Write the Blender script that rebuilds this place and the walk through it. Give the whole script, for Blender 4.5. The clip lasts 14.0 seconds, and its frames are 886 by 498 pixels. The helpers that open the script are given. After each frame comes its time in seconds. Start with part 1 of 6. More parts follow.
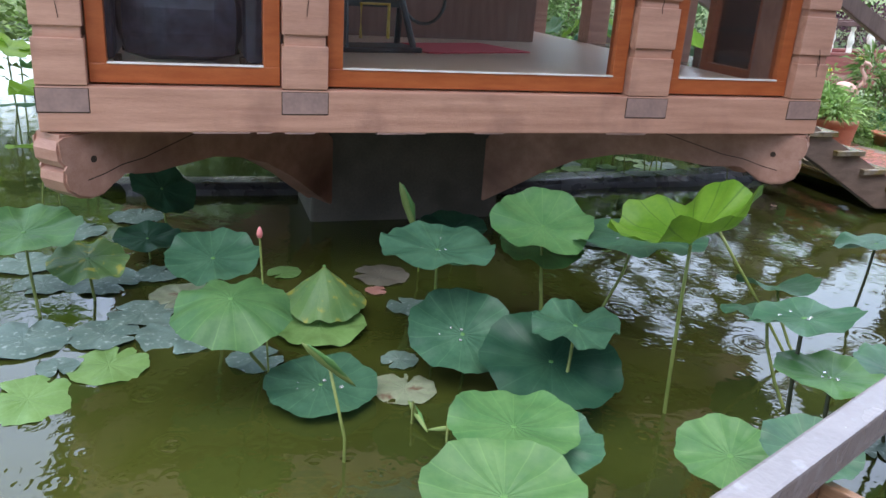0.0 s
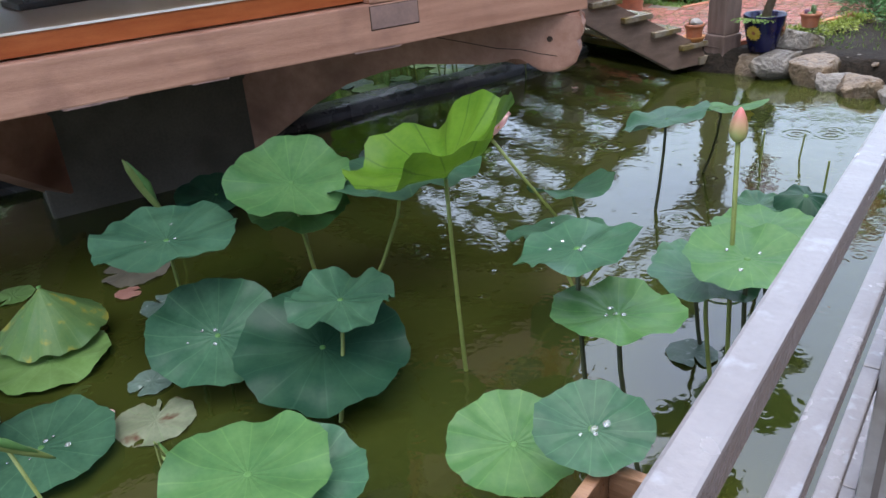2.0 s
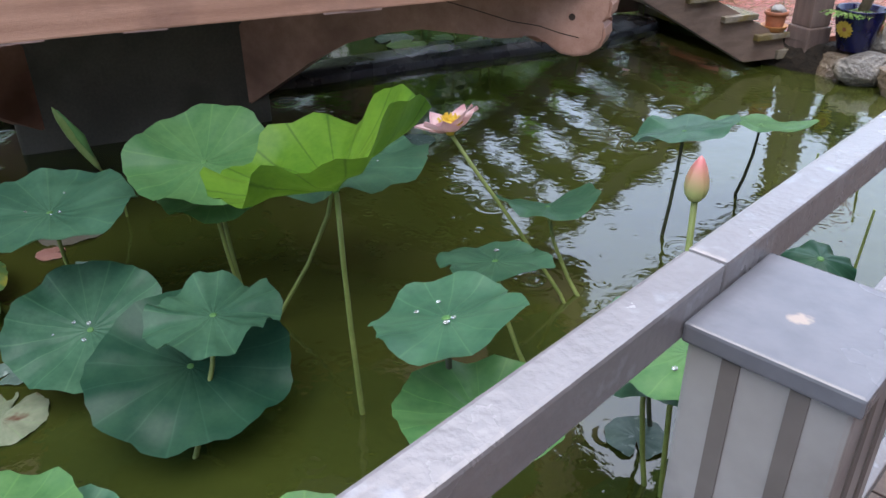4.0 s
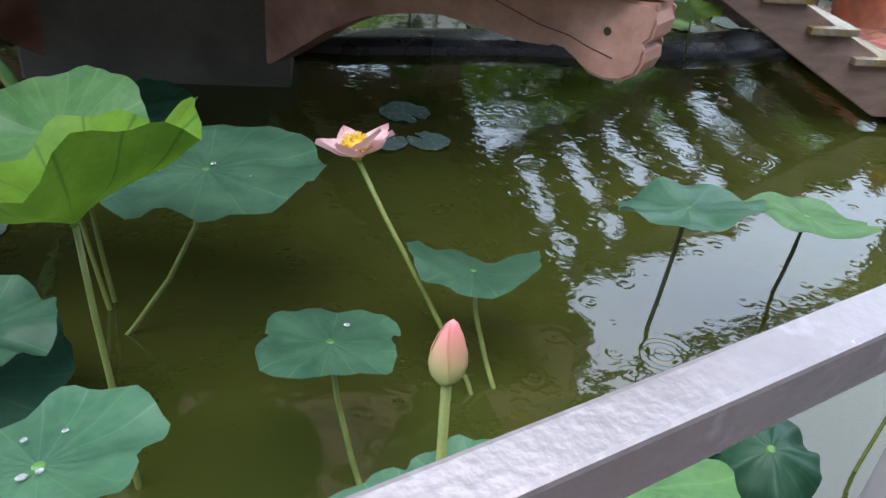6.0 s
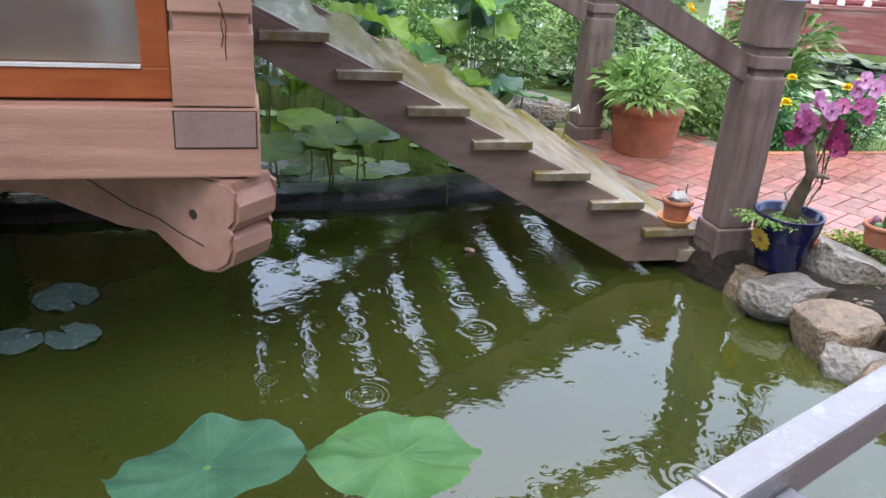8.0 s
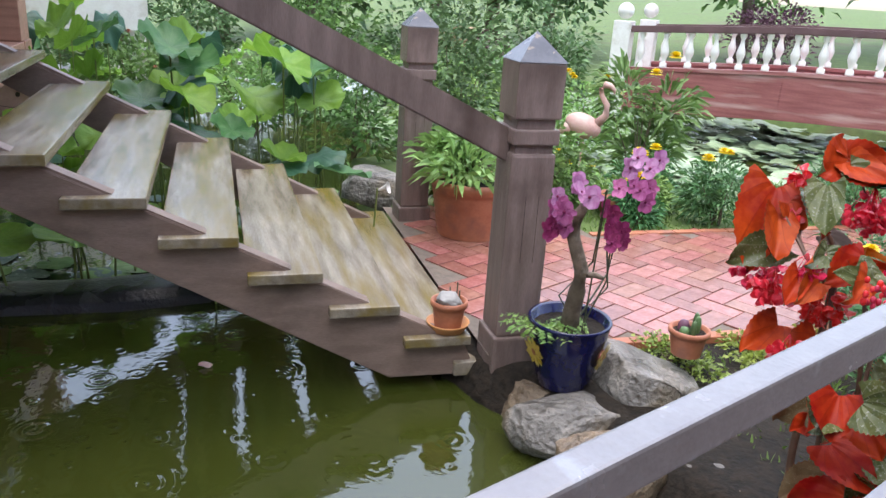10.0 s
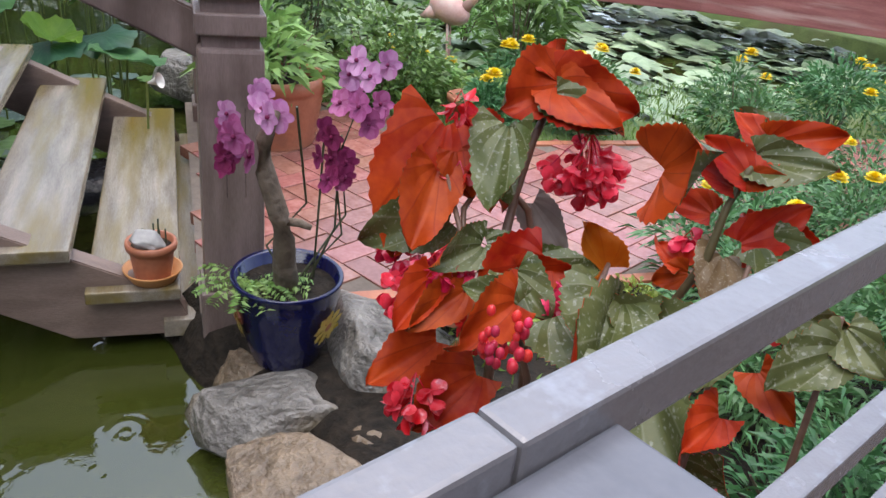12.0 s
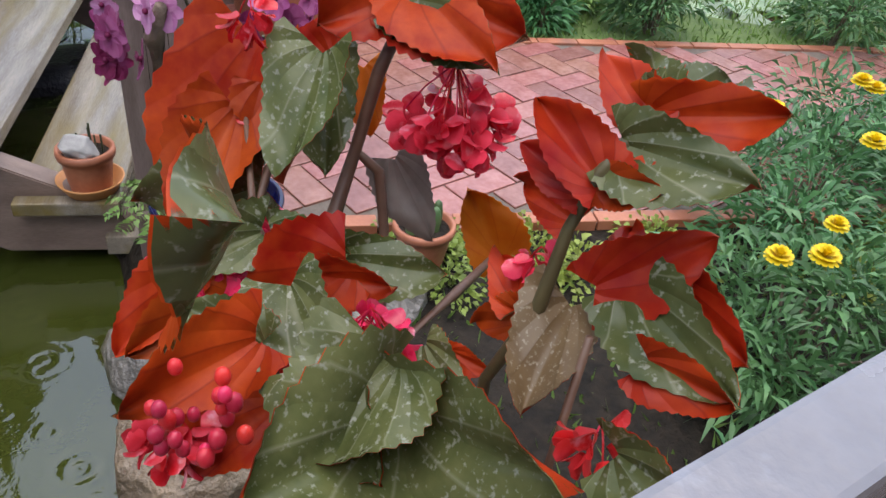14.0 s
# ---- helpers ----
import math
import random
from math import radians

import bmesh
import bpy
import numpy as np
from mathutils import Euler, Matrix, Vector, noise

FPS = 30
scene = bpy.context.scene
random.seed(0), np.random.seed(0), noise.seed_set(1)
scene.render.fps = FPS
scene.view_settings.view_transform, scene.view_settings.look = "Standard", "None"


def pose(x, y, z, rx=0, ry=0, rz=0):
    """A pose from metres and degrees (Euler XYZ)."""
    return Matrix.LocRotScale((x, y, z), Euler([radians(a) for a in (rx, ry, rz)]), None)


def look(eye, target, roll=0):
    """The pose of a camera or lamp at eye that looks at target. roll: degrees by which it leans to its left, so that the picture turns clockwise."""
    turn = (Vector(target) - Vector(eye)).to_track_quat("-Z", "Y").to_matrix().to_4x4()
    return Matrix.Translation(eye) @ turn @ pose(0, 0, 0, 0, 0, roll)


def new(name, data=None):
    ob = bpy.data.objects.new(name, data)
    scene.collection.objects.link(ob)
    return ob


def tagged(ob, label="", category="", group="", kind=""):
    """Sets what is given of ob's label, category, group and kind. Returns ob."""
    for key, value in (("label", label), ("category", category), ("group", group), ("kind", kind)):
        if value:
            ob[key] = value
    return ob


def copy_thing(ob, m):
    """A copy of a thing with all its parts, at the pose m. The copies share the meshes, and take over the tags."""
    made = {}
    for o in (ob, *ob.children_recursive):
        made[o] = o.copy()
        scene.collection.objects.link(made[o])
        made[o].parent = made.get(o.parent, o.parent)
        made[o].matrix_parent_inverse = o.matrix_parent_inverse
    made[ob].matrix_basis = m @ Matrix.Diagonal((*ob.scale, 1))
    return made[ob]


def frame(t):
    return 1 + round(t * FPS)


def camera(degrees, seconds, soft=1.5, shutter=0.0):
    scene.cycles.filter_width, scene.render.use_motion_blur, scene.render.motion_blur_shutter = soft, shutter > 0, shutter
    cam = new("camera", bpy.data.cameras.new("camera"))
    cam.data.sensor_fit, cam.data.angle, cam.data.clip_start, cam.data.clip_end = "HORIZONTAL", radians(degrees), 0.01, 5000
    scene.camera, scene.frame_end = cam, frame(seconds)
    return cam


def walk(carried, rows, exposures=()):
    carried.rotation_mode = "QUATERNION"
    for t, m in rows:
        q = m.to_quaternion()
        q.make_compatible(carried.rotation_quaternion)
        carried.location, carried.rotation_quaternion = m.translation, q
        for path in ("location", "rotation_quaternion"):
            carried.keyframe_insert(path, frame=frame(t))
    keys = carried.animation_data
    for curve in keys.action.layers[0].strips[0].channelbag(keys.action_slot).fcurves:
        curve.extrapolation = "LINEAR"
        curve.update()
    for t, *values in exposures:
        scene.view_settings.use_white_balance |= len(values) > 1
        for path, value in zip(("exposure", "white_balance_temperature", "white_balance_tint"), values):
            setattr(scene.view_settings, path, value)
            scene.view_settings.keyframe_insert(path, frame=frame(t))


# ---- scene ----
cam = camera(58.8, 14.0)
PATH = [
    (0, (0.205, 0.232, 1.741), (-1.193, 1.496, 1.072), 3.9),
    (0.5, (0.205, 0.443, 1.709), (-1.076, 1.747, 0.897), 2.0),
    (1, (0.199, 0.654, 1.688), (-1.069, 1.93, 0.814), 2.1),
    (1.5, (0.18, 0.853, 1.695), (-1.047, 2.179, 0.837), -3.4),
    (2, (0.114, 1.001, 1.694), (-0.98, 2.431, 0.826), -4.8),
    (2.5, (0.108, 1.182, 1.65), (-0.954, 2.64, 0.79), -4.8),
    (3, (0.177, 1.396, 1.674), (-0.967, 2.782, 0.796), -4.0),
    (3.2, (0.183, 1.481, 1.664), (-0.962, 2.853, 0.767), -3.6),
    (5.3, (0.196, 2.424, 1.648), (-1.15, 3.45, 0.583), 5.5),
    (5.5, (0.174, 2.552, 1.642), (-1.188, 3.564, 0.584), 5.3),
    (6, (0.158, 2.824, 1.628), (-1.25, 3.77, 0.568), 5.7),
    (6.5, (0.184, 3.11, 1.629), (-1.28, 3.971, 0.573), 4.8),
    (7, (0.192, 3.453, 1.638), (-1.257, 4.378, 0.617), 2.0),
    (7.5, (0.156, 3.787, 1.667), (-1.252, 4.861, 0.737), 3.2),
    (8, (0.191, 4.155, 1.708), (-1.241, 5.302, 0.912), 4.1),
    (8.2, (0.187, 4.279, 1.717), (-1.264, 5.426, 0.956), 4.2),
    (10.3, (0.262, 5.673, 1.663), (-1.179, 6.906, 1.027), 3.5),
    (10.5, (0.237, 5.795, 1.65), (-1.172, 7.045, 0.977), 3.9),
    (11, (0.226, 6.097, 1.662), (-1.141, 7.361, 0.931), 5.2),
    (11.5, (0.217, 6.363, 1.646), (-1.078, 7.618, 0.779), 6.9),
    (12, (0.171, 6.657, 1.623), (-1.113, 7.897, 0.722), 6.7),
    (12.5, (0.139, 6.902, 1.605), (-1.175, 8.018, 0.591), 6.5),
    (13, (0.148, 7.053, 1.589), (-1.222, 8.014, 0.495), 8.0),
    (13.5, (0.11, 7.151, 1.568), (-1.164, 8.065, 0.326), 6.8),
    (14, (0.068, 7.207, 1.566), (-1.226, 8.19, 0.401), 6.6),
]
walk(cam, [(t, look(eye, target, roll)) for t, eye, target, roll in PATH], [(0, 2.05), (1.5, 1.95), (3, 1.87), (5.5, 2.1), (7, 2.17), (8, 2.18), (10.3, 1.95), (14, 1.53)])
SKY_STRENGTH, SUN_STRENGTH = 0.15, 0.8

# ---- world, sun ----
world = bpy.data.worlds.new("overcast_world")
scene.world = world
world.use_nodes = True
wn, wl = world.node_tree.nodes, world.node_tree.links
wn.clear()
sky = wn.new("ShaderNodeTexSky")
sky.sky_type, sky.sun_disc = "NISHITA", False
sky.sun_elevation, sky.sun_rotation = radians(72), radians(322)
sky.air_density, sky.dust_density, sky.ozone_density = 1.0, 2.0, 2.0
grey = wn.new("ShaderNodeHueSaturation")
grey.inputs["Saturation"].default_value = 0.75
back = wn.new("ShaderNodeBackground")
back.inputs["Strength"].default_value = SKY_STRENGTH
wout = wn.new("ShaderNodeOutputWorld")
wl.new(sky.outputs[0], grey.inputs["Color"])
wl.new(grey.outputs[0], back.inputs["Color"])
wl.new(back.outputs[0], wout.inputs["Surface"])
sun_data = bpy.data.lights.new("sun", "SUN")
sun_data.energy, sun_data.angle, sun_data.color = SUN_STRENGTH, radians(50), (1.0, 0.98, 0.96)
sun = new("sun", sun_data)
sun.matrix_world = look((2.5, 0, 14), (-1, 6, 0))


# ---- materials ----
def material(name, c1, c2, scale=6.0, rough=0.6, bump=0.2, metal=0.0, fine=60.0, spec=0.5, stretch=(1, 1, 1), c3=None, c3_scale=1.2,
             c3_low=0.55, c3_high=0.7, rough_var=0.1, sheen=0.0, island=0.0, trans=0.0, coat=0.0, bump_dist=0.01, c3_along=False):
    """Two-tone noise colour, a third stain colour at a larger scale, fine relief."""
    m = bpy.data.materials.new(name)
    m.use_nodes = True
    nt = m.node_tree
    nt.nodes.clear()
    N, Lk = nt.nodes.new, nt.links.new
    out, bsdf = N("ShaderNodeOutputMaterial"), N("ShaderNodeBsdfPrincipled")
    tc, mp = N("ShaderNodeTexCoord"), N("ShaderNodeMapping")
    mp.inputs["Scale"].default_value = stretch
    Lk(tc.outputs["Object"], mp.inputs["Vector"])
    n1, n2 = N("ShaderNodeTexNoise"), N("ShaderNodeTexNoise")
    n1.inputs["Scale"].default_value, n1.inputs["Detail"].default_value = scale, 5
    n2.inputs["Scale"].default_value, n2.inputs["Detail"].default_value = fine, 4
    Lk(mp.outputs[0], n1.inputs["Vector"])
    Lk(mp.outputs[0], n2.inputs["Vector"])
    ramp = N("ShaderNodeValToRGB")
    ramp.color_ramp.elements[0].color, ramp.color_ramp.elements[1].color = (*c1, 1), (*c2, 1)
    ramp.color_ramp.elements[0].position, ramp.color_ramp.elements[1].position = 0.35, 0.68
    add = N("ShaderNodeMath")
    add.operation = "MULTIPLY_ADD"
    Lk(n2.outputs["Fac"], add.inputs[0])
    add.inputs[1].default_value = 0.35
    sub = N("ShaderNodeMath")
    sub.operation = "MULTIPLY_ADD"
    Lk(n1.outputs["Fac"], sub.inputs[0])
    sub.inputs[1].default_value, sub.inputs[2].default_value = 0.8, -0.08
    Lk(sub.outputs[0], add.inputs[2])
    Lk(add.outputs[0], ramp.inputs["Fac"])
    colour = ramp.outputs["Color"]
    if c3:
        n3, r3, mx = N("ShaderNodeTexNoise"), N("ShaderNodeMapRange"), N("ShaderNodeMix")
        n3.inputs["Scale"].default_value, n3.inputs["Detail"].default_value = c3_scale, 6
        Lk(mp.outputs[0] if c3_along else tc.outputs["Object"], n3.inputs["Vector"])
        r3.inputs["From Min"].default_value, r3.inputs["From Max"].default_value = c3_low, c3_high
        Lk(n3.outputs["Fac"], r3.inputs["Value"])
        mx.data_type = "RGBA"
        Lk(r3.outputs[0], mx.inputs["Factor"])
        Lk(colour, mx.inputs["A"])
        mx.inputs["B"].default_value = (*c3, 1)
        colour = mx.outputs["Result"]
    if island:
        oi, hs, ge = N("ShaderNodeObjectInfo"), N("ShaderNodeHueSaturation"), N("ShaderNodeNewGeometry")
        sm, mr, mr2 = N("ShaderNodeMath"), N("ShaderNodeMapRange"), N("ShaderNodeMapRange")
        sm.operation = "ADD"
        Lk(oi.outputs["Random"], sm.inputs[0])
        Lk(ge.outputs["Random Per Island"], sm.inputs[1])
        fr = N("ShaderNodeMath")
        fr.operation = "FRACT"
        Lk(sm.outputs[0], fr.inputs[0])
        mr.inputs["To Min"].default_value, mr.inputs["To Max"].default_value = 1 - island, 1 + island
        Lk(fr.outputs[0], mr.inputs["Value"])
        Lk(mr.outputs[0], hs.inputs["Value"])
        mr2.inputs["To Min"].default_value, mr2.inputs["To Max"].default_value = 0.5 - island * 0.05, 0.5 + island * 0.05
        Lk(oi.outputs["Random"], mr2.inputs["Value"])
        Lk(mr2.outputs[0], hs.inputs["Hue"])
        Lk(colour, hs.inputs["Color"])
        colour = hs.outputs["Color"]
    Lk(colour, bsdf.inputs["Base Color"])
    rr = N("ShaderNodeMapRange")
    rr.inputs["To Min"].default_value, rr.inputs["To Max"].default_value = max(0.02, rough - rough_var), min(1, rough + rough_var)
    Lk(n1.outputs["Fac"], rr.inputs["Value"])
    Lk(rr.outputs[0], bsdf.inputs["Roughness"])
    bsdf.inputs["Metallic"].default_value, bsdf.inputs["Specular IOR Level"].default_value = metal, spec
    bsdf.inputs["Coat Weight"].default_value = coat
    bsdf.inputs["Coat Roughness"].default_value = 0.15
    bp = N("ShaderNodeBump")
    bp.inputs["Strength"].default_value, bp.inputs["Distance"].default_value = bump, bump_dist
    Lk(add.outputs[0], bp.inputs["Height"])
    Lk(bp.outputs[0], bsdf.inputs["Normal"])
    surface = bsdf.outputs[0]
    if trans:
        tr, ms = N("ShaderNodeBsdfTranslucent"), N("ShaderNodeMixShader")
        Lk(colour, tr.inputs["Color"])
        ms.inputs["Fac"].default_value = trans
        Lk(surface, ms.inputs[1])
        Lk(tr.outputs[0], ms.inputs[2])
        surface = ms.outputs[0]
    Lk(surface, out.inputs["Surface"])
    return m


M_TAN = material("painted_tan_timber", (0.40, 0.202, 0.138), (0.56, 0.305, 0.215), 4, 0.5, 0.4, stretch=(0.5, 7, 7), c3=(0.27, 0.135, 0.10), c3_scale=2.6, c3_low=0.55, c3_high=0.76)
M_TAN_END = material("timber_end_grain", (0.24, 0.155, 0.135), (0.34, 0.215, 0.18), 14, 0.7, 0.4)
M_FRAME = material("varnished_window_wood", (0.32, 0.075, 0.022), (0.42, 0.115, 0.034), 7, 0.38, 0.12, stretch=(1, 1, 5))
M_BRACKET = material("bracket_timber", (0.33, 0.165, 0.115), (0.44, 0.245, 0.185), 5, 0.55, 0.35, stretch=(3, 1, 3), c3=(0.14, 0.06, 0.035), c3_scale=1.7, c3_low=0.46, c3_high=0.72)
M_CRACK = material("dark_gap", (0.03, 0.018, 0.012), (0.05, 0.03, 0.02), 10, 0.9, 0.1)
# base grey darkened to hold the shade under the pavilion; stains come from noise
M_CONCRETE = material("pier_shade_concrete", (0.06, 0.053, 0.044), (0.11, 0.098, 0.082), 3, 0.8, 0.4, c3=(0.05, 0.045, 0.035), c3_scale=1.4)
M_STAIR = material("weathered_stair_wood", (0.16, 0.13, 0.095), (0.335, 0.285, 0.225), 4, 0.17, 0.3, stretch=(5, 0.6, 5), c3=(0.175, 0.125, 0.028), c3_scale=1.5, c3_low=0.45, c3_high=0.64, rough_var=0.15, c3_along=True)
M_STRINGER = material("stair_stringer_wood", (0.17, 0.115, 0.09), (0.26, 0.185, 0.15), 5, 0.45, 0.35, stretch=(1, 4, 4), c3=(0.09, 0.06, 0.045), c3_scale=2.5)
M_NEWEL = material("newel_wood", (0.15, 0.105, 0.09), (0.25, 0.18, 0.16), 5, 0.42, 0.4, stretch=(5, 5, 0.7), c3=(0.09, 0.06, 0.05), c3_scale=2.5)
M_ALU = material("galvanised_steel", (0.19, 0.18, 0.187), (0.225, 0.215, 0.225), 22, 0.24, 0.2, metal=0.2, fine=160, rough_var=0.12, c3=(0.26, 0.26, 0.285), c3_scale=40, c3_low=0.58, c3_high=0.7)
M_POST = material("grey_painted_post", (0.23, 0.215, 0.215), (0.30, 0.285, 0.285), 6, 0.4, 0.15, c3=(0.18, 0.165, 0.165), c3_scale=9)
M_GROOVE = material("post_groove", (0.10, 0.085, 0.08), (0.14, 0.12, 0.115), 6, 0.7, 0.1)
M_CAP = material("wet_grey_cap", (0.10, 0.10, 0.115), (0.15, 0.15, 0.17), 9, 0.25, 0.15, c3=(0.30, 0.24, 0.20), c3_scale=26, c3_low=0.64, c3_high=0.68, rough_var=0.18)
M_DECK = material("deck_boards", (0.07, 0.045, 0.035), (0.12, 0.08, 0.06), 5, 0.5, 0.35, stretch=(0.6, 6, 6))
M_LINER = material("black_pond_liner", (0.018, 0.018, 0.022), (0.035, 0.035, 0.04), 5, 0.28, 0.5, bump_dist=0.03)
M_ROCK = material("wet_rock", (0.10, 0.088, 0.075), (0.33, 0.30, 0.265), 7, 0.36, 1.0, c3=(0.16, 0.115, 0.055), c3_scale=3.5, rough_var=0.22, bump_dist=0.06, fine=38)
M_ROCK2 = material("brown_rock", (0.11, 0.078, 0.05), (0.30, 0.22, 0.145), 7, 0.4, 1.0, c3=(0.08, 0.066, 0.04), c3_scale=3.5, rough_var=0.22, bump_dist=0.06, fine=38)
M_BRICK = material("wet_paver", (0.25, 0.092, 0.07), (0.38, 0.175, 0.142), 10, 0.2, 0.35, island=0.22, rough_var=0.16, c3=(0.34, 0.23, 0.215), c3_scale=2.5)
M_JOINT = material("joint_sand", (0.11, 0.085, 0.065), (0.17, 0.13, 0.10), 20, 0.8, 0.5)
M_SOIL = material("wet_soil", (0.010, 0.008, 0.006), (0.032, 0.024, 0.017), 25, 0.75, 0.9, bump_dist=0.02, spec=0.15)
M_GRASS_GROUND = material("grass_ground", (0.07, 0.11, 0.025), (0.13, 0.19, 0.05), 6, 0.9, 0.8, c3=(0.10, 0.10, 0.04), c3_scale=0.8)
M_GRASS = material("grass_blades", (0.10, 0.17, 0.03), (0.20, 0.30, 0.07), 8, 0.6, 0.1, island=0.3, trans=0.3)
M_TERRA = material("terracotta", (0.33, 0.11, 0.055), (0.45, 0.17, 0.09), 8, 0.5, 0.2, c3=(0.23, 0.10, 0.07), c3_scale=5)
M_TERRA_L = material("orange_terracotta", (0.52, 0.22, 0.07), (0.60, 0.28, 0.10), 8, 0.5, 0.2)
M_BLUE = material("cobalt_glaze", (0.003, 0.004, 0.035), (0.006, 0.008, 0.065), 5, 0.12, 0.05, coat=0.15, rough_var=0.05)
M_YELLOW = material("yellow_glaze", (0.55, 0.38, 0.05), (0.65, 0.47, 0.10), 25, 0.3, 0.4)
M_WHITE = material("white_plaster", (0.70, 0.65, 0.60), (0.82, 0.79, 0.74), 8, 0.55, 0.2, c3=(0.52, 0.46, 0.38), c3_scale=5)
M_BRIDGE = material("red_brown_bridge_timber", (0.21, 0.06, 0.058), (0.36, 0.13, 0.12), 4, 0.4, 0.4, stretch=(0.5, 5, 5), c3=(0.52, 0.34, 0.30), c3_scale=1.6, c3_low=0.54, c3_high=0.74, c3_along=True)
M_BRIDGE_DARK = material("dark_bridge_rail", (0.10, 0.05, 0.05), (0.15, 0.08, 0.08), 5, 0.5, 0.2)
M_FLOOR = material("pale_interior_floor", (0.68, 0.50, 0.35), (0.76, 0.58, 0.42), 3, 0.35, 0.1)
M_PANEL = material("dark_interior_panel", (0.16, 0.09, 0.07), (0.22, 0.13, 0.10), 5, 0.5, 0.2, stretch=(5, 5, 0.6))
M_DARKCLOTH = material("dark_blue_cloth", (0.02, 0.022, 0.04), (0.06, 0.065, 0.10), 14, 0.32, 0.9)
M_RUG = material("red_rug", (0.55, 0.06, 0.08), (0.66, 0.10, 0.12), 30, 0.9, 0.3)
M_GREENMETAL = material("dark_green_iron", (0.02, 0.035, 0.035), (0.05, 0.07, 0.07), 12, 0.4, 0.2, metal=0.3)
M_ROOF = material("roof_tiles", (0.16, 0.10, 0.08), (0.24, 0.16, 0.13), 5, 0.6, 0.4)
M_SOFFIT = material("roof_timber", (0.26, 0.16, 0.11), (0.36, 0.23, 0.16), 5, 0.6, 0.3, stretch=(4, 0.6, 4))
M_PLANTER = material("wet_planter_plank", (0.17, 0.085, 0.045), (0.30, 0.17, 0.10), 6, 0.35, 0.4, stretch=(0.6, 6, 6), rough_var=0.2)
M_STEM = material("lotus_stem", (0.13, 0.17, 0.04), (0.22, 0.26, 0.07), 12, 0.55, 0.4, fine=120)
M_STEM_D = material("dark_stem", (0.035, 0.04, 0.02), (0.07, 0.08, 0.035), 12, 0.55, 0.4)
M_BARK = material("brown_bark", (0.11, 0.08, 0.055), (0.24, 0.18, 0.13), 12, 0.8, 0.8, bump_dist=0.02)


def leaf_material(name, c1, c2, rough=0.42, trans=0.22, veins=16, vein=(0.20, 0.32, 0.13), under=None, spec=0.28, spots=0.0, spot_col=(0.5, 0.5, 0.5), wave=0.24, vein_mix=0.42):
    """Leaf with radial veins from the UV map: u is the angle, v runs from middle to rim."""
    m = material(name, c1, c2, 7, rough, 0.12, island=0.12, spec=spec, rough_var=0.12)
    nt = m.node_tree
    N, Lk = nt.nodes.new, nt.links.new
    bsdf = [n for n in nt.nodes if n.type == "BSDF_PRINCIPLED"][0]
    out = [n for n in nt.nodes if n.type == "OUTPUT_MATERIAL"][0]
    colour = bsdf.inputs["Base Color"].links[0].from_socket
    uv, sep = N("ShaderNodeUVMap"), N("ShaderNodeSeparateXYZ")
    Lk(uv.outputs[0], sep.inputs[0])
    mul, sn, pw = N("ShaderNodeMath"), N("ShaderNodeMath"), N("ShaderNodeMath")
    mul.operation, sn.operation, pw.operation = "MULTIPLY", "PINGPONG", "LESS_THAN"
    Lk(sep.outputs[0], mul.inputs[0])
    mul.inputs[1].default_value = veins
    Lk(mul.outputs[0], sn.inputs[0])
    sn.inputs[1].default_value = 0.5
    vr = N("ShaderNodeMapRange")
    vr.inputs["From Min"].default_value, vr.inputs["From Max"].default_value = 0.0, 0.05
    vr.inputs["To Min"].default_value, vr.inputs["To Max"].default_value = vein_mix, 0.0
    Lk(sn.outputs[0], vr.inputs["Value"])
    mx = N("ShaderNodeMix")
    mx.data_type = "RGBA"
    Lk(vr.outputs[0], mx.inputs["Factor"])
    Lk(colour, mx.inputs["A"])
    mx.inputs["B"].default_value = (*vein, 1)
    colour = mx.outputs["Result"]
    if spots:
        sp, sr, sm = N("ShaderNodeTexNoise"), N("ShaderNodeMapRange"), N("ShaderNodeMix")
        tc = N("ShaderNodeTexCoord")
        Lk(tc.outputs["Object"], sp.inputs["Vector"])
        sp.inputs["Scale"].default_value, sp.inputs["Detail"].default_value = spots, 3
        sr.inputs["From Min"].default_value, sr.inputs["From Max"].default_value = 0.58, 0.68
        Lk(sp.outputs["Fac"], sr.inputs["Value"])
        sm.data_type = "RGBA"
        Lk(sr.outputs[0], sm.inputs["Factor"])
        Lk(colour, sm.inputs["A"])
        sm.inputs["B"].default_value = (*spot_col, 1)
        colour = sm.outputs["Result"]
    Lk(colour, bsdf.inputs["Base Color"])
    bp = [n for n in nt.nodes if n.type == "BUMP"][0]
    b2 = N("ShaderNodeBump")
    b2.inputs["Strength"].default_value, b2.inputs["Distance"].default_value = wave, 0.01
    Lk(sn.outputs[0], b2.inputs["Height"])
    Lk(b2.outputs[0], bp.inputs["Normal"])
    tr, ms = N("ShaderNodeBsdfTranslucent"), N("ShaderNodeMixShader")
    Lk(colour, tr.inputs["Color"])
    ms.inputs["Fac"].default_value = trans
    Lk(bsdf.outputs[0], ms.inputs[1])
    Lk(tr.outputs[0], ms.inputs[2])
    Lk(ms.outputs[0], out.inputs["Surface"])
    return m


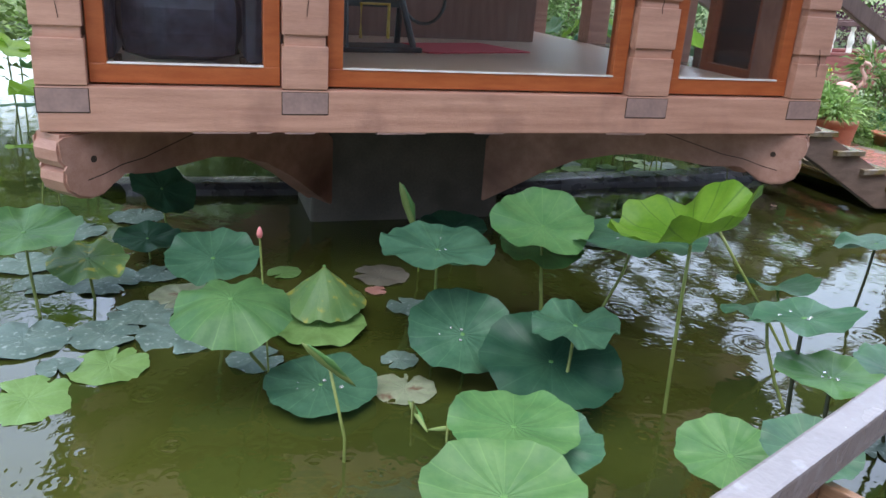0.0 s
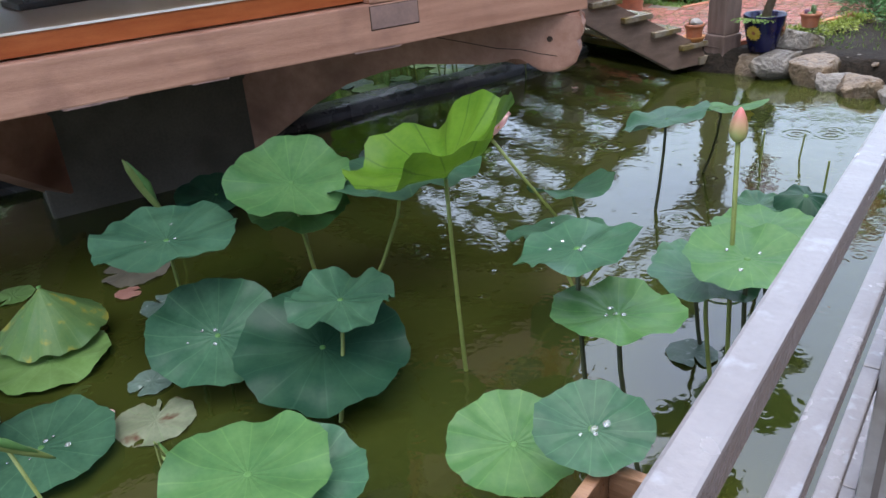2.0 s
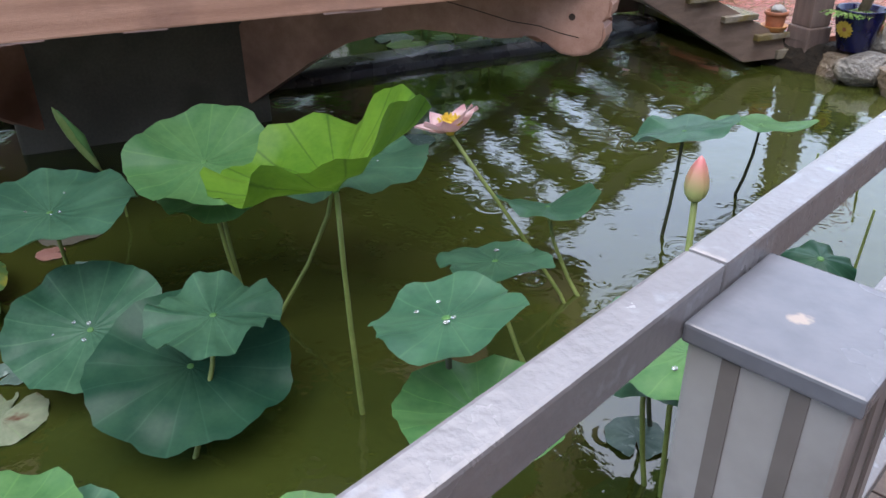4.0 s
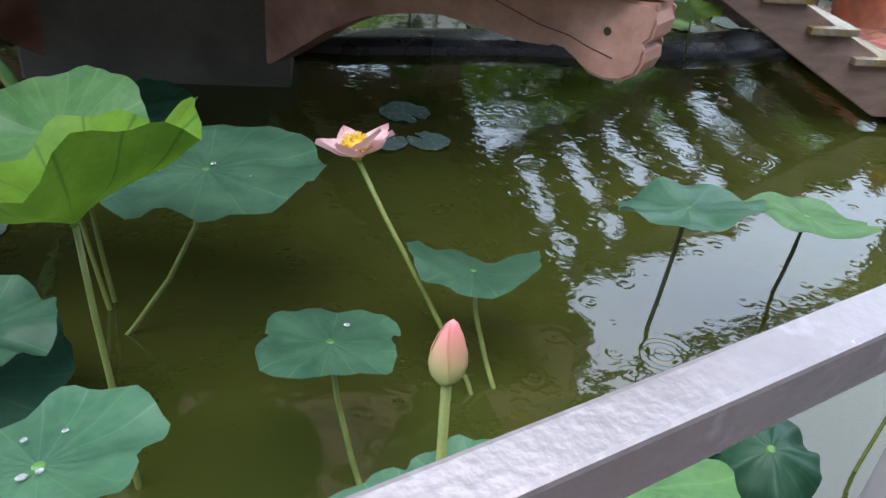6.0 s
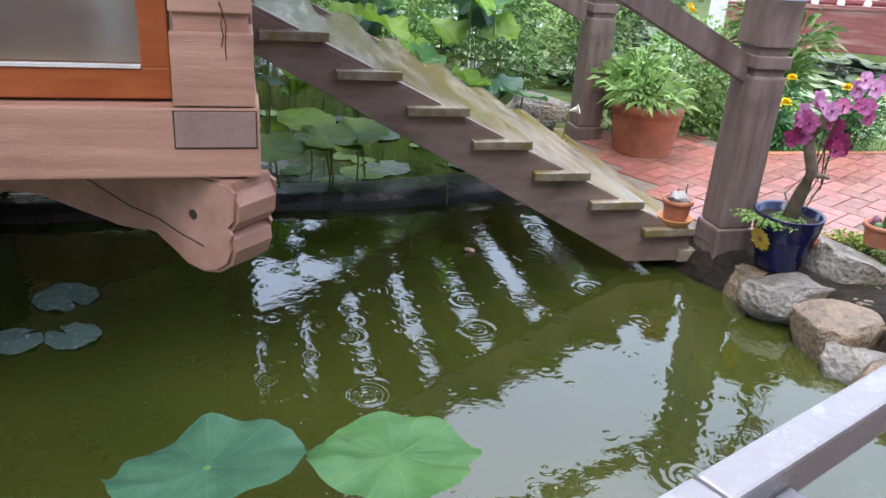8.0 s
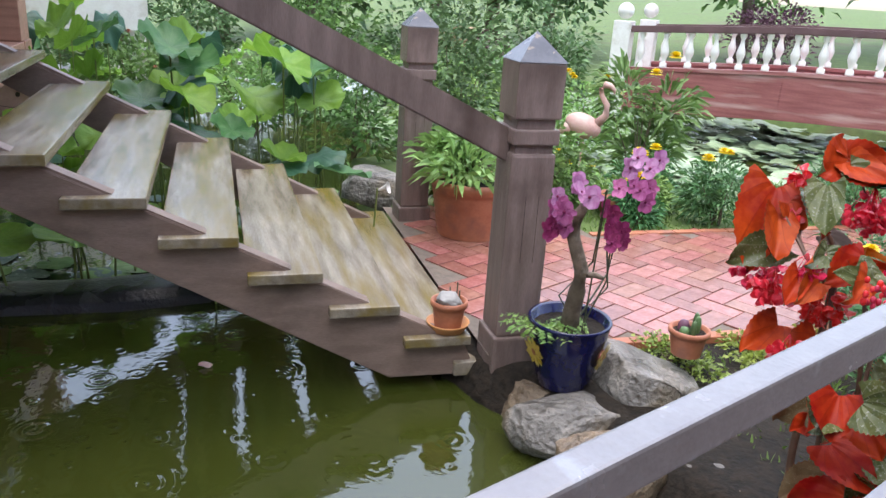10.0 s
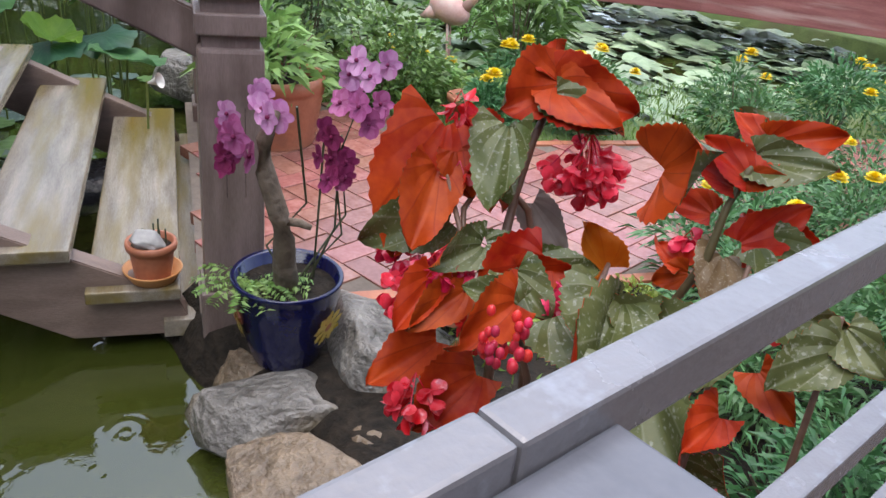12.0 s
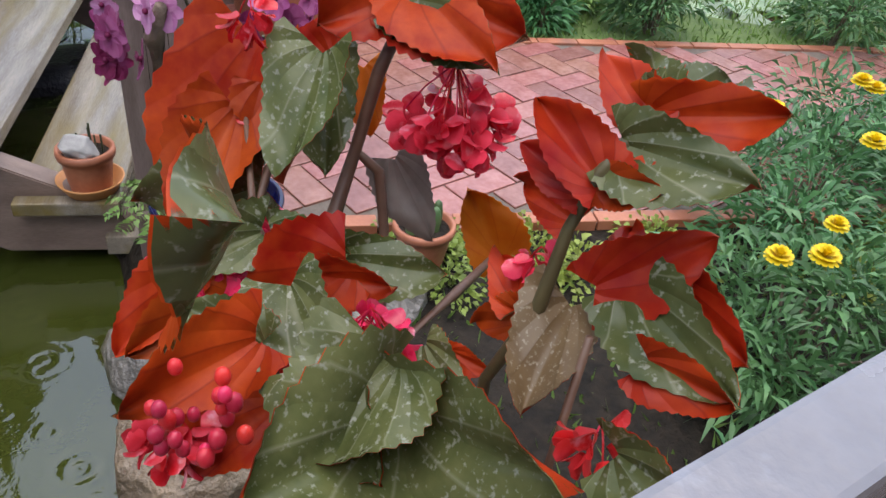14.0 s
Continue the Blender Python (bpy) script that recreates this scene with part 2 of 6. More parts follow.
M_LOTUS = leaf_material("lotus_leaf_blue_green", (0.034, 0.10, 0.058), (0.07, 0.165, 0.092), vein=(0.12, 0.25, 0.13))
M_LOTUS_Y = leaf_material("lotus_leaf_bright_green", (0.062, 0.165, 0.056), (0.115, 0.245, 0.082), trans=0.28, vein=(0.16, 0.34, 0.10))
# dark leaf green; on leaves under the pavilion it also carries the shade
M_LOTUS_D = leaf_material("lotus_leaf_dark_and_shaded", (0.014, 0.055, 0.032), (0.03, 0.085, 0.045), vein=(0.05, 0.12, 0.07))
M_LOTUS_U = leaf_material("lotus_leaf_lit_underside", (0.06, 0.155, 0.012), (0.11, 0.225, 0.02), trans=0.32, vein=(0.03, 0.08, 0.008), wave=0.5, vein_mix=0.7)
M_PAD = leaf_material("lily_pad", (0.09, 0.14, 0.12), (0.15, 0.21, 0.18), veins=12, vein=(0.15, 0.22, 0.16), trans=0.05, spots=30, spot_col=(0.30, 0.36, 0.33))
M_PAD_G = leaf_material("green_lily_pad", (0.12, 0.22, 0.06), (0.18, 0.30, 0.10), veins=12, trans=0.05)
M_PAD_ROT = leaf_material("rotting_pad", (0.16, 0.19, 0.12), (0.26, 0.28, 0.19), veins=12, trans=0.05, spots=9, spot_col=(0.11, 0.05, 0.03))
M_YG_LEAF = leaf_material("yellowing_lotus_leaf", (0.10, 0.20, 0.07), (0.16, 0.26, 0.08), spots=14, spot_col=(0.36, 0.34, 0.06))


def water_material():
    m = bpy.data.materials.new("murky_green_water")
    m.use_nodes = True
    nt = m.node_tree
    nt.nodes.clear()
    N, Lk = nt.nodes.new, nt.links.new
    out, bsdf, tc = N("ShaderNodeOutputMaterial"), N("ShaderNodeBsdfPrincipled"), N("ShaderNodeTexCoord")
    n1, ramp = N("ShaderNodeTexNoise"), N("ShaderNodeValToRGB")
    n1.inputs["Scale"].default_value, n1.inputs["Detail"].default_value = 0.7, 3
    Lk(tc.outputs["Object"], n1.inputs["Vector"])
    ramp.color_ramp.elements[0].color, ramp.color_ramp.elements[1].color = (0.026, 0.034, 0.006, 1), (0.051, 0.059, 0.010, 1)
    ramp.color_ramp.elements[0].position, ramp.color_ramp.elements[1].position = 0.3, 0.7
    Lk(n1.outputs["Fac"], ramp.inputs["Fac"])
    Lk(ramp.outputs[0], bsdf.inputs["Base Color"])
    bsdf.inputs["Roughness"].default_value = 0.015
    bsdf.inputs["IOR"].default_value = 1.75
    # slow swell and rain rings
    sw = N("ShaderNodeTexNoise")
    sw.inputs["Scale"].default_value, sw.inputs["Detail"].default_value = 5.0, 2
    Lk(tc.outputs["Object"], sw.inputs["Vector"])
    b1 = N("ShaderNodeBump")
    b1.inputs["Strength"].default_value, b1.inputs["Distance"].default_value = 0.25, 0.012
    Lk(sw.outputs["Fac"], b1.inputs["Height"])
    chop, b0 = N("ShaderNodeTexNoise"), N("ShaderNodeBump")
    chop.inputs["Scale"].default_value, chop.inputs["Detail"].default_value = 26.0, 3
    Lk(tc.outputs["Object"], chop.inputs["Vector"])
    b0.inputs["Strength"].default_value, b0.inputs["Distance"].default_value = 0.24, 0.003
    Lk(chop.outputs["Fac"], b0.inputs["Height"])
    Lk(b1.outputs[0], b0.inputs["Normal"])
    last = b0
    for k, (sc, freq, reach, dist) in enumerate(((1.25, 95, 0.17, 0.004), (3.1, 44, 0.30, 0.0022), (9.0, 17, 0.5, 0.0016))):
        vo = N("ShaderNodeTexVoronoi")
        vo.voronoi_dimensions = "2D"
        vo.inputs["Scale"].default_value = sc
        mpp = N("ShaderNodeMapping")
        mpp.inputs["Location"].default_value = (3.1 * k, 1.7 * k, 0)
        Lk(tc.outputs["Object"], mpp.inputs["Vector"])
        Lk(mpp.outputs[0], vo.inputs["Vector"])
        fm, sn = N("ShaderNodeMath"), N("ShaderNodeMath")
        fm.operation, sn.operation = "MULTIPLY", "SINE"
        Lk(vo.outputs["Distance"], fm.inputs[0])
        fm.inputs[1].default_value = freq
        # every drop has its own age and strength
        ag, pk = N("ShaderNodeSeparateColor"), N("ShaderNodeMapRange")
        Lk(vo.outputs["Color"], ag.inputs[0])
        ph = N("ShaderNodeMath")
        ph.operation = "MULTIPLY_ADD"
        Lk(ag.outputs[0], ph.inputs[0])
        ph.inputs[1].default_value = 6.28
        Lk(fm.outputs[0], ph.inputs[2])
        Lk(ph.outputs[0], sn.inputs[0])
        pk.inputs["From Min"].default_value, pk.inputs["From Max"].default_value = 0.45, 1.0
        Lk(ag.outputs[1], pk.inputs["Value"])
        fo = N("ShaderNodeMapRange")
        fo.inputs["From Min"].default_value, fo.inputs["From Max"].default_value = 0.02, reach
        fo.inputs["To Min"].default_value, fo.inputs["To Max"].default_value = 1.0, 0.0
        Lk(vo.outputs["Distance"], fo.inputs["Value"])
        mm = N("ShaderNodeMath")
        mm.operation = "MULTIPLY"
        Lk(sn.outputs[0], mm.inputs[0])
        m0 = N("ShaderNodeMath")
        m0.operation = "MULTIPLY"
        Lk(fo.outputs[0], m0.inputs[0])
        Lk(pk.outputs[0], m0.inputs[1])
        Lk(m0.outputs[0], mm.inputs[1])
        b2 = N("ShaderNodeBump")
        b2.inputs["Strength"].default_value, b2.inputs["Distance"].default_value = 0.5, dist
        Lk(mm.outputs[0], b2.inputs["Height"])
        Lk(last.outputs[0], b2.inputs["Normal"])
        last = b2
    Lk(last.outputs[0], bsdf.inputs["Normal"])
    Lk(bsdf.outputs[0], out.inputs["Surface"])
    return m


def glass_material():
    m = bpy.data.materials.new("window_glass")
    m.use_nodes = True
    nt = m.node_tree
    nt.nodes.clear()
    N, Lk = nt.nodes.new, nt.links.new
    out, tr, gl, ms, fr = N("ShaderNodeOutputMaterial"), N("ShaderNodeBsdfTransparent"), N("ShaderNodeBsdfGlossy"), N("ShaderNodeMixShader"), N("ShaderNodeFresnel")
    gl.inputs["Roughness"].default_value = 0.01
    fr.inputs["IOR"].default_value = 1.5
    tr.inputs["Color"].default_value = (0.93, 0.95, 0.96, 1)
    Lk(fr.outputs[0], ms.inputs["Fac"])
    Lk(tr.outputs[0], ms.inputs[1])
    Lk(gl.outputs[0], ms.inputs[2])
    Lk(ms.outputs[0], out.inputs["Surface"])
    return m


M_WATER, M_GLASS = water_material(), glass_material()


# ---- mesh helpers ----
def rnd(a, b):
    return random.uniform(a, b)


def mesh_object(name, bm, mat, smooth=False):
    me = bpy.data.meshes.new(name)
    bmesh.ops.recalc_face_normals(bm, faces=bm.faces)
    bm.to_mesh(me)
    bm.free()
    me.materials.append(mat)
    if smooth:
        me.polygons.foreach_set("use_smooth", [True] * len(me.polygons))
    return new(name, me)


def part(name, bm, mat, parent, label="", smooth=False):
    """One mesh object under a thing or a part."""
    ob = mesh_object(name, bm, mat, smooth)
    ob.parent = parent
    return tagged(ob, label)


def thing(name, label, category, m=None, group="", kind=""):
    ob = new(name)
    ob.empty_display_size = 0.1
    ob.matrix_world = m if m else Matrix()
    return tagged(ob, label, category, group, kind)


def structure(name, bm, mat, label, category, smooth=False, m=None):
    ob = mesh_object(name, bm, mat, smooth)
    if m:
        ob.matrix_world = m
    return tagged(ob, label, category, "", "structure")


def add_box(bm, x0, x1, y0, y1, z0, z1, bevel=0.0, m=None):
    vs = [bm.verts.new((x, y, z)) for x in (x0, x1) for y in (y0, y1) for z in (z0, z1)]
    fs = [bm.faces.new([vs[i] for i in q]) for q in ((0, 1, 3, 2), (4, 6, 7, 5), (0, 4, 5, 1), (2, 3, 7, 6), (0, 2, 6, 4), (1, 5, 7, 3))]
    if bevel:
        es = list({e for f in fs for e in f.edges})
        r = bmesh.ops.bevel(bm, geom=es, offset=bevel, segments=2, affect="EDGES", profile=0.6)
        vs = list({v for f in r["faces"] for v in f.verts} | {v for v in vs if v.is_valid})
    if m:
        bmesh.ops.transform(bm, matrix=m, verts=vs)
    return bm


def box(x0, x1, y0, y1, z0, z1, bevel=0.0, m=None):
    return add_box(bmesh.new(), x0, x1, y0, y1, z0, z1, bevel, m)


def prism(points, y0, y1, bm=None, bevel=0.0):
    """A polygon in the xz plane, drawn out from y0 to y1."""
    bm = bm or bmesh.new()
    a = [bm.verts.new((x, y0, z)) for x, z in points]
    b = [bm.verts.new((x, y1, z)) for x, z in points]
    n = len(points)
    fs = [bm.faces.new(a), bm.faces.new(list(reversed(b)))]
    fs += [bm.faces.new((a[i], b[i], b[(i + 1) % n], a[(i + 1) % n])) for i in range(n)]
    if bevel:
        bmesh.ops.bevel(bm, geom=list({e for f in fs[:2] for e in f.edges}), offset=bevel, segments=2, affect="EDGES")
    return bm


def tube(points, radii, seg=8, bm=None, cap=True):
    bm = bm or bmesh.new()
    pts = [Vector(p) for p in points]
    rings = []
    for i, p in enumerate(pts):
        d = (pts[min(i + 1, len(pts) - 1)] - pts[max(i - 1, 0)]).normalized()
        side = d.cross(Vector((0.31, 0.17, 1))).normalized() if abs(d.z) < 0.95 else d.cross(Vector((1, 0.2, 0))).normalized()
        up = side.cross(d)
        r = radii[i] if isinstance(radii, (list, tuple)) else radii
        rings.append([bm.verts.new(p + r * (math.cos(a) * side + math.sin(a) * up)) for a in [2 * math.pi * k / seg for k in range(seg)]])
    for a, b in zip(rings, rings[1:]):
        for k in range(seg):
            bm.faces.new((a[k], a[(k + 1) % seg], b[(k + 1) % seg], b[k]))
    if cap:
        bm.faces.new(rings[0])
        bm.faces.new(rings[-1])
    return bm


def lathe(profile, seg=28, bm=None, wob=0.0):
    """A turned shape from (radius, height) pairs."""
    bm = bm or bmesh.new()
    rings = []
    for r, z in profile:
        if r < 1e-5:
            rings.append([bm.verts.new((0, 0, z))])
        else:
            rings.append([bm.verts.new((r * (1 + wob * math.sin(3 * a)) * math.cos(a), r * math.sin(a), z)) for a in [2 * math.pi * k / seg for k in range(seg)]])
    for a, b in zip(rings, rings[1:]):
        for k in range(seg):
            q = [a[k % len(a)], a[(k + 1) % len(a)], b[(k + 1) % len(b)], b[k % len(b)]]
            q = list(dict.fromkeys(q))
            if len(q) > 2:
                bm.faces.new(q)
    return bm


def rock_mesh(sx, sy, sz, seed, flat=0.5):
    bm = bmesh.new()
    bmesh.ops.create_icosphere(bm, subdivisions=4, radius=1)
    off = Vector((seed * 7.3, seed * 3.1, seed * 1.7))
    rr = random.Random(seed)
    planes = [(Vector((rr.gauss(0, 1), rr.gauss(0, 1), rr.gauss(0, 0.8))).normalized(), rr.uniform(0.72, 1.0)) for _ in range(13)]
    for v in bm.verts:
        p = v.co.copy()
        q = Vector([math.copysign(abs(c) ** flat, c) for c in p])
        k = 1 + 0.28 * noise.noise(p * 1.3 + off) + 0.10 * noise.noise(p * 3.5 + off) + 0.04 * noise.noise(p * 9 + off)
        q *= k
        for n, d in planes:
            over = q.dot(n) - d
            if over > 0:
                q -= n * over * 0.93
        q *= 1 + 0.025 * noise.noise(p * 7 + off) + 0.015 * noise.noise(p * 17 + off)
        v.co = Vector((q.x * sx, q.y * sy, q.z * sz)) * 1.12
    return bm


PAV = pose(-1.88, 5.106, 0, 0, 0, 66.42)


# ---- ground and water ----
def ground_sheet():
    """One sheet out to the horizon, with the ponds let into it."""
    bm = bmesh.new()
    xs = sorted({-400, -150, -60, -30, -18} | {-14 + 0.25 * i for i in range(72)} | {8, 16, 30, 60, 150, 400})
    ys = sorted({-400, -150, -60, -30, -14} | {-8 + 0.25 * i for i in range(116)} | {24, 30, 40, 60, 150, 400})

    def height(x, y):
        p = PAV.inverted() @ Vector((x, y, 0))
        h = 0.16 + 0.02 * noise.noise(Vector((x, y, 0)) * 1.5)
        far = max(0.0, y - 18)
        h += min(1.4, 0.05 * far)
        near_pond = -16 < x < 0.4 and y > -7 and ((y < 7.8 and p.x < 3.6) or (p.x < 2.32 and p.y < 7.0))
        lily = x < -2.7 and 10.9 + 0.55 * (x + 3) < y < 16.5 and x > -13
        if near_pond or lily:
            h = -0.7
        return h
    grid = [[bm.verts.new((x, y, height(x, y))) for y in ys] for x in xs]
    for i in range(len(xs) - 1):
        for j in range(len(ys) - 1):
            bm.faces.new((grid[i][j], grid[i + 1][j], grid[i + 1][j + 1], grid[i][j + 1]))
    return structure("ground", bm, M_GRASS_GROUND, "grassy garden ground round the ponds", "ground", True)


ground_sheet()
wm = bmesh.new()
wv = [wm.verts.new(c) for c in ((-17, -8, 0), (1.2, -8, 0), (1.2, 17, 0), (-17, 17, 0))]
wm.faces.new(wv)
structure("water", wm, M_WATER, "murky green pond water pitted by rain", "water")

# black liner bund between the two ponds, and stone bank below the begonia
bm = bmesh.new()
bank = [(-5.6, 2.2), (-4.9, 3.6), (-4.25, 4.9), (-3.95, 5.9), (-3.62, 6.6), (-3.42, 7.4), (-3.35, 8.0)]
rows = []
for i, (bx, by) in enumerate(bank):
    rows.append([bm.verts.new((bx + ox - 0.02 * noise.noise(Vector((bx, by, ox * 9))), by + 0.25 * ox, z + 0.012 * noise.noise(Vector((bx * 3, by * 3, z))))) for ox, z in ((0.10, -0.3), (0.06, 0.045), (0.0, 0.085), (-0.25, 0.09), (-0.32, 0.05), (-0.36, -0.3))])
for a, b in zip(rows, rows[1:]):
    for k in range(5):
        bm.faces.new((a[k], a[k + 1], b[k + 1], b[k]))
bmesh.ops.subdivide_edges(bm, edges=bm.edges, cuts=3, use_grid_fill=True, smooth=0.6)
structure("pond_edge", bm, M_LINER, "wet black rubber pond liner folded over a low bank", "pond edge", True)

# soil bank that carries the rocks and the begonia
bm = bmesh.new()
bankpts = []
for i in range(30):
    for j in range(26):
        x, y = -2.15 + 0.085 * i, 7.25 + 0.09 * j
        edge = 7.42 + 0.30 * max(0.0, (x + 1.1)) * -0.6 + 0.05 * noise.noise(Vector((x * 4, 3, 0)))
        k = min(1.0, max(0.0, (y - edge) / 0.22))
        z = -0.3 + k * (0.475 + 0.012 * noise.noise(Vector((x * 5, y * 5, 2))))
        bankpts.append(bm.verts.new((x, y, z)))
for i in range(29):
    for j in range(25):
        bm.faces.new((bankpts[i * 26 + j], bankpts[(i + 1) * 26 + j], bankpts[(i + 1) * 26 + j + 1], bankpts[i * 26 + j + 1]))
structure("bank", bm, M_SOIL, "dark wet soil bank above the water", "bank", True)


# ---- pavilion over the pond ----
def pavilion():
    W, D = 4.28, 4.28
    pav = thing("pavilion", "tan painted timber garden pavilion on a concrete pier in the pond", "pavilion", PAV, kind="structure")
    part("pier", box(-2.85, -1.45, 1.45, 2.85, -0.6, 0.94, 0.02), M_CONCRETE, pav, "stained concrete pier, its grey darkened for the shade under the pavilion")
    # ring of sill beams, lapped at the corners
    part("sill_beam", box(-W, 0, 0, 0.2, 0.938, 1.147, 0.008), M_TAN, pav)
    part("sill_beam", box(-W, 0, D - 0.2, D, 0.938, 1.147, 0.008), M_TAN, pav)
    part("sill_beam", box(-0.21, -0.004, 0.204, D - 0.204, 0.942, 1.143, 0.008), M_TAN, pav)
    part("sill_beam", box(-W + 0.004, -W + 0.21, 0.204, D - 0.204, 0.942, 1.143, 0.008), M_TAN, pav)
    # chipped splinters along the lower edge of the beam
    for i in range(11):
        x = -0.2 - rnd(0, 3.9)
        part("splinter", box(x - rnd(0.03, 0.16), x, 0.001, 0.05, 0.938 - rnd(0.003, 0.008), 0.9395, 0.0), M_TAN_END, pav)
    # posts of stacked blocks with tenon ends in the beam
    spans = ((-4.28, -4.065), (-3.205, -2.985), (-1.325, -1.07), (-0.235, -0.012))
    for k, (a, b) in enumerate(spans):
        post = part("post", box(a + 0.012, b - 0.012, 0.012, 0.19, 1.35, 3.0, 0.004), M_TAN, pav)
        for z0, z1, i in ((1.15, 1.354, 0.0), (1.405, 1.62, 0.002), (1.66, 1.86, 0.0), (1.90, 2.12, 0.003), (2.16, 2.40, 0.0), (2.44, 2.70, 0.002)):
            part("block", box(a + i, b - i, -0.004 + i, 0.196, z0, z1, 0.005), M_TAN, post)
        part("tenon_gap", box(a - 0.004, b + 0.0035, -0.0015, 0.01, 1.026, 1.138), M_CRACK, post)
        part("tenon", box(a, b, -0.004, 0.012, 1.031, 1.135, 0.002), M_TAN_END, post, "darker end grain tenon let into the beam")
        for c in range(3):
            cx, zz = rnd(a + 0.05, b - 0.05), rnd(1.2, 2.2)
            pts = [(cx + rnd(-0.006, 0.006), zz + 0.03 * j) for j in range(5)]
            part("crack", prism([(x - 0.0013, z) for x, z in pts] + [(x + 0.0013, z) for x, z in reversed(pts)], -0.0062, -0.003), M_CRACK, post)
    for a, b in ((0.25, 0.45), (1.4, 1.6), (2.7, 2.9), (D - 0.25, D - 0.02)):
        for side in (-0.2, -W + 0.008):
            part("side_post", box(side, side + 0.19, a, b, 1.147, 3.0, 0.006), M_TAN, pav)
    for a, b in spans:
        part("back_post", box(a, b, D - 0.196, D - 0.004, 1.147, 3.0, 0.006), M_TAN, pav)
    part("floor_boards", box(-W + 0.21, -0.212, 0.204, D - 0.204, 1.10, 1.20), M_FLOOR, pav, "pale interior floor")
    part("top_plate", box(-W, 0, 0, D, 3.0, 3.2, 0.01), M_TAN, pav)
    part("back_panel", box(-3.5, -2.8, 2.9, 2.96, 1.2, 3.0), M_PANEL, pav, "dark brown interior panel")
    part("screen_panel", box(-2.7, -0.8, 2.55, 2.6, 1.2, 3.0), M_PANEL, pav, "dark brown interior panel")
    # roof with wide eaves
    bm = bmesh.new()
    E = 0.8
    low = [bm.verts.new(c) for c in ((-W - E, -E, 3.12), (E, -E, 3.12), (E, D + E, 3.12), (-W - E, D + E, 3.12))]
    top = bm.verts.new((-W / 2, D / 2, 4.9))
    for i in range(4):
        bm.faces.new((low[i], low[(i + 1) % 4], top))
    bm.faces.new(list(reversed(low)))
    part("roof", bm, M_ROOF, pav, "brown hipped roof with wide eaves")
    for i in range(11):
        x = -W - 0.6 + i * (W + 1.2) / 10
        part("rafter", box(x - 0.05, x + 0.05, -E + 0.05, 0.0, 3.02, 3.118), M_SOFFIT, pav)
        y = -0.6 + i * (D + 1.2) / 10
        part("rafter", box(0.004, E - 0.05, y - 0.05, y + 0.05, 3.02, 3.118), M_SOFFIT, pav)
    # carved brackets from the corners down to the pier
    top_line = [(-0.10, 0.93), (1.55, 0.93), (1.75, 0.80), (2.06, 0.56)]
    nose = [(-0.105, 0.90), (-0.125, 0.86), (-0.12, 0.81), (-0.09, 0.775), (-0.065, 0.77), (-0.10, 0.75), (-0.105, 0.71), (-0.085, 0.66), (-0.03, 0.62), (0.04, 0.604), (0.11, 0.612), (0.16, 0.64), (0.195, 0.68), (0.23, 0.70), (0.28, 0.70)]
    under = [(0.31, 0.672), (0.45, 0.655), (0.62, 0.665), (0.85, 0.67), (1.05, 0.645), (1.3, 0.555), (1.55, 0.42), (1.8, 0.25), (2.06, 0.08)]
    profile = list(reversed(top_line)) + nose + under
    for k, (cx, cy, ang) in enumerate(((-0.10, 0.10, 135), (-W + 0.10, 0.10, 45), (-0.10, D - 0.10, -135), (-W + 0.10, D - 0.10, -45))):
        br = part("bracket", prism(profile, -0.09, 0.09, bevel=0.012), M_BRACKET, pav, "carved timber bracket with scrolled nose")
        br.matrix_basis = pose(cx, cy, 0, 0, 0, ang)
        for sy in (-0.092, 0.0895):
            hole = bmesh.new()
            bmesh.ops.create_cone(hole, segments=14, radius1=0.0165, radius2=0.0165, depth=0.003, cap_ends=True, matrix=pose(0.06, sy + 0.0012, 0.795, 90, 0, 0))
            part("peg_hole", hole, M_CRACK, br)
            cr = [(0.02, 0.70), (0.12, 0.715), (0.22, 0.74), (0.36, 0.75), (0.55, 0.79), (0.8, 0.84), (1.0, 0.86)]
            part("crack", prism([(x, z + 0.0022) for x, z in cr] + [(x, z - 0.0022) for x, z in reversed(cr)], sy, sy + 0.0025), M_CRACK, br)
    # side nose beside each front corner
    small = nose + [(0.34, 0.72), (0.34, 0.93), (-0.08, 0.93)]
    for cx, cy, ang in ((-0.12, 0.42, 180), (-W + 0.12, 0.42, 0)):
        sb = part("side_bracket", prism(small, -0.06, 0.06, bevel=0.01), M_BRACKET, pav)
        sb.matrix_basis = pose(cx, cy, 0, 0, 0, ang)
    return pav


def window(name, a, b, m, label, z0=1.158, z1=2.75, side=False):
    """Varnished frame with one pane."""
    w = thing(name, label, "window", m, kind="structure")
    f, d0, d1 = 0.078, 0.05, 0.13
    part("frame_bottom", box(a, b, d0, d1, z0, z0 + 0.088, 0.005), M_FRAME, w)
    part("frame_top", box(a, b, d0, d1, z1 - 0.08, z1, 0.005), M_FRAME, w)
    part("frame_side", box(a, a + f, d0 + 0.002, d1 - 0.002, z0 + 0.086, z1 - 0.078, 0.005), M_FRAME, w)
    part("frame_side", box(b - f, b, d0 + 0.002, d1 - 0.002, z0 + 0.086, z1 - 0.078, 0.005), M_FRAME, w)
    part("bead", box(a + f, b - f, d0 - 0.006, d0 + 0.02, z0 + 0.086, z0 + 0.094), M_WHITE, w)
    p = part("pane", box(a + f - 0.005, b - f + 0.005, 0.085, 0.089, z0 + 0.08, z1 - 0.07), M_GLASS, w)
    p.visible_shadow = False
    return w


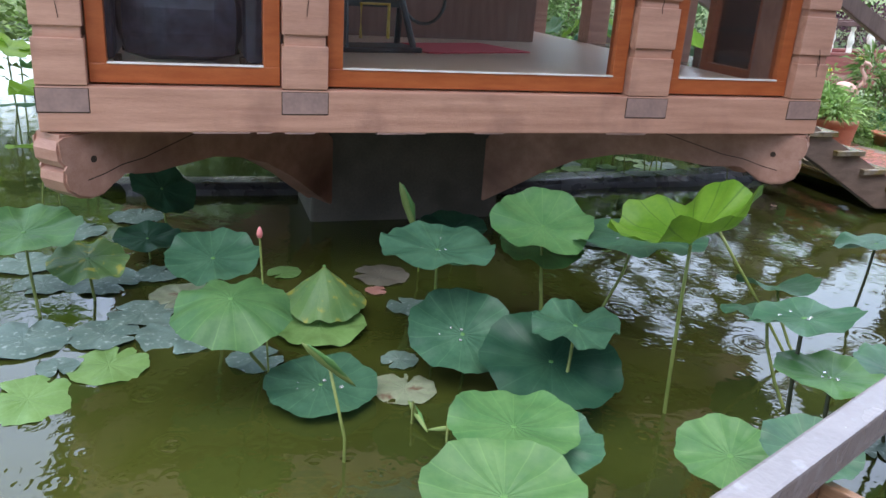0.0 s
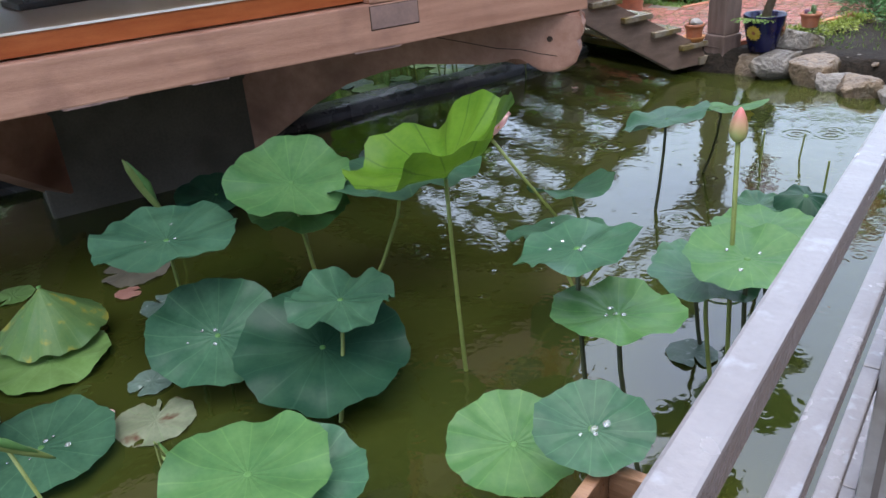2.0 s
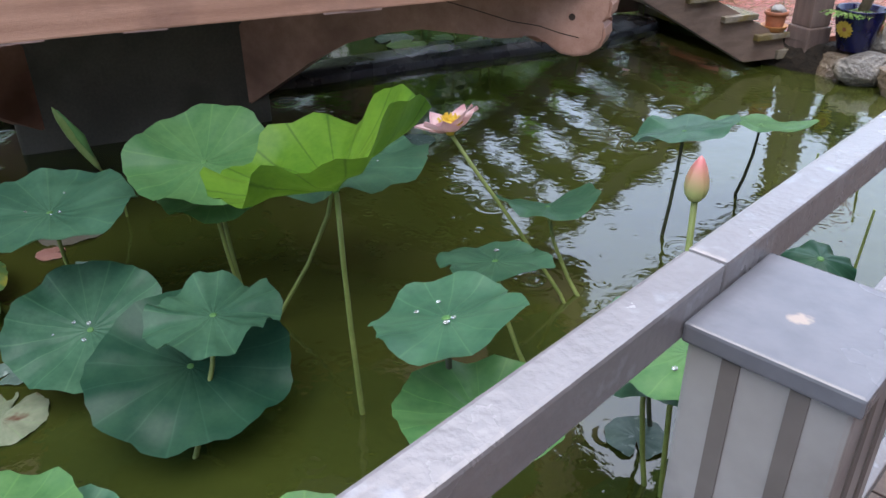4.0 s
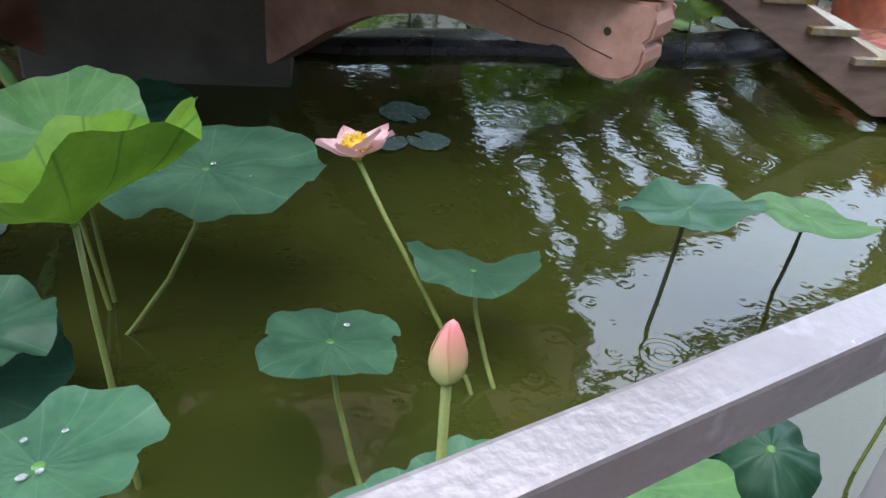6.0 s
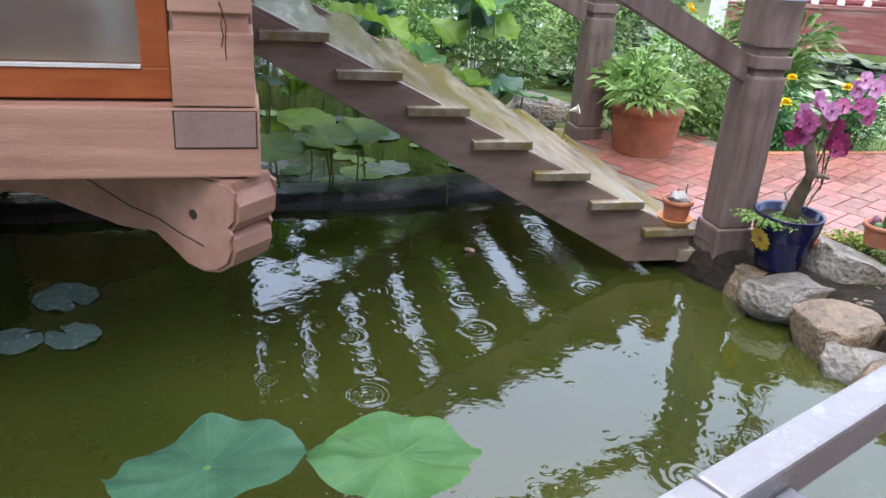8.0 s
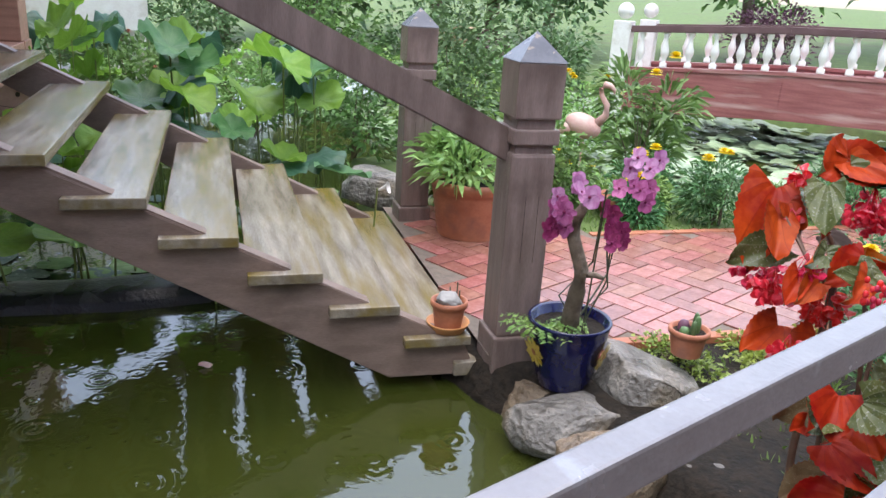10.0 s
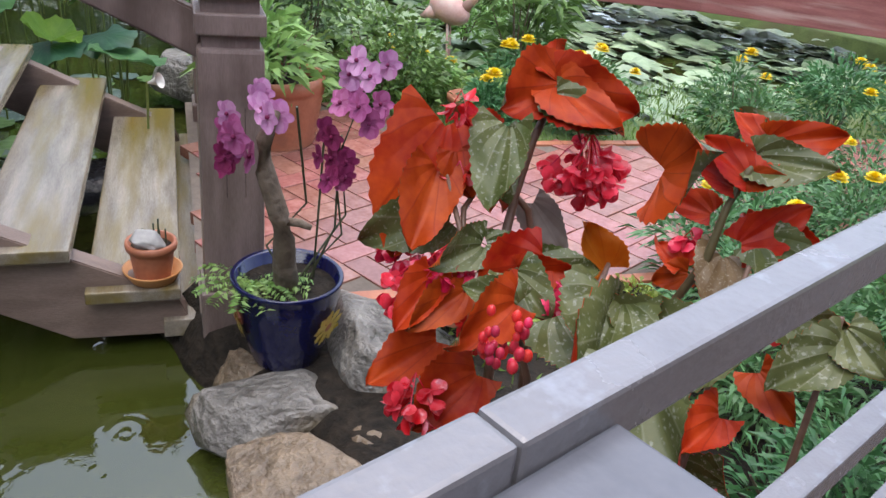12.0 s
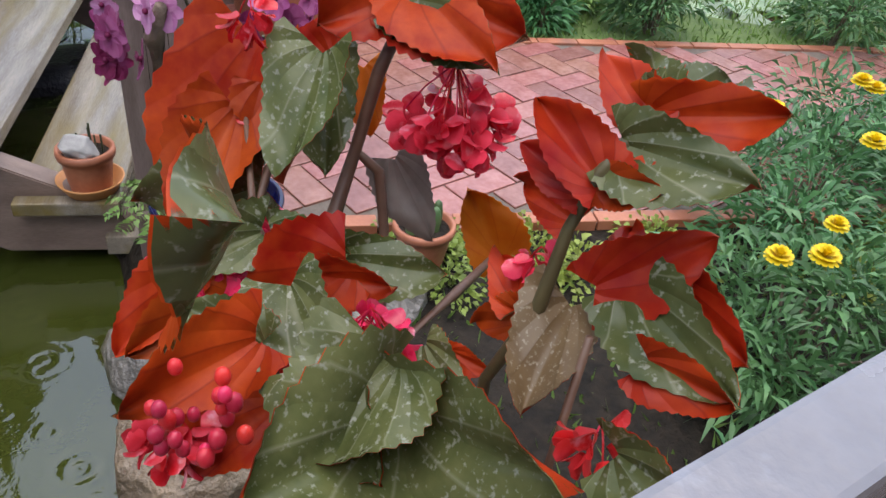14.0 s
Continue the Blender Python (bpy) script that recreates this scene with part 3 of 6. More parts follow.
pavilion()
window("window_1", -4.06, -3.21, PAV, "reddish varnished wooden window in the pavilion front")
window("window_2", -2.982, -1.33, PAV, "wide reddish varnished wooden window in the pavilion front")
window("window_3", -1.065, -0.24, PAV, "narrow reddish varnished wooden window in the pavilion front")
window("window_4", 0.46, 1.06, PAV @ pose(-0.02, 0, 0, 0, 0, 90), "reddish wooden side window of the pavilion")
window("window_5", 0.46, 1.39, PAV @ pose(-4.16, 0, 0, 0, 0, 90), "reddish wooden side window of the pavilion")
window("window_6", 1.61, 2.69, PAV @ pose(-4.16, 0, 0, 0, 0, 90), "reddish wooden side window of the pavilion")
window("window_7", -3.0, -1.33, PAV @ pose(0, 4.28 - 0.18, 0), "reddish wooden rear window of the pavilion")
bm = box(-0.9, -0.212, 3.9, 4.08, 1.2, 3.0)
structure("wall_north", bm, M_PANEL, "dark timber back wall of the pavilion", "wall", m=PAV)

# things on the pavilion floor
ch = thing("armchair", "dark blue upholstered armchair behind the window", "armchair", PAV @ pose(-3.66, 0.62, 1.2))
part("seat", box(-0.30, 0.30, -0.3, 0.35, 0.02, 0.42, 0.14), M_DARKCLOTH, ch)
part("backrest", box(-0.36, 0.36, 0.20, 0.46, 0.3, 1.0, 0.12), M_DARKCLOTH, ch)
for sx in (-0.42, 0.30):
    part("armrest", box(sx, sx + 0.12, -0.3, 0.42, 0.02, 0.62, 0.055), M_DARKCLOTH, ch)
for sx in (-0.3, 0.3):
    for sy in (-0.24, 0.36):
        part("leg", tube([(sx, sy, 0), (sx, sy, 0.05)], 0.02), M_CRACK, ch)
sm = thing("iron_stand", "dark green cast iron stand on the pavilion floor", "stand", PAV @ pose(-2.45, 1.45, 1.2, 0, 0, 12))
for sx in (-0.2, 0.2):
    part("leg", tube([(sx * 1.25, -0.14, 0.0), (sx, 0, 0.35), (sx * 0.7, 0, 0.72)], 0.022), M_GREENMETAL, sm)
    part("leg", tube([(sx * 1.25, 0.14, 0.0), (sx, 0, 0.35)], 0.022), M_GREENMETAL, sm)
part("foot_plate", box(-0.3, 0.3, -0.16, 0.16, 0.0, 0.035, 0.01), M_GREENMETAL, sm)
part("brace", box(-0.2, 0.2, -0.012, 0.012, 0.28, 0.33), M_GREENMETAL, sm)
part("frame", tube([(-0.1, -0.03, 0.08), (-0.1, -0.03, 0.3), (0.1, -0.03, 0.3), (0.1, -0.03, 0.08)], 0.012), M_YELLOW, sm, "small brass frame")
wb = bmesh.new()
for k in range(24):
    a0, a1 = 2 * math.pi * k / 24, 2 * math.pi * (k + 1) / 24
    tube([(0.38 + 0.16 * math.cos(a0), 0.0, 0.34 + 0.16 * math.sin(a0)), (0.38 + 0.16 * math.cos(a1), 0.0, 0.34 + 0.16 * math.sin(a1))], 0.012, 6, wb)
part("wheel", wb, M_GREENMETAL, sm)
rg = box(-0.45, 0.45, -0.3, 0.3, 0.001, 0.012, 0.003)
rug = mesh_object("rug", rg, M_RUG)
rug.matrix_world = PAV @ pose(-1.75, 1.75, 1.2, 0, 0, 18)
tagged(rug, "flat red rug lying on the pale floor", "rug")


# ---- stairs down from the pavilion ----
def stairs():
    st = thing("stairs", "weathered grey timber stairs with open risers and mossy treads", "stairs", PAV, kind="structure")
    x7, z7, go, up = 2.222, 0.258, 0.318, 0.157
    y0, y1 = 1.09, 3.0
    for i in range(8):
        nx, z = x7 - go * i, z7 + up * i
        if z > 1.21:
            break
        part("tread", box(nx - 0.29, nx, y0, y1, z - 0.042, z, 0.006), M_STAIR, st, "mossy grey plank tread")
        for yy in (y0 + 0.055, y1 - 0.14):
            part("wedge", prism([(nx - 0.03, z - 0.043), (nx - 0.35, z - 0.043), (nx - 0.35, z + up - 0.044)], yy, yy + 0.07), M_STRINGER, st)
    L = 7
    for yy in (y0 + 0.05, y1 - 0.145):
        part("stringer", prism([(x7 + 0.02, z7 - 0.13), (x7 - 0.05, z7 - 0.20), (x7 - 0.34, z7 - 0.195), (x7 - go * L - 0.1, z7 + up * L - 0.20), (x7 - go * L - 0.1, z7 + up * L - 0.03), (x7 - 0.02, z7 - 0.044)], yy - 0.004, yy + 0.078, bevel=0.004), M_STRINGER, st)
    part("landing", box(-0.21, 0.0, y0, y1, 1.148, 1.2, 0.004), M_STAIR, st)
    part("foot_block", box(x7 - 0.06, x7 + 0.12, y0 + 0.02, y1 - 0.02, 0.06, 0.125, 0.006), M_STAIR, st)
    return st


def newel(m, h_extra=0.0, label="square brown newel post with grooved collar and pyramid cap"):
    nw = thing("newel_post", label, "newel post", m, "stair newels")
    w = 0.093
    part("base", box(-w - 0.012, w + 0.012, -w - 0.012, w + 0.012, 0.0, 0.29, 0.012), M_NEWEL, nw)
    part("shaft", box(-w, w, -w, w, 0.29, 1.07, 0.014), M_NEWEL, nw)
    part("groove", box(-w + 0.014, w - 0.014, -w + 0.014, w - 0.014, 1.07, 1.21), M_NEWEL, nw)
    part("collar", box(-w - 0.004, w + 0.004, -w - 0.004, w + 0.004, 1.105, 1.165, 0.006), M_NEWEL, nw)
    part("head", box(-w - 0.004, w + 0.004, -w - 0.004, w + 0.004, 1.205, 1.42, 0.008), M_NEWEL, nw)
    bm = bmesh.new()
    c = [bm.verts.new((sx * (w + 0.006), sy * (w + 0.006), 1.42)) for sx, sy in ((-1, -1), (1, -1), (1, 1), (-1, 1))]
    t = bm.verts.new((0, 0, 1.53))
    for i in range(4):
        bm.faces.new((c[i], c[(i + 1) % 4], t))
    bm.faces.new(list(reversed(c)))
    part("cap", bm, M_CAP, nw, "grey pyramid cap")
    for sx in (-0.02, 0.035):
        part("crack", box(sx, sx + 0.0016, -w - 0.0008, -w + 0.01, 0.62, 0.9), M_CRACK, nw)
    return nw


stairs()
NW = PAV @ pose(2.39, 1.09, 0.0)
newel(NW)
newel(PAV @ pose(2.42, 3.06, 0.0))
for yy in (1.09, 3.06):
    hr = thing("handrail", "sloping dark brown timber handrail board", "handrail", PAV, "stair handrails", "structure")
    part("board", prism([(2.31, 1.155), (2.31, 1.02), (0.03, 2.14), (0.03, 2.275)], yy - 0.03, yy + 0.03, bevel=0.006), M_NEWEL, hr)


# ---- steel railing and walkway ----
def railing():
    structure("walkway", box(0.0, 1.7, -3.0, 11.0, 0.2, 0.36), M_CONCRETE, "raised walkway base beside the pond", "walkway")
    dk = thing("deck", "wet brown deck boards of the walkway", "deck", kind="structure")
    me = None
    for i in range(96):
        y = -3.0 + i * 0.146
        if me is None:
            first = part("board", box(-0.02, 1.7, 0, 0.14, 0.362, 0.40, 0.003), M_DECK, dk)
            me = first.data
            first.location = (0, y, 0)
        else:
            o = new("board", me)
            o.parent = dk
            o.location = (0, y, 0)
    ys = (-1.1, 0.03, 1.16, 2.18, 3.235, 4.49, 5.67, 6.845, 8.05, 9.2)
    rl = thing("railing", "galvanised steel railing with square tubes", "railing")
    for k, z in enumerate((1.437, 1.197, 0.957, 0.717)):
        for a, b in zip(ys, ys[1:]):
            part("rail_tube", box(0.012, 0.037, a + 0.0008 - 0.008, b - 0.0008 - 0.008, z - 0.03, z, 0.0028), M_ALU, rl)
    proto = thing("railing_post", "square grey painted metal post with grooves and a wet flat cap", "post", pose(0.083, ys[0], 0.40), "railing posts")
    h = 1.008
    part("shaft", box(-0.0435, 0.0435, -0.048, 0.048, 0.0, h, 0.003), M_POST, proto)
    for s in (-0.018, 0.018):
        part("groove", box(s - 0.005, s + 0.005, -0.0492, -0.047, 0.0, h - 0.002), M_GROOVE, proto)
        part("groove", box(s - 0.005, s + 0.005, 0.047, 0.0492, 0.0, h - 0.002), M_GROOVE, proto)
        part("groove", box(-0.0447, -0.0425, s - 0.005, s + 0.005, 0.0, h - 0.002), M_GROOVE, proto)
        part("groove", box(0.0425, 0.0447, s - 0.005, s + 0.005, 0.0, h - 0.002), M_GROOVE, proto)
    part("cap", box(-0.0455, 0.0475, -0.0525, 0.0525, h, h + 0.012, 0.002), M_CAP, proto)
    for y in ys[1:]:
        copy_thing(proto, pose(0.083, y, 0.40))
    for y in ys:
        for z in (1.202, 0.962, 0.722):
            part("bracket", box(0.037, 0.0385, y - 0.03, y + 0.03, z - 0.03, z - 0.006), M_ALU, rl)


railing()
# unseen wall, added to keep sky light off the rail's inner faces
structure("shade_wall_east", box(2.0, 2.2, -4.0, 10.5, 0.2, 3.5), M_PANEL, "added unseen brown wall that shades the rail's walkway side", "wall")

# wooden trough planter beside the railing
pl = thing("trough_planter", "wet brown plank trough with dark soil", "planter", pose(-0.22, 1.35, 0.0))
part("plank", box(-0.235, -0.205, -0.9, 0.9, 0.30, 0.52, 0.004), M_PLANTER, pl)
part("plank", box(0.12, 0.15, -0.9, 0.9, 0.30, 0.52, 0.004), M_PLANTER, pl)
part("plank", box(-0.204, 0.119, 0.87, 0.9, 0.30, 0.515, 0.004), M_PLANTER, pl)
part("plank", box(-0.204, 0.119, -0.9, -0.87, 0.30, 0.515, 0.004), M_PLANTER, pl)
part("bottom", box(-0.2, 0.118, -0.868, 0.868, 0.28, 0.31), M_PLANTER, pl)
for yy in (-0.6, 0.6):
    part("leg", box(-0.2, -0.14, yy - 0.03, yy + 0.03, -0.7, 0.28), M_PLANTER, pl)
    part("leg", box(0.06, 0.12, yy - 0.03, yy + 0.03, -0.7, 0.28), M_PLANTER, pl)
bm = bmesh.new()
gr = [[bm.verts.new((-0.203 + 0.32 * i / 7, -0.868 + 1.736 * j / 36, 0.44 + 0.025 * noise.noise(Vector((i * 1.3, j * 1.3, 0))))) for j in range(37)] for i in range(8)]
for i in range(7):
    for j in range(36):
        bm.faces.new((gr[i][j], gr[i + 1][j], gr[i + 1][j + 1], gr[i][j + 1]))
part("soil", bm, M_SOIL, pl, smooth=True)


# ---- pond plants ----
def leaf_blade(r, cup=0.1, wave=0.03, lobes=5, seed=0, notch=0.0, heart=0.0, saddle=0.0, cone=0.0, rim=0.0, seg=56, rings=12):
    """A round leaf: cup lifts the rim, wave ripples it, cone makes a funnel (or, below zero, a hat)."""
    bm = bmesh.new()
    uv = bm.loops.layers.uv.new("UVMap")
    off = Vector((seed * 3.7, seed * 1.3, seed * 2.9))
    mid = bm.verts.new((0, 0, 0))
    loops = []
    for i in range(1, rings + 1):
        q = i / rings
        ring = []
        for k in range(seg):
            a = 2 * math.pi * k / seg
            edge = 1 + 0.05 * noise.noise(Vector((math.cos(a) * 1.2, math.sin(a) * 1.2, 0)) + off) + 0.02 * math.sin(9 * a + seed) + 0.012 * math.sin(23 * a + 2 * seed)
            edge -= heart * max(0, math.cos(2 * a)) ** 3
            if notch:
                dist = abs((a + math.pi) % (2 * math.pi) - math.pi)
                edge *= 1 - notch * math.exp(-(dist / 0.10) ** 2)
            rho = r * q * (1 + (edge - 1) * q)
            z = cup * r * q * q + cone * r * q ** 0.9 + saddle * r * q * q * math.cos(2 * a)
            z += 1.3 * wave * r * q ** 2.2 * (math.sin(lobes * a + seed) + 0.6 * math.sin((2 * lobes + 1) * a + 2.1 * seed))
            z += 0.10 * r * q * noise.noise(Vector((math.cos(a) * q * 2.4, math.sin(a) * q * 2.4, 1)) + off)
            z += rim * r * max(0, q - 0.8) * 5 * (0.5 + 0.5 * math.sin(2 * a + seed * 1.9))
            ring.append(bm.verts.new((rho * math.cos(a), rho * math.sin(a), z)))
        loops.append(ring)
    for k in range(seg):
        f = bm.faces.new((mid, loops[0][k], loops[0][(k + 1) % seg]))
        for lp, c in zip(f.loops, ((k + 0.5, 0), (k, 1 / rings), (k + 1, 1 / rings))):
            lp[uv].uv = (c[0] / seg, c[1])
    for i in range(rings - 1):
        for k in range(seg):
            f = bm.faces.new((loops[i][k], loops[i + 1][k], loops[i + 1][(k + 1) % seg], loops[i][(k + 1) % seg]))
            for lp, c in zip(f.loops, ((k, i), (k, i + 1), (k + 1, i + 1), (k + 1, i))):
                lp[uv].uv = (c[0] / seg, (c[1] + 1) / rings)
    return bm


def lotus_leaf(x, y, z, r, tilt, az, mat, label, foot=(0.1, 0.05), stem=M_STEM, turn=0.0, dew=0, side=0.0, **shape):
    t = thing("lotus_leaf", label, "lotus leaf", pose(x, y, 0), "lotus leaves in the pond")
    sd = (x * 7.1 + y * 3.3) % 6.28
    b = part("blade", leaf_blade(r, seed=sd, **shape), mat, t, smooth=True)
    axis = Vector((-math.sin(radians(az)), math.cos(radians(az)), 0))
    b.matrix_basis = pose(0, 0, z) @ Matrix.Rotation(radians(tilt), 4, axis) @ Matrix.Rotation(radians(side), 4, Vector((math.cos(radians(az)), math.sin(radians(az)), 0))) @ pose(0, 0, 0, 0, 0, turn)
    if z > 0.06:
        pts = [(foot[0] * (1 - q) ** 1.6, foot[1] * (1 - q) ** 1.6, -0.35 + (z + 0.345) * q) for q in (0, 0.2, 0.4, 0.6, 0.8, 1.0)]
        part("stem", tube(pts, [0.0095, 0.009, 0.0085, 0.008, 0.0075, 0.007], 8), stem, t, smooth=True)
    part("leaf_eye", lathe([(0.0, 0.004), (0.008, 0.003), (0.011, 0.0)], 10), M_LOTUS_Y, b)
    for i in range(dew):
        bm = bmesh.new()
        bmesh.ops.create_icosphere(bm, subdivisions=2, radius=1)
        s = rnd(0.004, 0.010)
        dp = part("water_drop", bm, M_DROP, b, smooth=True)
        a, q = rnd(0, 6.28), rnd(0.02, 0.45) * r
        dp.matrix_basis = Matrix.LocRotScale((q * math.cos(a), q * math.sin(a), 0.004 + q * 0.05), None, (s, s * rnd(0.8, 1.4), s * 0.5))
    return t


M_DROP = bpy.data.materials.new("water_drop")
M_DROP.use_nodes = True
db = M_DROP.node_tree.nodes["Principled BSDF"]
db.inputs["Base Color"].default_value, db.inputs["Roughness"].default_value = (0.75, 0.8, 0.8, 1), 0.03
db.inputs["Transmission Weight"].default_value = 0.8

lotus_leaf(-2.406, 2.559, 0.495, 0.275, 3, -43, M_LOTUS, "dewy blue-green lotus leaf standing above the water", foot=(-0.1, 0.12), wave=0.035, cup=0.10, lobes=6, dew=5)
lotus_leaf(-2.17, 3.02, 0.605, 0.255, 19, -36, M_LOTUS_Y, "bright green wavy lotus leaf tilted over the water", foot=(0.1, 0.1), wave=0.06, cup=0.16, lobes=4, heart=0.10, turn=25)
lotus_leaf(-2.20, 3.07, 0.465, 0.21, 8, -36, M_LOTUS_Y, "lower green lotus leaf under a bright one", wave=0.04)
lotus_leaf(-1.339, 2.948, 0.780, 0.30, 8, 140, M_LOTUS_U, "yellow-green lotus leaf curled up into a funnel", foot=(0.000, 0.056), cone=0.40, cup=0.06, wave=0.07, lobes=5, side=-20, rim=0.08)
lotus_leaf(-1.86, 3.35, 0.585, 0.335, -4, -10, M_LOTUS, "large flat blue-green lotus leaf", foot=(-0.231, -0.545), wave=0.03, cup=0.04, lobes=5, dew=3)
lotus_leaf(-2.131, 2.501, 0.181, 0.255, 24, -30, M_LOTUS, "round blue-green lotus leaf near the water", wave=0.025, cup=0.12, dew=4)
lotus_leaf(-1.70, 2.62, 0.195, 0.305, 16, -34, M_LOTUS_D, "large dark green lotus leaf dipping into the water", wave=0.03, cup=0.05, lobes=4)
lotus_leaf(-1.658, 2.70, 0.361, 0.20, 2, -36, M_LOTUS, "small scalloped blue-green lotus leaf over a dark one", foot=(0.316, -0.546), wave=0.09, cup=0.05, lobes=5, heart=0.12, turn=30)
lotus_leaf(-0.788, 2.795, 0.710, 0.188, -16, 5, M_LOTUS, "blue-green lotus leaf with an indented rim", foot=(0.06, 0.1), stem=M_STEM_D, wave=0.05, cup=0.06, lobes=3, heart=0.2, turn=60, dew=5)
lotus_leaf(-0.638, 2.741, 0.565, 0.180, -3, -60, M_LOTUS_Y, "green lotus leaf with dew in the middle", foot=(0.12, 0.12), stem=M_STEM_D, wave=0.03, cup=0.1, dew=4)
lotus_leaf(-0.441, 3.255, 0.548, 0.19, 7, -72, M_LOTUS_Y, "green lotus leaf close behind the railing", foot=(0.05, 0.1), stem=M_STEM_D, wave=0.03, cup=0.08, dew=3)
lotus_leaf(-1.197, 3.437, 0.419, 0.195, -13, -24, M_LOTUS, "heart-notched blue-green lotus leaf", foot=(0.394, 0.084), wave=0.03, cup=0.03, heart=0.26, turn=-30 + 90, dew=1)
lotus_leaf(-1.419, 4.000, 0.335, 0.20, -15, -36, M_LOTUS, "saddle-shaped lotus leaf on a dark stem", foot=(0.503, 0.034), wave=0.03, saddle=-0.20, heart=0.12, turn=-36)
lotus_leaf(-1.236, 4.659, 0.505, 0.22, -12, -31, M_LOTUS, "blue-green lotus leaf beside the white sky reflection", foot=(-0.100, 0.050), stem=M_STEM_D, wave=0.06, cup=0.05, lobes=3, side=8)
lotus_leaf(-1.097, 5.084, 0.455, 0.235, -14, -45, M_LOTUS_Y, "paler green lotus leaf with a raised rim", foot=(-0.359, 0.552), stem=M_STEM_D, wave=0.05, cup=0.04, lobes=3, heart=0.22, turn=40)
lotus_leaf(-0.78, 1.36, 0.63, 0.19, 6, -38, M_LOTUS_Y, "large bright green lotus leaf below the railing", wave=0.025, cup=0.09)
lotus_leaf(-1.244, 1.901, 0.376, 0.215, -1, -42, M_LOTUS_Y, "bright green lotus leaf over the water", wave=0.04, cup=0.10, lobes=3)
lotus_leaf(-1.176, 2.002, 0.316, 0.18, 4, -42, M_LOTUS, "blue-green lotus leaf half under another", wave=0.03, cup=0.08)
lotus_leaf(-2.292, 1.846, 0.055, 0.24, 4, -34, M_LOTUS, "round dark lotus leaf resting on the water", wave=0.012, cup=0.03, dew=6)
lotus_leaf(-2.470, 1.536, 0.457, 0.24, 12, -27, M_LOTUS_Y, "bright green drooping lotus leaf", wave=0.05, cup=-0.32, lobes=4, foot=(-0.368, 0.564))
lotus_leaf(-2.941, 2.277, 0.292, 0.215, 6, -34, M_YG_LEAF, "lotus leaf folded into a hat with a yellow rim", cone=-0.95, cup=0.0, wave=0.025, lobes=7)
lotus_leaf(-3.023, 1.722, 0.415, 0.215, 15, -26, M_LOTUS, "blue-green lotus leaf with wavy rim", wave=0.05, cup=0.1)
lotus_leaf(-2.842, 2.189, 0.030, 0.235, 2, -34, M_PAD_G, "yellowish lotus leaf floating on the water", wave=0.01, cup=0.02)
lotus_leaf(-0.720, 2.313, 0.394, 0.17, 10, -58, M_LOTUS_Y, "bright green lotus leaf beside the plank trough", wave=0.03, cup=0.1)
lotus_leaf(-0.494, 2.288, 0.549, 0.135, 10, -64, M_LOTUS, "green lotus leaf behind the railing", wave=0.03, cup=0.1, dew=4)
lotus_leaf(-4.458, 2.065, 0.347, 0.21, 40, 20, M_LOTUS_D, "tilted lotus leaf under the pavilion corner, shade put into its dark green", wave=0.04, cup=0.1)
lotus_leaf(-4.220, 1.868, 0.127, 0.19, 8, -30, M_LOTUS_D, "lotus leaf low on the water, shade put into its dark green", wave=0.03, cup=0.08)
lotus_leaf(-3.749, 1.106, 0.432, 0.26, 8, -20, M_LOTUS_Y, "light green lotus leaf at the pond's far side", wave=0.04, cup=0.1)
lotus_leaf(-3.788, 1.395, 0.230, 0.20, 12, -28, M_YG_LEAF, "yellowing lotus leaf among floating pads", wave=0.05, cup=-0.05)
lotus_leaf(-0.528, 3.838, 0.387, 0.20, 0, -70, M_LOTUS_Y, "pale green lotus leaf below the railing", stem=M_STEM_D, wave=0.04, cup=0.08)
lotus_leaf(-0.628, 4.109, 0.364, 0.10, 10, -70, M_LOTUS, "small blue-green lotus leaf", stem=M_STEM_D, wave=0.06, cup=0.1)
lotus_leaf(-0.462, 4.142, 0.422, 0.115, 20, -60, M_LOTUS_D, "torn drooping dark lotus leaf", stem=M_STEM_D, wave=0.12, cup=-0.5, lobes=5)
lotus_leaf(-0.578, 3.311, 0.429, 0.18, 4, -60, M_LOTUS, "green lotus leaf under the railing", wave=0.03, cup=0.08)
lotus_leaf(-3.291, 3.468, 0.194, 0.22, 6, -40, M_LOTUS_D, "lotus leaf with the pavilion's shade put into its dark green", wave=0.03, cup=0.1)
lotus_leaf(-0.684, 3.528, 0.352, 0.15, 6, -60, M_LOTUS, "blue-green lotus leaf under the railing", stem=M_STEM_D, wave=0.05, cup=0.08)


def lily_pad(x, y, r, mat, label, turn, name="lily_pad"):
    ob = mesh_object(name, leaf_blade(r, cup=0.0, wave=0.008, seed=turn, notch=0.8 if r < 0.16 else 0.5, rings=6), mat, True)
    ob.matrix_world = pose(x, y, 0.006 + 0.002 * (int(turn * 7) % 3), 0, 0, turn * 57)
    return tagged(ob, label, "lily pad", "floating lily pads")


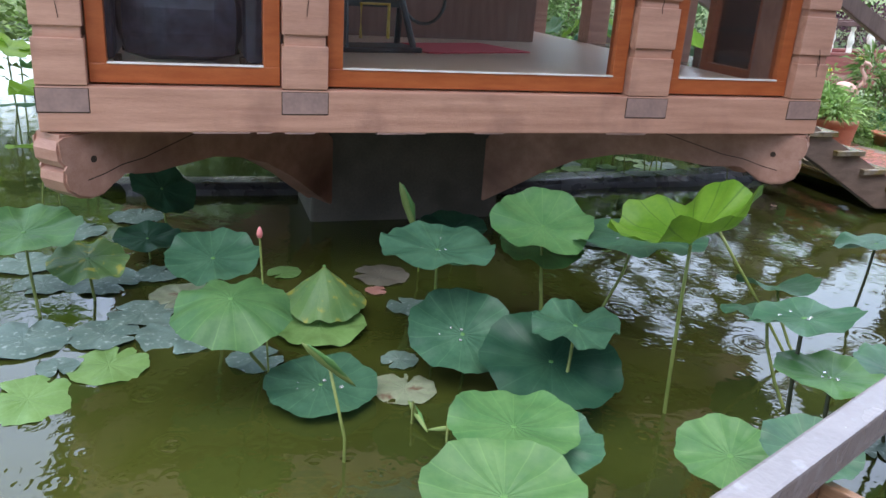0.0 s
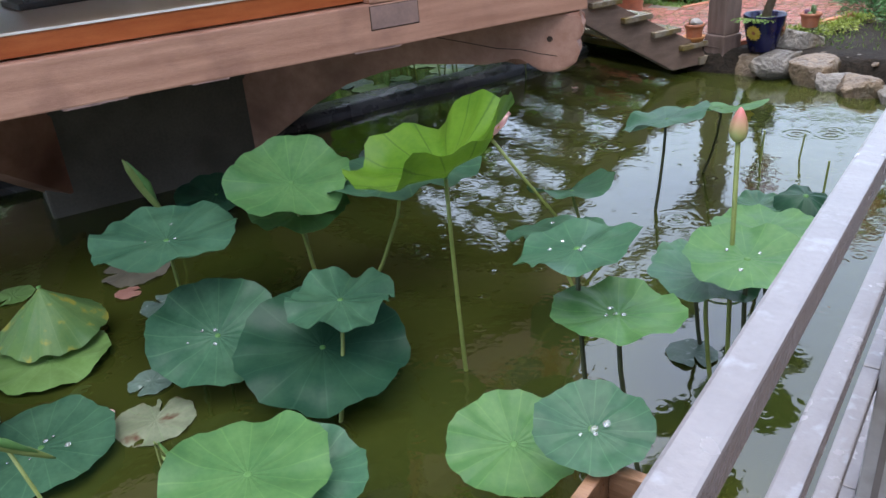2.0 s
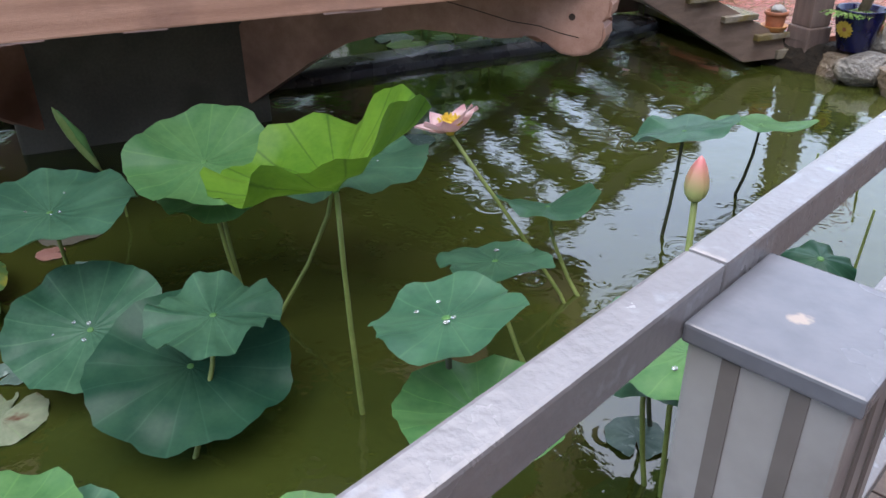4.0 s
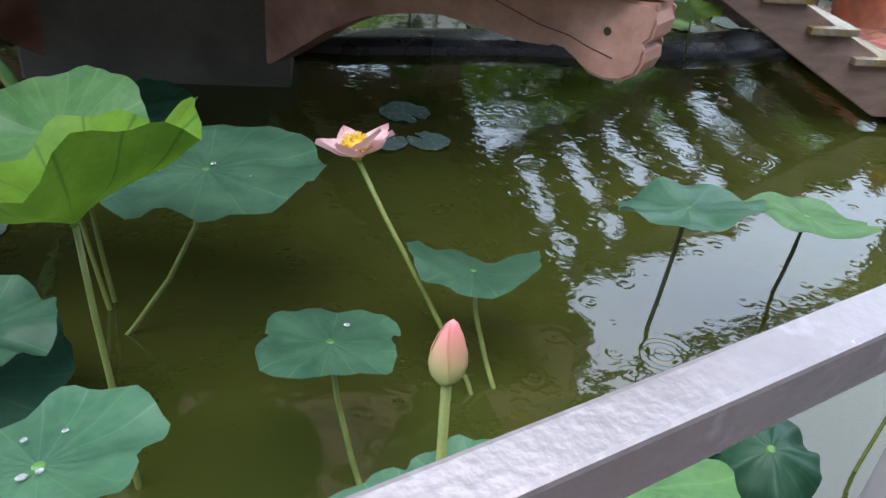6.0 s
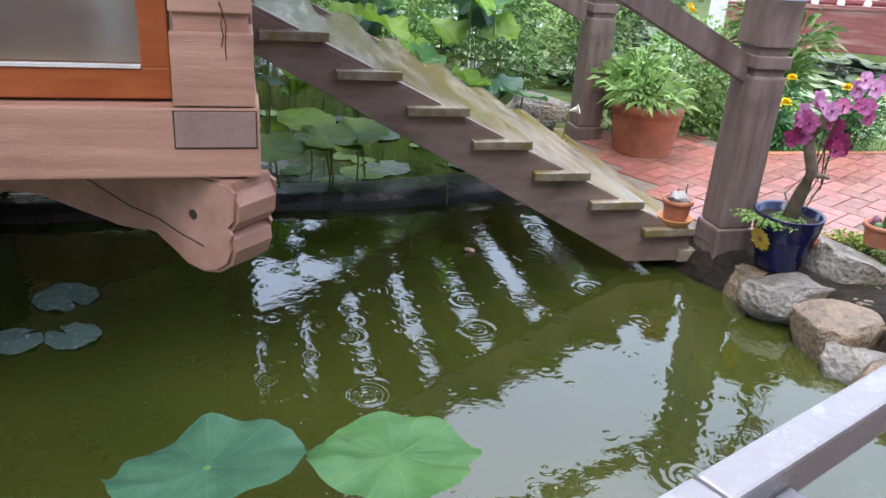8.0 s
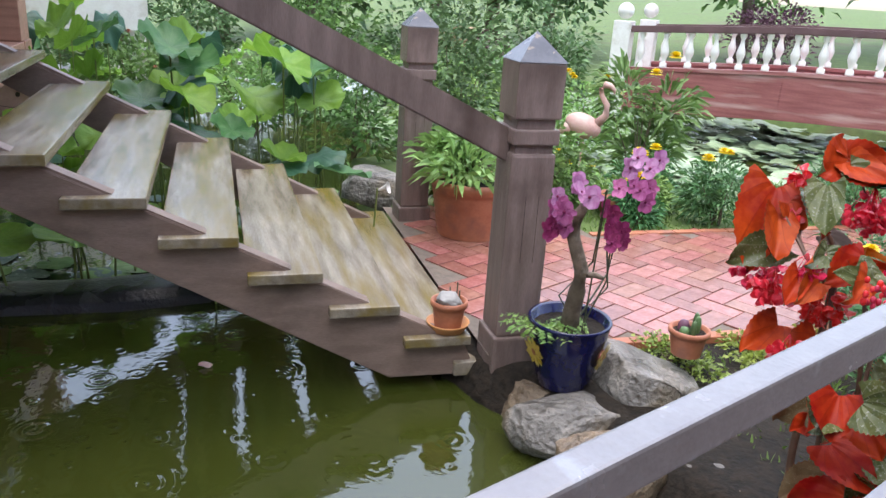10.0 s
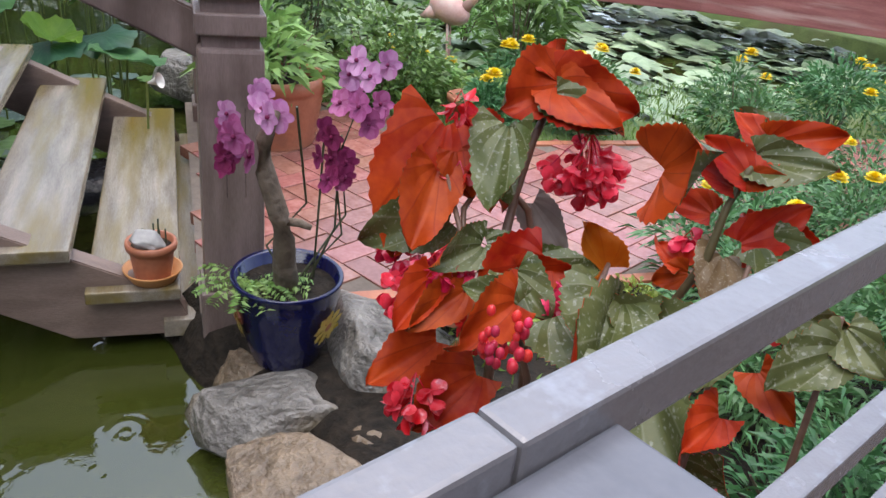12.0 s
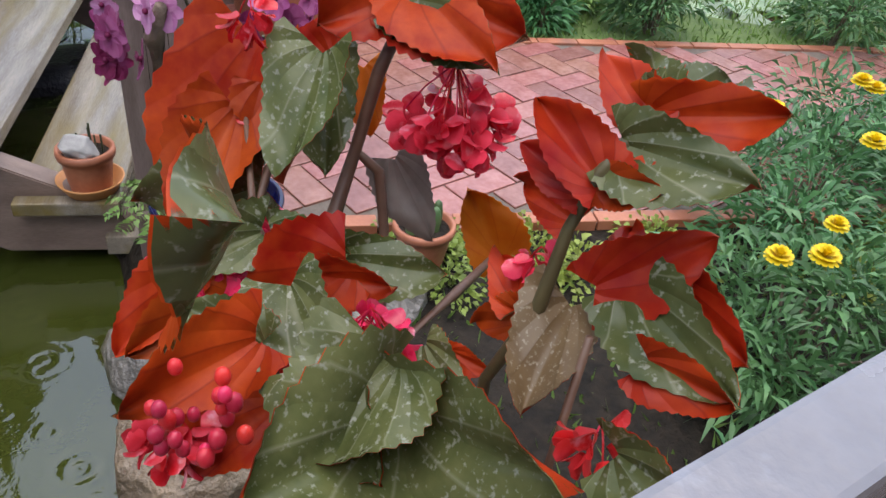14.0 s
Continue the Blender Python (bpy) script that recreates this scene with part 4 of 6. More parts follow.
G = "grey-green floating lily pad beaded with rain"
for x, y, r, s in ((-4.922, 1.652, 0.20, 1), (-4.461, 1.252, 0.17, 2), (-4.107, 1.252, 0.145, 3), (-3.994, 1.521, 0.20, 4), (-3.933, 1.816, 0.13, 5), (-3.478, 1.541, 0.165, 6), (-3.141, 1.600, 0.205, 7), (-3.329, 1.302, 0.163, 8), (-3.474, 0.990, 0.20, 9)):
    lily_pad(x, y, r, M_PAD, G, s * 1.7)
for x, y, r, s in ((-3.130, 1.039, 0.088, 11), (-2.727, 1.773, 0.13, 12), (-2.819, 2.734, 0.116, 13), (-2.354, 2.318, 0.09, 14), (-3.257, 4.786, 0.135, 15), (-2.962, 4.523, 0.105, 16), (-2.892, 4.726, 0.107, 17), (-0.658, 3.476, 0.092, 18), (-5.027, 2.101, 0.18, 20), (-5.401, 1.518, 0.17, 21)):
    lily_pad(x, y, r, M_PAD, G, s * 1.7)
for x, y, r, s in ((-3.032, 1.221, 0.175, 31), (-2.921, 0.865, 0.188, 32), (-3.599, 2.427, 0.10, 33), (-4.900, 1.100, 0.19, 34)):
    lily_pad(x, y, r, M_PAD_G, "light green floating lily pad with rain drops", s * 1.3)
lily_pad(-3.571, 1.799, 0.175, M_PAD_ROT, "fading pinkish-grey floating lily pad", 5.1)
lily_pad(-2.134, 2.174, 0.145, M_PAD_ROT, "rotting brown-stained lily pad with holes", 2.2)
M_PINK_PAD = leaf_material("pink_pad", (0.30, 0.13, 0.11), (0.40, 0.20, 0.17), trans=0.05, vein=(0.35, 0.2, 0.16))
M_DUSK_PAD = leaf_material("dull_pad", (0.13, 0.12, 0.09), (0.19, 0.17, 0.13), trans=0.05, vein=(0.16, 0.14, 0.1))
lily_pad(-3.261, 2.883, 0.165, M_DUSK_PAD, "dull reddish floating lily pad", 4.0)
lily_pad(-3.088, 2.720, 0.062, M_PINK_PAD, "small pink floating lily leaf", 1.0)


# ---- lotus flower, bud, rolled leaves ----
def two_tone(name, low, high, z0, z1, rough=0.45, trans=0.3):
    m = material(name, low, high, 9, rough, 0.05, trans=trans)
    nt = m.node_tree
    N, Lk = nt.nodes.new, nt.links.new
    tc, sp, mr, mx = N("ShaderNodeTexCoord"), N("ShaderNodeSeparateXYZ"), N("ShaderNodeMapRange"), N("ShaderNodeMix")
    Lk(tc.outputs["Object"], sp.inputs[0])
    mr.inputs["From Min"].default_value, mr.inputs["From Max"].default_value = z0, z1
    Lk(sp.outputs[2], mr.inputs["Value"])
    mx.data_type = "RGBA"
    mx.inputs["A"].default_value, mx.inputs["B"].default_value = (*low, 1), (*high, 1)
    Lk(mr.outputs[0], mx.inputs["Factor"])
    for n in nt.nodes:
        if n.type == "BSDF_PRINCIPLED":
            Lk(mx.outputs["Result"], n.inputs["Base Color"])
        if n.type == "BSDF_TRANSLUCENT":
            Lk(mx.outputs["Result"], n.inputs["Color"])
    return m


M_BUD = two_tone("bud_petals", (0.52, 0.54, 0.22), (0.74, 0.27, 0.27), 0.025, 0.095)
M_PETAL = two_tone("lotus_petals", (0.84, 0.62, 0.60), (0.80, 0.45, 0.50), 0.0, 0.03)
M_STAMEN = material("yellow_stamens", (0.62, 0.38, 0.03), (0.72, 0.5, 0.06), 30, 0.6, 0.2)


def petal(length, width, curl, seed=0):
    bm = bmesh.new()
    n, m = 10, 6
    g = []
    for i in range(n + 1):
        q = i / n
        w = width * math.sin(math.pi * min(1, q ** 0.75 * 0.97 + 0.03)) ** 0.8 * (1 - 0.25 * q ** 4)
        row = []
        for j in range(-m, m + 1):
            s = j / m
            x = length * q
            row.append(bm.verts.new((x, w * s, 0.25 * width * s * s + curl * length * q * q + 0.004 * math.sin(6 * q + 3 * s + seed))))
        g.append(row)
    for i in range(n):
        for j in range(2 * m):
            bm.faces.new((g[i][j], g[i + 1][j], g[i + 1][j + 1], g[i][j + 1]))
    bmesh.ops.remove_doubles(bm, verts=bm.verts, dist=1e-5)
    return bm


lf = thing("lotus_flower", "open pink and white lotus flower with yellow stamens", "lotus flower", pose(-1.669, 3.727, 0.033))
for k, (a, tip, ln, cu) in enumerate(((-95, 18, 0.135, 0.1), (-140, 2, 0.13, 0.05), (-60, 20, 0.12, 0.25), (20, 48, 0.14, 0.05), (55, 32, 0.13, 0.1), (110, 15, 0.14, 0.1), (175, 10, 0.12, 0.1))):
    p = part("petal", petal(ln, 0.045, cu, k), M_PETAL, lf, smooth=True)
    p.matrix_basis = pose(0, 0, 0.615, 0, -tip, a)
part("receptacle", lathe([(0, 0.60), (0.014, 0.605), (0.03, 0.65), (0.028, 0.662), (0, 0.66)], 16), M_STAMEN, lf, smooth=True)
bm = bmesh.new()
for k in range(90):
    a, t0 = rnd(0, 6.28), rnd(0.3, 0.95)
    d = Vector((math.cos(a) * math.sin(t0), math.sin(a) * math.sin(t0), math.cos(t0)))
    tube([Vector((0, 0, 0.615)) + 0.02 * d, Vector((0, 0, 0.618)) + rnd(0.05, 0.068) * d], [0.0014, 0.0028], 5, bm)
part("stamens", bm, M_STAMEN, lf, "golden stamens")
part("stem", tube([(0.53, 0.25, -0.3), (0.39, 0.20, 0.0), (0.24, 0.12, 0.25), (0.1, 0.045, 0.46), (0.0, 0.0, 0.61)], 0.0075, 8), M_STEM, lf, smooth=True)

bd = thing("lotus_bud", "closed pink and green lotus bud on a straight stem", "lotus bud", pose(-0.514, 3.303, 0.90))
prof = [(0.0, 0.0), (0.012, 0.003), (0.021, 0.017), (0.0245, 0.036), (0.023, 0.057), (0.0165, 0.079), (0.008, 0.098), (0.0, 0.107)]
part("core", lathe(prof, 24), M_BUD, bd, smooth=True)
for k in range(5):
    bm = bmesh.new()
    rows = []
    for r, z in prof:
        z2, r2 = z * (0.86 + 0.03 * k), r + 0.0015 + 0.0006 * k
        half = 0.75 * (1 - (z / 0.112) ** 2) + 0.02
        rows.append([bm.verts.new((r2 * math.cos(a), r2 * math.sin(a), z2)) for a in [k * 1.26 + half * s for s in (-1, -0.5, 0, 0.5, 1)]])
    for a, b in zip(rows, rows[1:]):
        for j in range(4):
            bm.faces.new((a[j], a[j + 1], b[j + 1], b[j]))
    part("petal", bm, M_BUD, bd, smooth=True)
part("stem", tube([(0.05, 0.03, -1.25), (0.03, 0.02, -0.9), (0.012, 0.01, -0.45), (0, 0, 0.004)], 0.0075, 8), M_STEM, bd, smooth=True)


M_ROLLED = leaf_material("rolled_leaf_back", (0.20, 0.28, 0.09), (0.30, 0.38, 0.15), vein=(0.15, 0.22, 0.06))


def rolled_leaf(a, b, w, label, foot=None):
    t = thing("rolled_lotus_leaf", label, "lotus leaf")
    a, b = Vector(a), Vector(b)
    m = a.lerp(b, 0.5)
    part("blade", tube([a, a.lerp(b, 0.15), a.lerp(b, 0.4), a.lerp(b, 0.7), a.lerp(b, 0.9), b], [0.002, w * 0.7, w, w * 0.8, w * 0.45, 0.002], 10), M_ROLLED, t, smooth=True)
    part("blade_fold", tube([a.lerp(b, 0.05) + Vector((0.008, 0.008, 0.004)), a.lerp(b, 0.45) + Vector((w * 0.8, w * 0.6, 0.004)), a.lerp(b, 0.95)], [0.002, w * 0.75, 0.002], 8), M_LOTUS_Y, t, smooth=True)
    if foot:
        part("stem", tube([foot, (foot[0], foot[1], 0.1), m], 0.006, 8), M_STEM, t, smooth=True)
    return t


rolled_leaf((-3.132, 2.890, 0.609), (-3.124, 3.024, 0.286), 0.026, "young rolled green lotus leaf standing upright", (-3.2, 3.12, -0.3))
rolled_leaf((-1.917, 1.522, 0.498), (-1.879, 1.728, 0.279), 0.017, "rolled pale green lotus leaf lying aslant", (-1.84, 1.66, -0.3))
rolled_leaf((-1.967, 2.060, 0.063), (-1.792, 2.022, 0.020), 0.012, "limp yellow-green stalk on the water", (-1.9, 2.03, -0.3))
rolled_leaf((-1.792, 2.022, 0.030), (-1.585, 2.162, 0.111), 0.012, "bent yellow-green stalk on the water", (-1.72, 2.06, -0.3))
sp = thing("lotus_seed_bud", "small pale lotus bud on a thin stem", "lotus bud", pose(-2.594, 1.732, -0.007))
part("head", lathe([(0, 0.645), (0.009, 0.65), (0.014, 0.665), (0.009, 0.685), (0, 0.70)], 12), M_BUD, sp, smooth=True)
part("stem", tube([(0.05, 0.02, -0.3), (0.03, 0.01, 0.2), (0, 0, 0.65)], 0.005, 6), M_STEM, sp)
for fx, fy in ((-2.32, 2.13), (-2.77, 6.75)):
    ob = mesh_object("floating_petal", petal(0.06, 0.028, 0.15), M_PETAL, True)
    ob.matrix_world = pose(fx, fy, 0.006, 0, 0, fx * 40)
    tagged(ob, "fallen pale petal floating on the water", "petal")
# bare stems leaning out of the water
for a, b in (((-1.02, 5.61, -0.3), (-0.99, 5.58, 0.2)), ((-0.85, 5.75, -0.3), (-0.80, 5.72, 0.16)), ((-0.52, 4.75, -0.3), (-0.50, 4.78, 0.35))):
    ob = mesh_object("bare_stem", tube([a, Vector(a).lerp(Vector(b), 0.5), b], [0.007, 0.006, 0.005], 7), M_STEM)
    tagged(ob, "bare green lotus stalk leaning from the water", "stalk")


# ---- foliage helpers ----
M_BUSH = material("bush_leaves", (0.085, 0.165, 0.04), (0.18, 0.30, 0.08), 8, 0.5, 0.1, island=0.35, trans=0.25)
M_BUSH_L = material("light_leaves", (0.16, 0.29, 0.07), (0.28, 0.42, 0.12), 8, 0.5, 0.1, island=0.3, trans=0.3)
M_BUSH_D = material("dark_leaves", (0.08, 0.15, 0.055), (0.16, 0.26, 0.095), 8, 0.5, 0.1, island=0.35, trans=0.15)
M_MARI = material("marigold_leaves", (0.05, 0.15, 0.05), (0.115, 0.26, 0.09), 8, 0.45, 0.1, island=0.3, trans=0.2)
M_PURPLE = material("purple_leaves", (0.10, 0.04, 0.06), (0.19, 0.08, 0.12), 8, 0.55, 0.1, island=0.3, trans=0.2)
M_MARIGOLD = material("marigold_petals", (0.80, 0.56, 0.006), (0.86, 0.68, 0.012), 30, 0.6, 0.2, trans=0.2)
M_COVER = material("groundcover_leaves", (0.20, 0.26, 0.04), (0.33, 0.38, 0.08), 8, 0.55, 0.1, island=0.3, trans=0.25)


def leaves_mesh(name, mat, spots, length, width, droop=0.3, outward=None, seed=1):
    """Many small bent leaves, two quads each, at the given spots (position, direction)."""
    rng = np.random.default_rng(seed)
    verts, faces = [], []
    for p, d in spots:
        d = Vector(d).normalized()
        L, W = length * rng.uniform(0.6, 1.3), width * rng.uniform(0.7, 1.25)
        s = d.cross(Vector((rng.normal(), rng.normal(), rng.normal() + 0.6)))
        s = s.normalized() if s.length > 1e-4 else Vector((1, 0, 0))
        p = Vector(p)
        mid = p + d * L * 0.5 + Vector((0, 0, 0.06 * L))
        tip = p + d * L - Vector((0, 0, droop * L))
        i = len(verts)
        verts += [tuple(p), tuple(mid + s * W * 0.5), tuple(tip), tuple(mid - s * W * 0.5), tuple(mid - Vector((0, 0, 0.08 * W)))]
        faces += [(i, i + 1, i + 4), (i + 1, i + 2, i + 4), (i + 2, i + 3, i + 4), (i + 3, i, i + 4)]
    me = bpy.data.meshes.new(name)
    me.from_pydata(verts, [], faces)
    me.materials.append(mat)
    me.polygons.foreach_set("use_smooth", [True] * len(me.polygons))
    return me


def blob_spots(n, radii, centre=(0, 0, 0), seed=1, shell=0.55, gaps=0.35):
    """Spots on uneven clumps inside an ellipsoid."""
    rng = np.random.default_rng(seed)
    clumps = [(rng.normal(size=3), rng.uniform(0.3, 0.6)) for _ in range(max(5, n // 90))]
    out = []
    while len(out) < n:
        c, cr = clumps[rng.integers(len(clumps))]
        c = c / np.linalg.norm(c) * rng.uniform(shell, 1.0) * 0.8
        q = rng.normal(size=3)
        q = q / np.linalg.norm(q)
        v = c + q * cr * rng.uniform(0.5, 1.0)
        if np.linalg.norm(v) > 1.15:
            continue
        pos = (v[0] * radii[0] + centre[0], v[1] * radii[1] + centre[1], v[2] * radii[2] + centre[2])
        if pos[2] < 0.01:
            continue
        out.append((pos, (q[0] + 0.5 * v[0], q[1] + 0.5 * v[1], q[2] * 0.6 + 0.35)))
    return out


def shrub(x, y, z, radii, n, leaf, mat, label, name="shrub", group="", seed=1, flowers=None, category="shrub", narrow=0.45):
    t = thing(name, label, category, pose(x, y, z), group)
    rng = np.random.default_rng(seed + 50)
    for k in range(7):
        a, q = rng.uniform(0, 6.28), rng.uniform(0.2, 0.7)
        top = (math.cos(a) * q * radii[0], math.sin(a) * q * radii[1], radii[2] * rng.uniform(0.9, 1.5))
        part("branch", tube([(0.02 * math.cos(a), 0.02 * math.sin(a), -0.03), (top[0] * 0.5, top[1] * 0.5, top[2] * 0.55), top], [0.008, 0.006, 0.003], 5), M_BARK, t)
    cr = new("crown", leaves_mesh("crown", mat, blob_spots(n, radii, (0, 0, radii[2] * 0.95), seed), leaf, leaf * narrow, 0.25, seed=seed))
    cr.parent = t
    if flowers:
        fm, fr, fn, fsize = flowers
        for k in range(fn):
            a, q = rng.uniform(0, 6.28), rng.uniform(0.1, 0.95)
            h = radii[2] * (0.95 + 1.0 * math.sqrt(max(0, 1 - q * q)))
            pos = Vector((math.cos(a) * q * radii[0], math.sin(a) * q * radii[1], h + rng.uniform(0.0, 0.06)))
            flower_head(pos, fsize * rng.uniform(0.8, 1.15), fm, t, k)
    return t


def flower_head(pos, r, mat, parent, seed):
    bm = bmesh.new()
    rng = np.random.default_rng(seed + 7)
    for ring, (tilt, n, q) in enumerate(((-5, 14, 1.0), (18, 14, 0.97), (40, 12, 0.9), (62, 9, 0.8), (82, 6, 0.75))):
        for k in range(n):
            a = 2 * math.pi * (k + rng.uniform(-0.3, 0.3)) / n
            d = Vector((math.cos(a) * math.cos(radians(tilt)), math.sin(a) * math.cos(radians(tilt)), math.sin(radians(tilt))))
            s = Vector((-math.sin(a), math.cos(a), 0)) * r * 0.26 * q
            c0, c1 = pos, pos + d * r * q
            mid = pos + d * r * q * 0.6 + Vector((0, 0, 0.08 * r))
            vs = [bm.verts.new(v) for v in (c0, mid + s, c1 + s * 0.5, c1 - s * 0.5, mid - s)]
            bm.faces.new(vs)
    return part("flower", bm, mat, parent)


# ---- rocks and pots at the pond's corner ----
def rock(x, y, z, sx, sy, sz, turn, mat, label, seed, flat=0.55, tip=0):
    ob = mesh_object("rock", rock_mesh(sx, sy, sz, seed, flat), mat, True)
    ob.matrix_world = pose(x, y, z, tip, 0, turn)
    return tagged(ob, label, "rock", "rocks round the pond")


rock(-1.435, 7.63, 0.085, 0.215, 0.15, 0.10, 74, M_ROCK, "flat-topped wet grey rock at the water's edge", 3, 0.62, 3)
rock(-1.14, 7.52, 0.07, 0.19, 0.15, 0.125, 77, M_ROCK2, "rounded yellowish brown rock at the water's edge", 5, 0.6)
rock(-1.418, 8.015, 0.095, 0.22, 0.20, 0.19, 40, M_ROCK, "pale grey rock behind the blue pot", 8, 0.45, -6)
rock(-1.670, 7.711, -0.003, 0.20, 0.19, 0.135, 20, M_ROCK2, "reddish brown rock under the blue pot", 11, 0.5)
rock(-0.945, 7.416, -0.018, 0.17, 0.14, 0.12, 95, M_ROCK, "grey rock in the shallow water", 14, 0.5)
rock(-0.769, 7.280, -0.001, 0.16, 0.14, 0.12, 10, M_ROCK2, "brown rock below the begonia", 17, 0.6)
rock(-0.447, 7.222, 0.005, 0.20, 0.15, 0.13, 30, M_ROCK, "grey rock below the begonia", 21, 0.5)
rock(-0.120, 7.200, 0.000, 0.16, 0.15, 0.12, 80, M_ROCK2, "brown rock beside the walkway", 25, 0.5)
rock(-1.126, 7.757, 0.097, 0.12, 0.10, 0.08, 15, M_ROCK2, "small brown rock in the bank", 29, 0.6)
for k in range(26):
    rock(rnd(-1.2, -0.1), rnd(7.55, 8.1), 0.14 + rnd(0, 0.02), rnd(0.02, 0.05), rnd(0.02, 0.045), rnd(0.015, 0.03), rnd(0, 180), M_ROCK if k % 2 else M_ROCK2, "small pebble on the dark soil", 40 + k, 0.8)


def pot(name, x, y, z, r, h, mat, label, rim=0.014, taper=0.72, ribs=0, rot=0.0, seg=36):
    t = thing(name, label, "plant pot", pose(x, y, z, 0, 0, rot))
    rb, w = r * taper, 0.008 + r * 0.04
    outer = [(0, 0), (rb, 0), (rb * 1.01, 0.004)]
    n = max(6, ribs * 2)
    for i in range(n + 1):
        q = i / n
        rr = rb + (r - rim * 0.6 - rb) * q ** 0.85
        if ribs:
            rr += 0.006 * (1 if i % 2 else 0)
        outer.append((rr, 0.006 + (h * 0.80 - 0.006) * q))
    outer += [(r, h * 0.81), (r + 0.002, h * 0.9), (r, h), (r - w, h), (r - w * 1.1, h * 0.86), (r - w * 1.4, h * 0.84)]
    part("body", lathe(outer, seg), mat, t, smooth=True)
    bm = lathe([(0, h * 0.85), (r * 0.5, h * 0.86), (r - w * 1.2, h * 0.845)], seg)
    part("soil", bm, M_SOIL, t)
    return t


# little pot with saucer on the lowest tread
tp = pot("terracotta_pot", -2.10, 7.535, 0.281, 0.080, 0.128, M_TERRA, "small terracotta pot with a grey stone on the stairs")
sc = mesh_object("pot_saucer", lathe([(0, 0.0), (0.072, 0.0), (0.092, 0.034), (0.095, 0.040), (0.089, 0.040), (0.070, 0.010), (0, 0.009)], 36), M_TERRA_L, True)
sc.matrix_world = pose(-2.10, 7.535, 0.2595)
tagged(sc, "orange terracotta saucer under the small pot", "saucer")
tp.location.z = 0.2695
st = mesh_object("pot_stone", rock_mesh(0.052, 0.034, 0.032, 61, 0.7), material("pale_pebble", (0.28, 0.27, 0.26), (0.44, 0.42, 0.40), 12, 0.5, 0.4), True)
st.matrix_world = pose(-2.085, 7.515, 0.408, 30, 20, 60)
tagged(st, "light grey stone lying in the little pot", "stone")
for k, (dx, dy, hh) in enumerate(((-0.02, 0.02, 0.06), (0.0, 0.03, 0.045), (0.025, 0.015, 0.10), (-0.035, -0.01, 0.04), (0.01, 0.045, 0.05))):
    ob = mesh_object("dry_twig", tube([(-2.10 + dx, 7.535 + dy, 0.37), (-2.10 + dx * 1.2, 7.535 + dy, 0.385 + hh)], 0.003, 6), M_STEM_D)
    tagged(ob, "short dry twig in the little pot", "twig")

# blue glazed pot with relief sunflowers
bp_ = thing("blue_pot", "cobalt blue glazed pot with raised yellow sunflowers", "plant pot", pose(-1.605, 7.745, 0.165))
part("body", lathe([(0, 0), (0.098, 0), (0.105, 0.01), (0.128, 0.09), (0.150, 0.19), (0.160, 0.245), (0.163, 0.275), (0.168, 0.285), (0.163, 0.292), (0.150, 0.285), (0.145, 0.25), (0.13, 0.245)], 44), M_BLUE, bp_, smooth=True)
part("soil", lathe([(0, 0.25), (0.146, 0.25)], 30), M_SOIL, bp_)
for az in (-104, 20, -222):
    cone = bmesh.new()
    bmesh.ops.create_icosphere(cone, subdivisions=2, radius=0.026, matrix=Matrix.Diagonal((0.5, 1, 1, 1)))
    o = part("sunflower", cone, M_TERRA, bp_, "raised sunflower with a brown middle")
    o.matrix_basis = pose(0, 0, 0, 0, 0, az) @ pose(0.146, 0, 0.165, 0, 15, 0)
    for k in range(16):
        fl = bmesh.new()
        a = 2 * math.pi * k / 16
        d = Vector((0, math.cos(a), math.sin(a)))
        s = Vector((0, -math.sin(a), math.cos(a))) * 0.012
        vs = [fl.verts.new(Vector((0.006 + 0.004 * (k % 2), 0, 0)) + v) for v in (d * 0.015 + s * 0.6, d * 0.05 + s, d * 0.066, d * 0.05 - s, d * 0.015 - s * 0.6)]
        fl.faces.new(vs)
        part("petal", fl, M_YELLOW, o, "yellow glazed petal")

M_ORCHID = leaf_material("orchid_petals", (0.42, 0.09, 0.25), (0.58, 0.20, 0.40), trans=0.3, veins=8, vein=(0.28, 0.03, 0.13), wave=0.2)
M_ORCHID_L = leaf_material("pale_orchid_petals", (0.52, 0.20, 0.42), (0.70, 0.42, 0.60), trans=0.3, veins=8, vein=(0.45, 0.12, 0.33), wave=0.2)
M_ORCHID_D = leaf_material("dark_orchid_petals", (0.22, 0.02, 0.09), (0.33, 0.05, 0.15), trans=0.25, veins=8, vein=(0.14, 0.01, 0.05), wave=0.2)
oc = thing("orchid", "purple artificial orchid on a piece of driftwood in the blue pot", "orchid", pose(-1.605, 7.745, 0.405))
part("driftwood", tube([(0.0, 0.0, -0.02), (0.03, -0.03, 0.10), (0.06, -0.05, 0.2), (0.10, -0.09, 0.30), (0.06, -0.11, 0.42), (0.09, -0.13, 0.52), (0.13, -0.12, 0.60)], [0.042, 0.034, 0.032, 0.028, 0.026, 0.022, 0.012], 10), M_BARK, oc, "grey twisted driftwood", smooth=True)
part("driftwood", tube([(0.07, -0.07, 0.27), (0.13, -0.04, 0.28), (0.15, -0.02, 0.27)], [0.014, 0.012, 0.008], 8), M_BARK, oc, smooth=True)
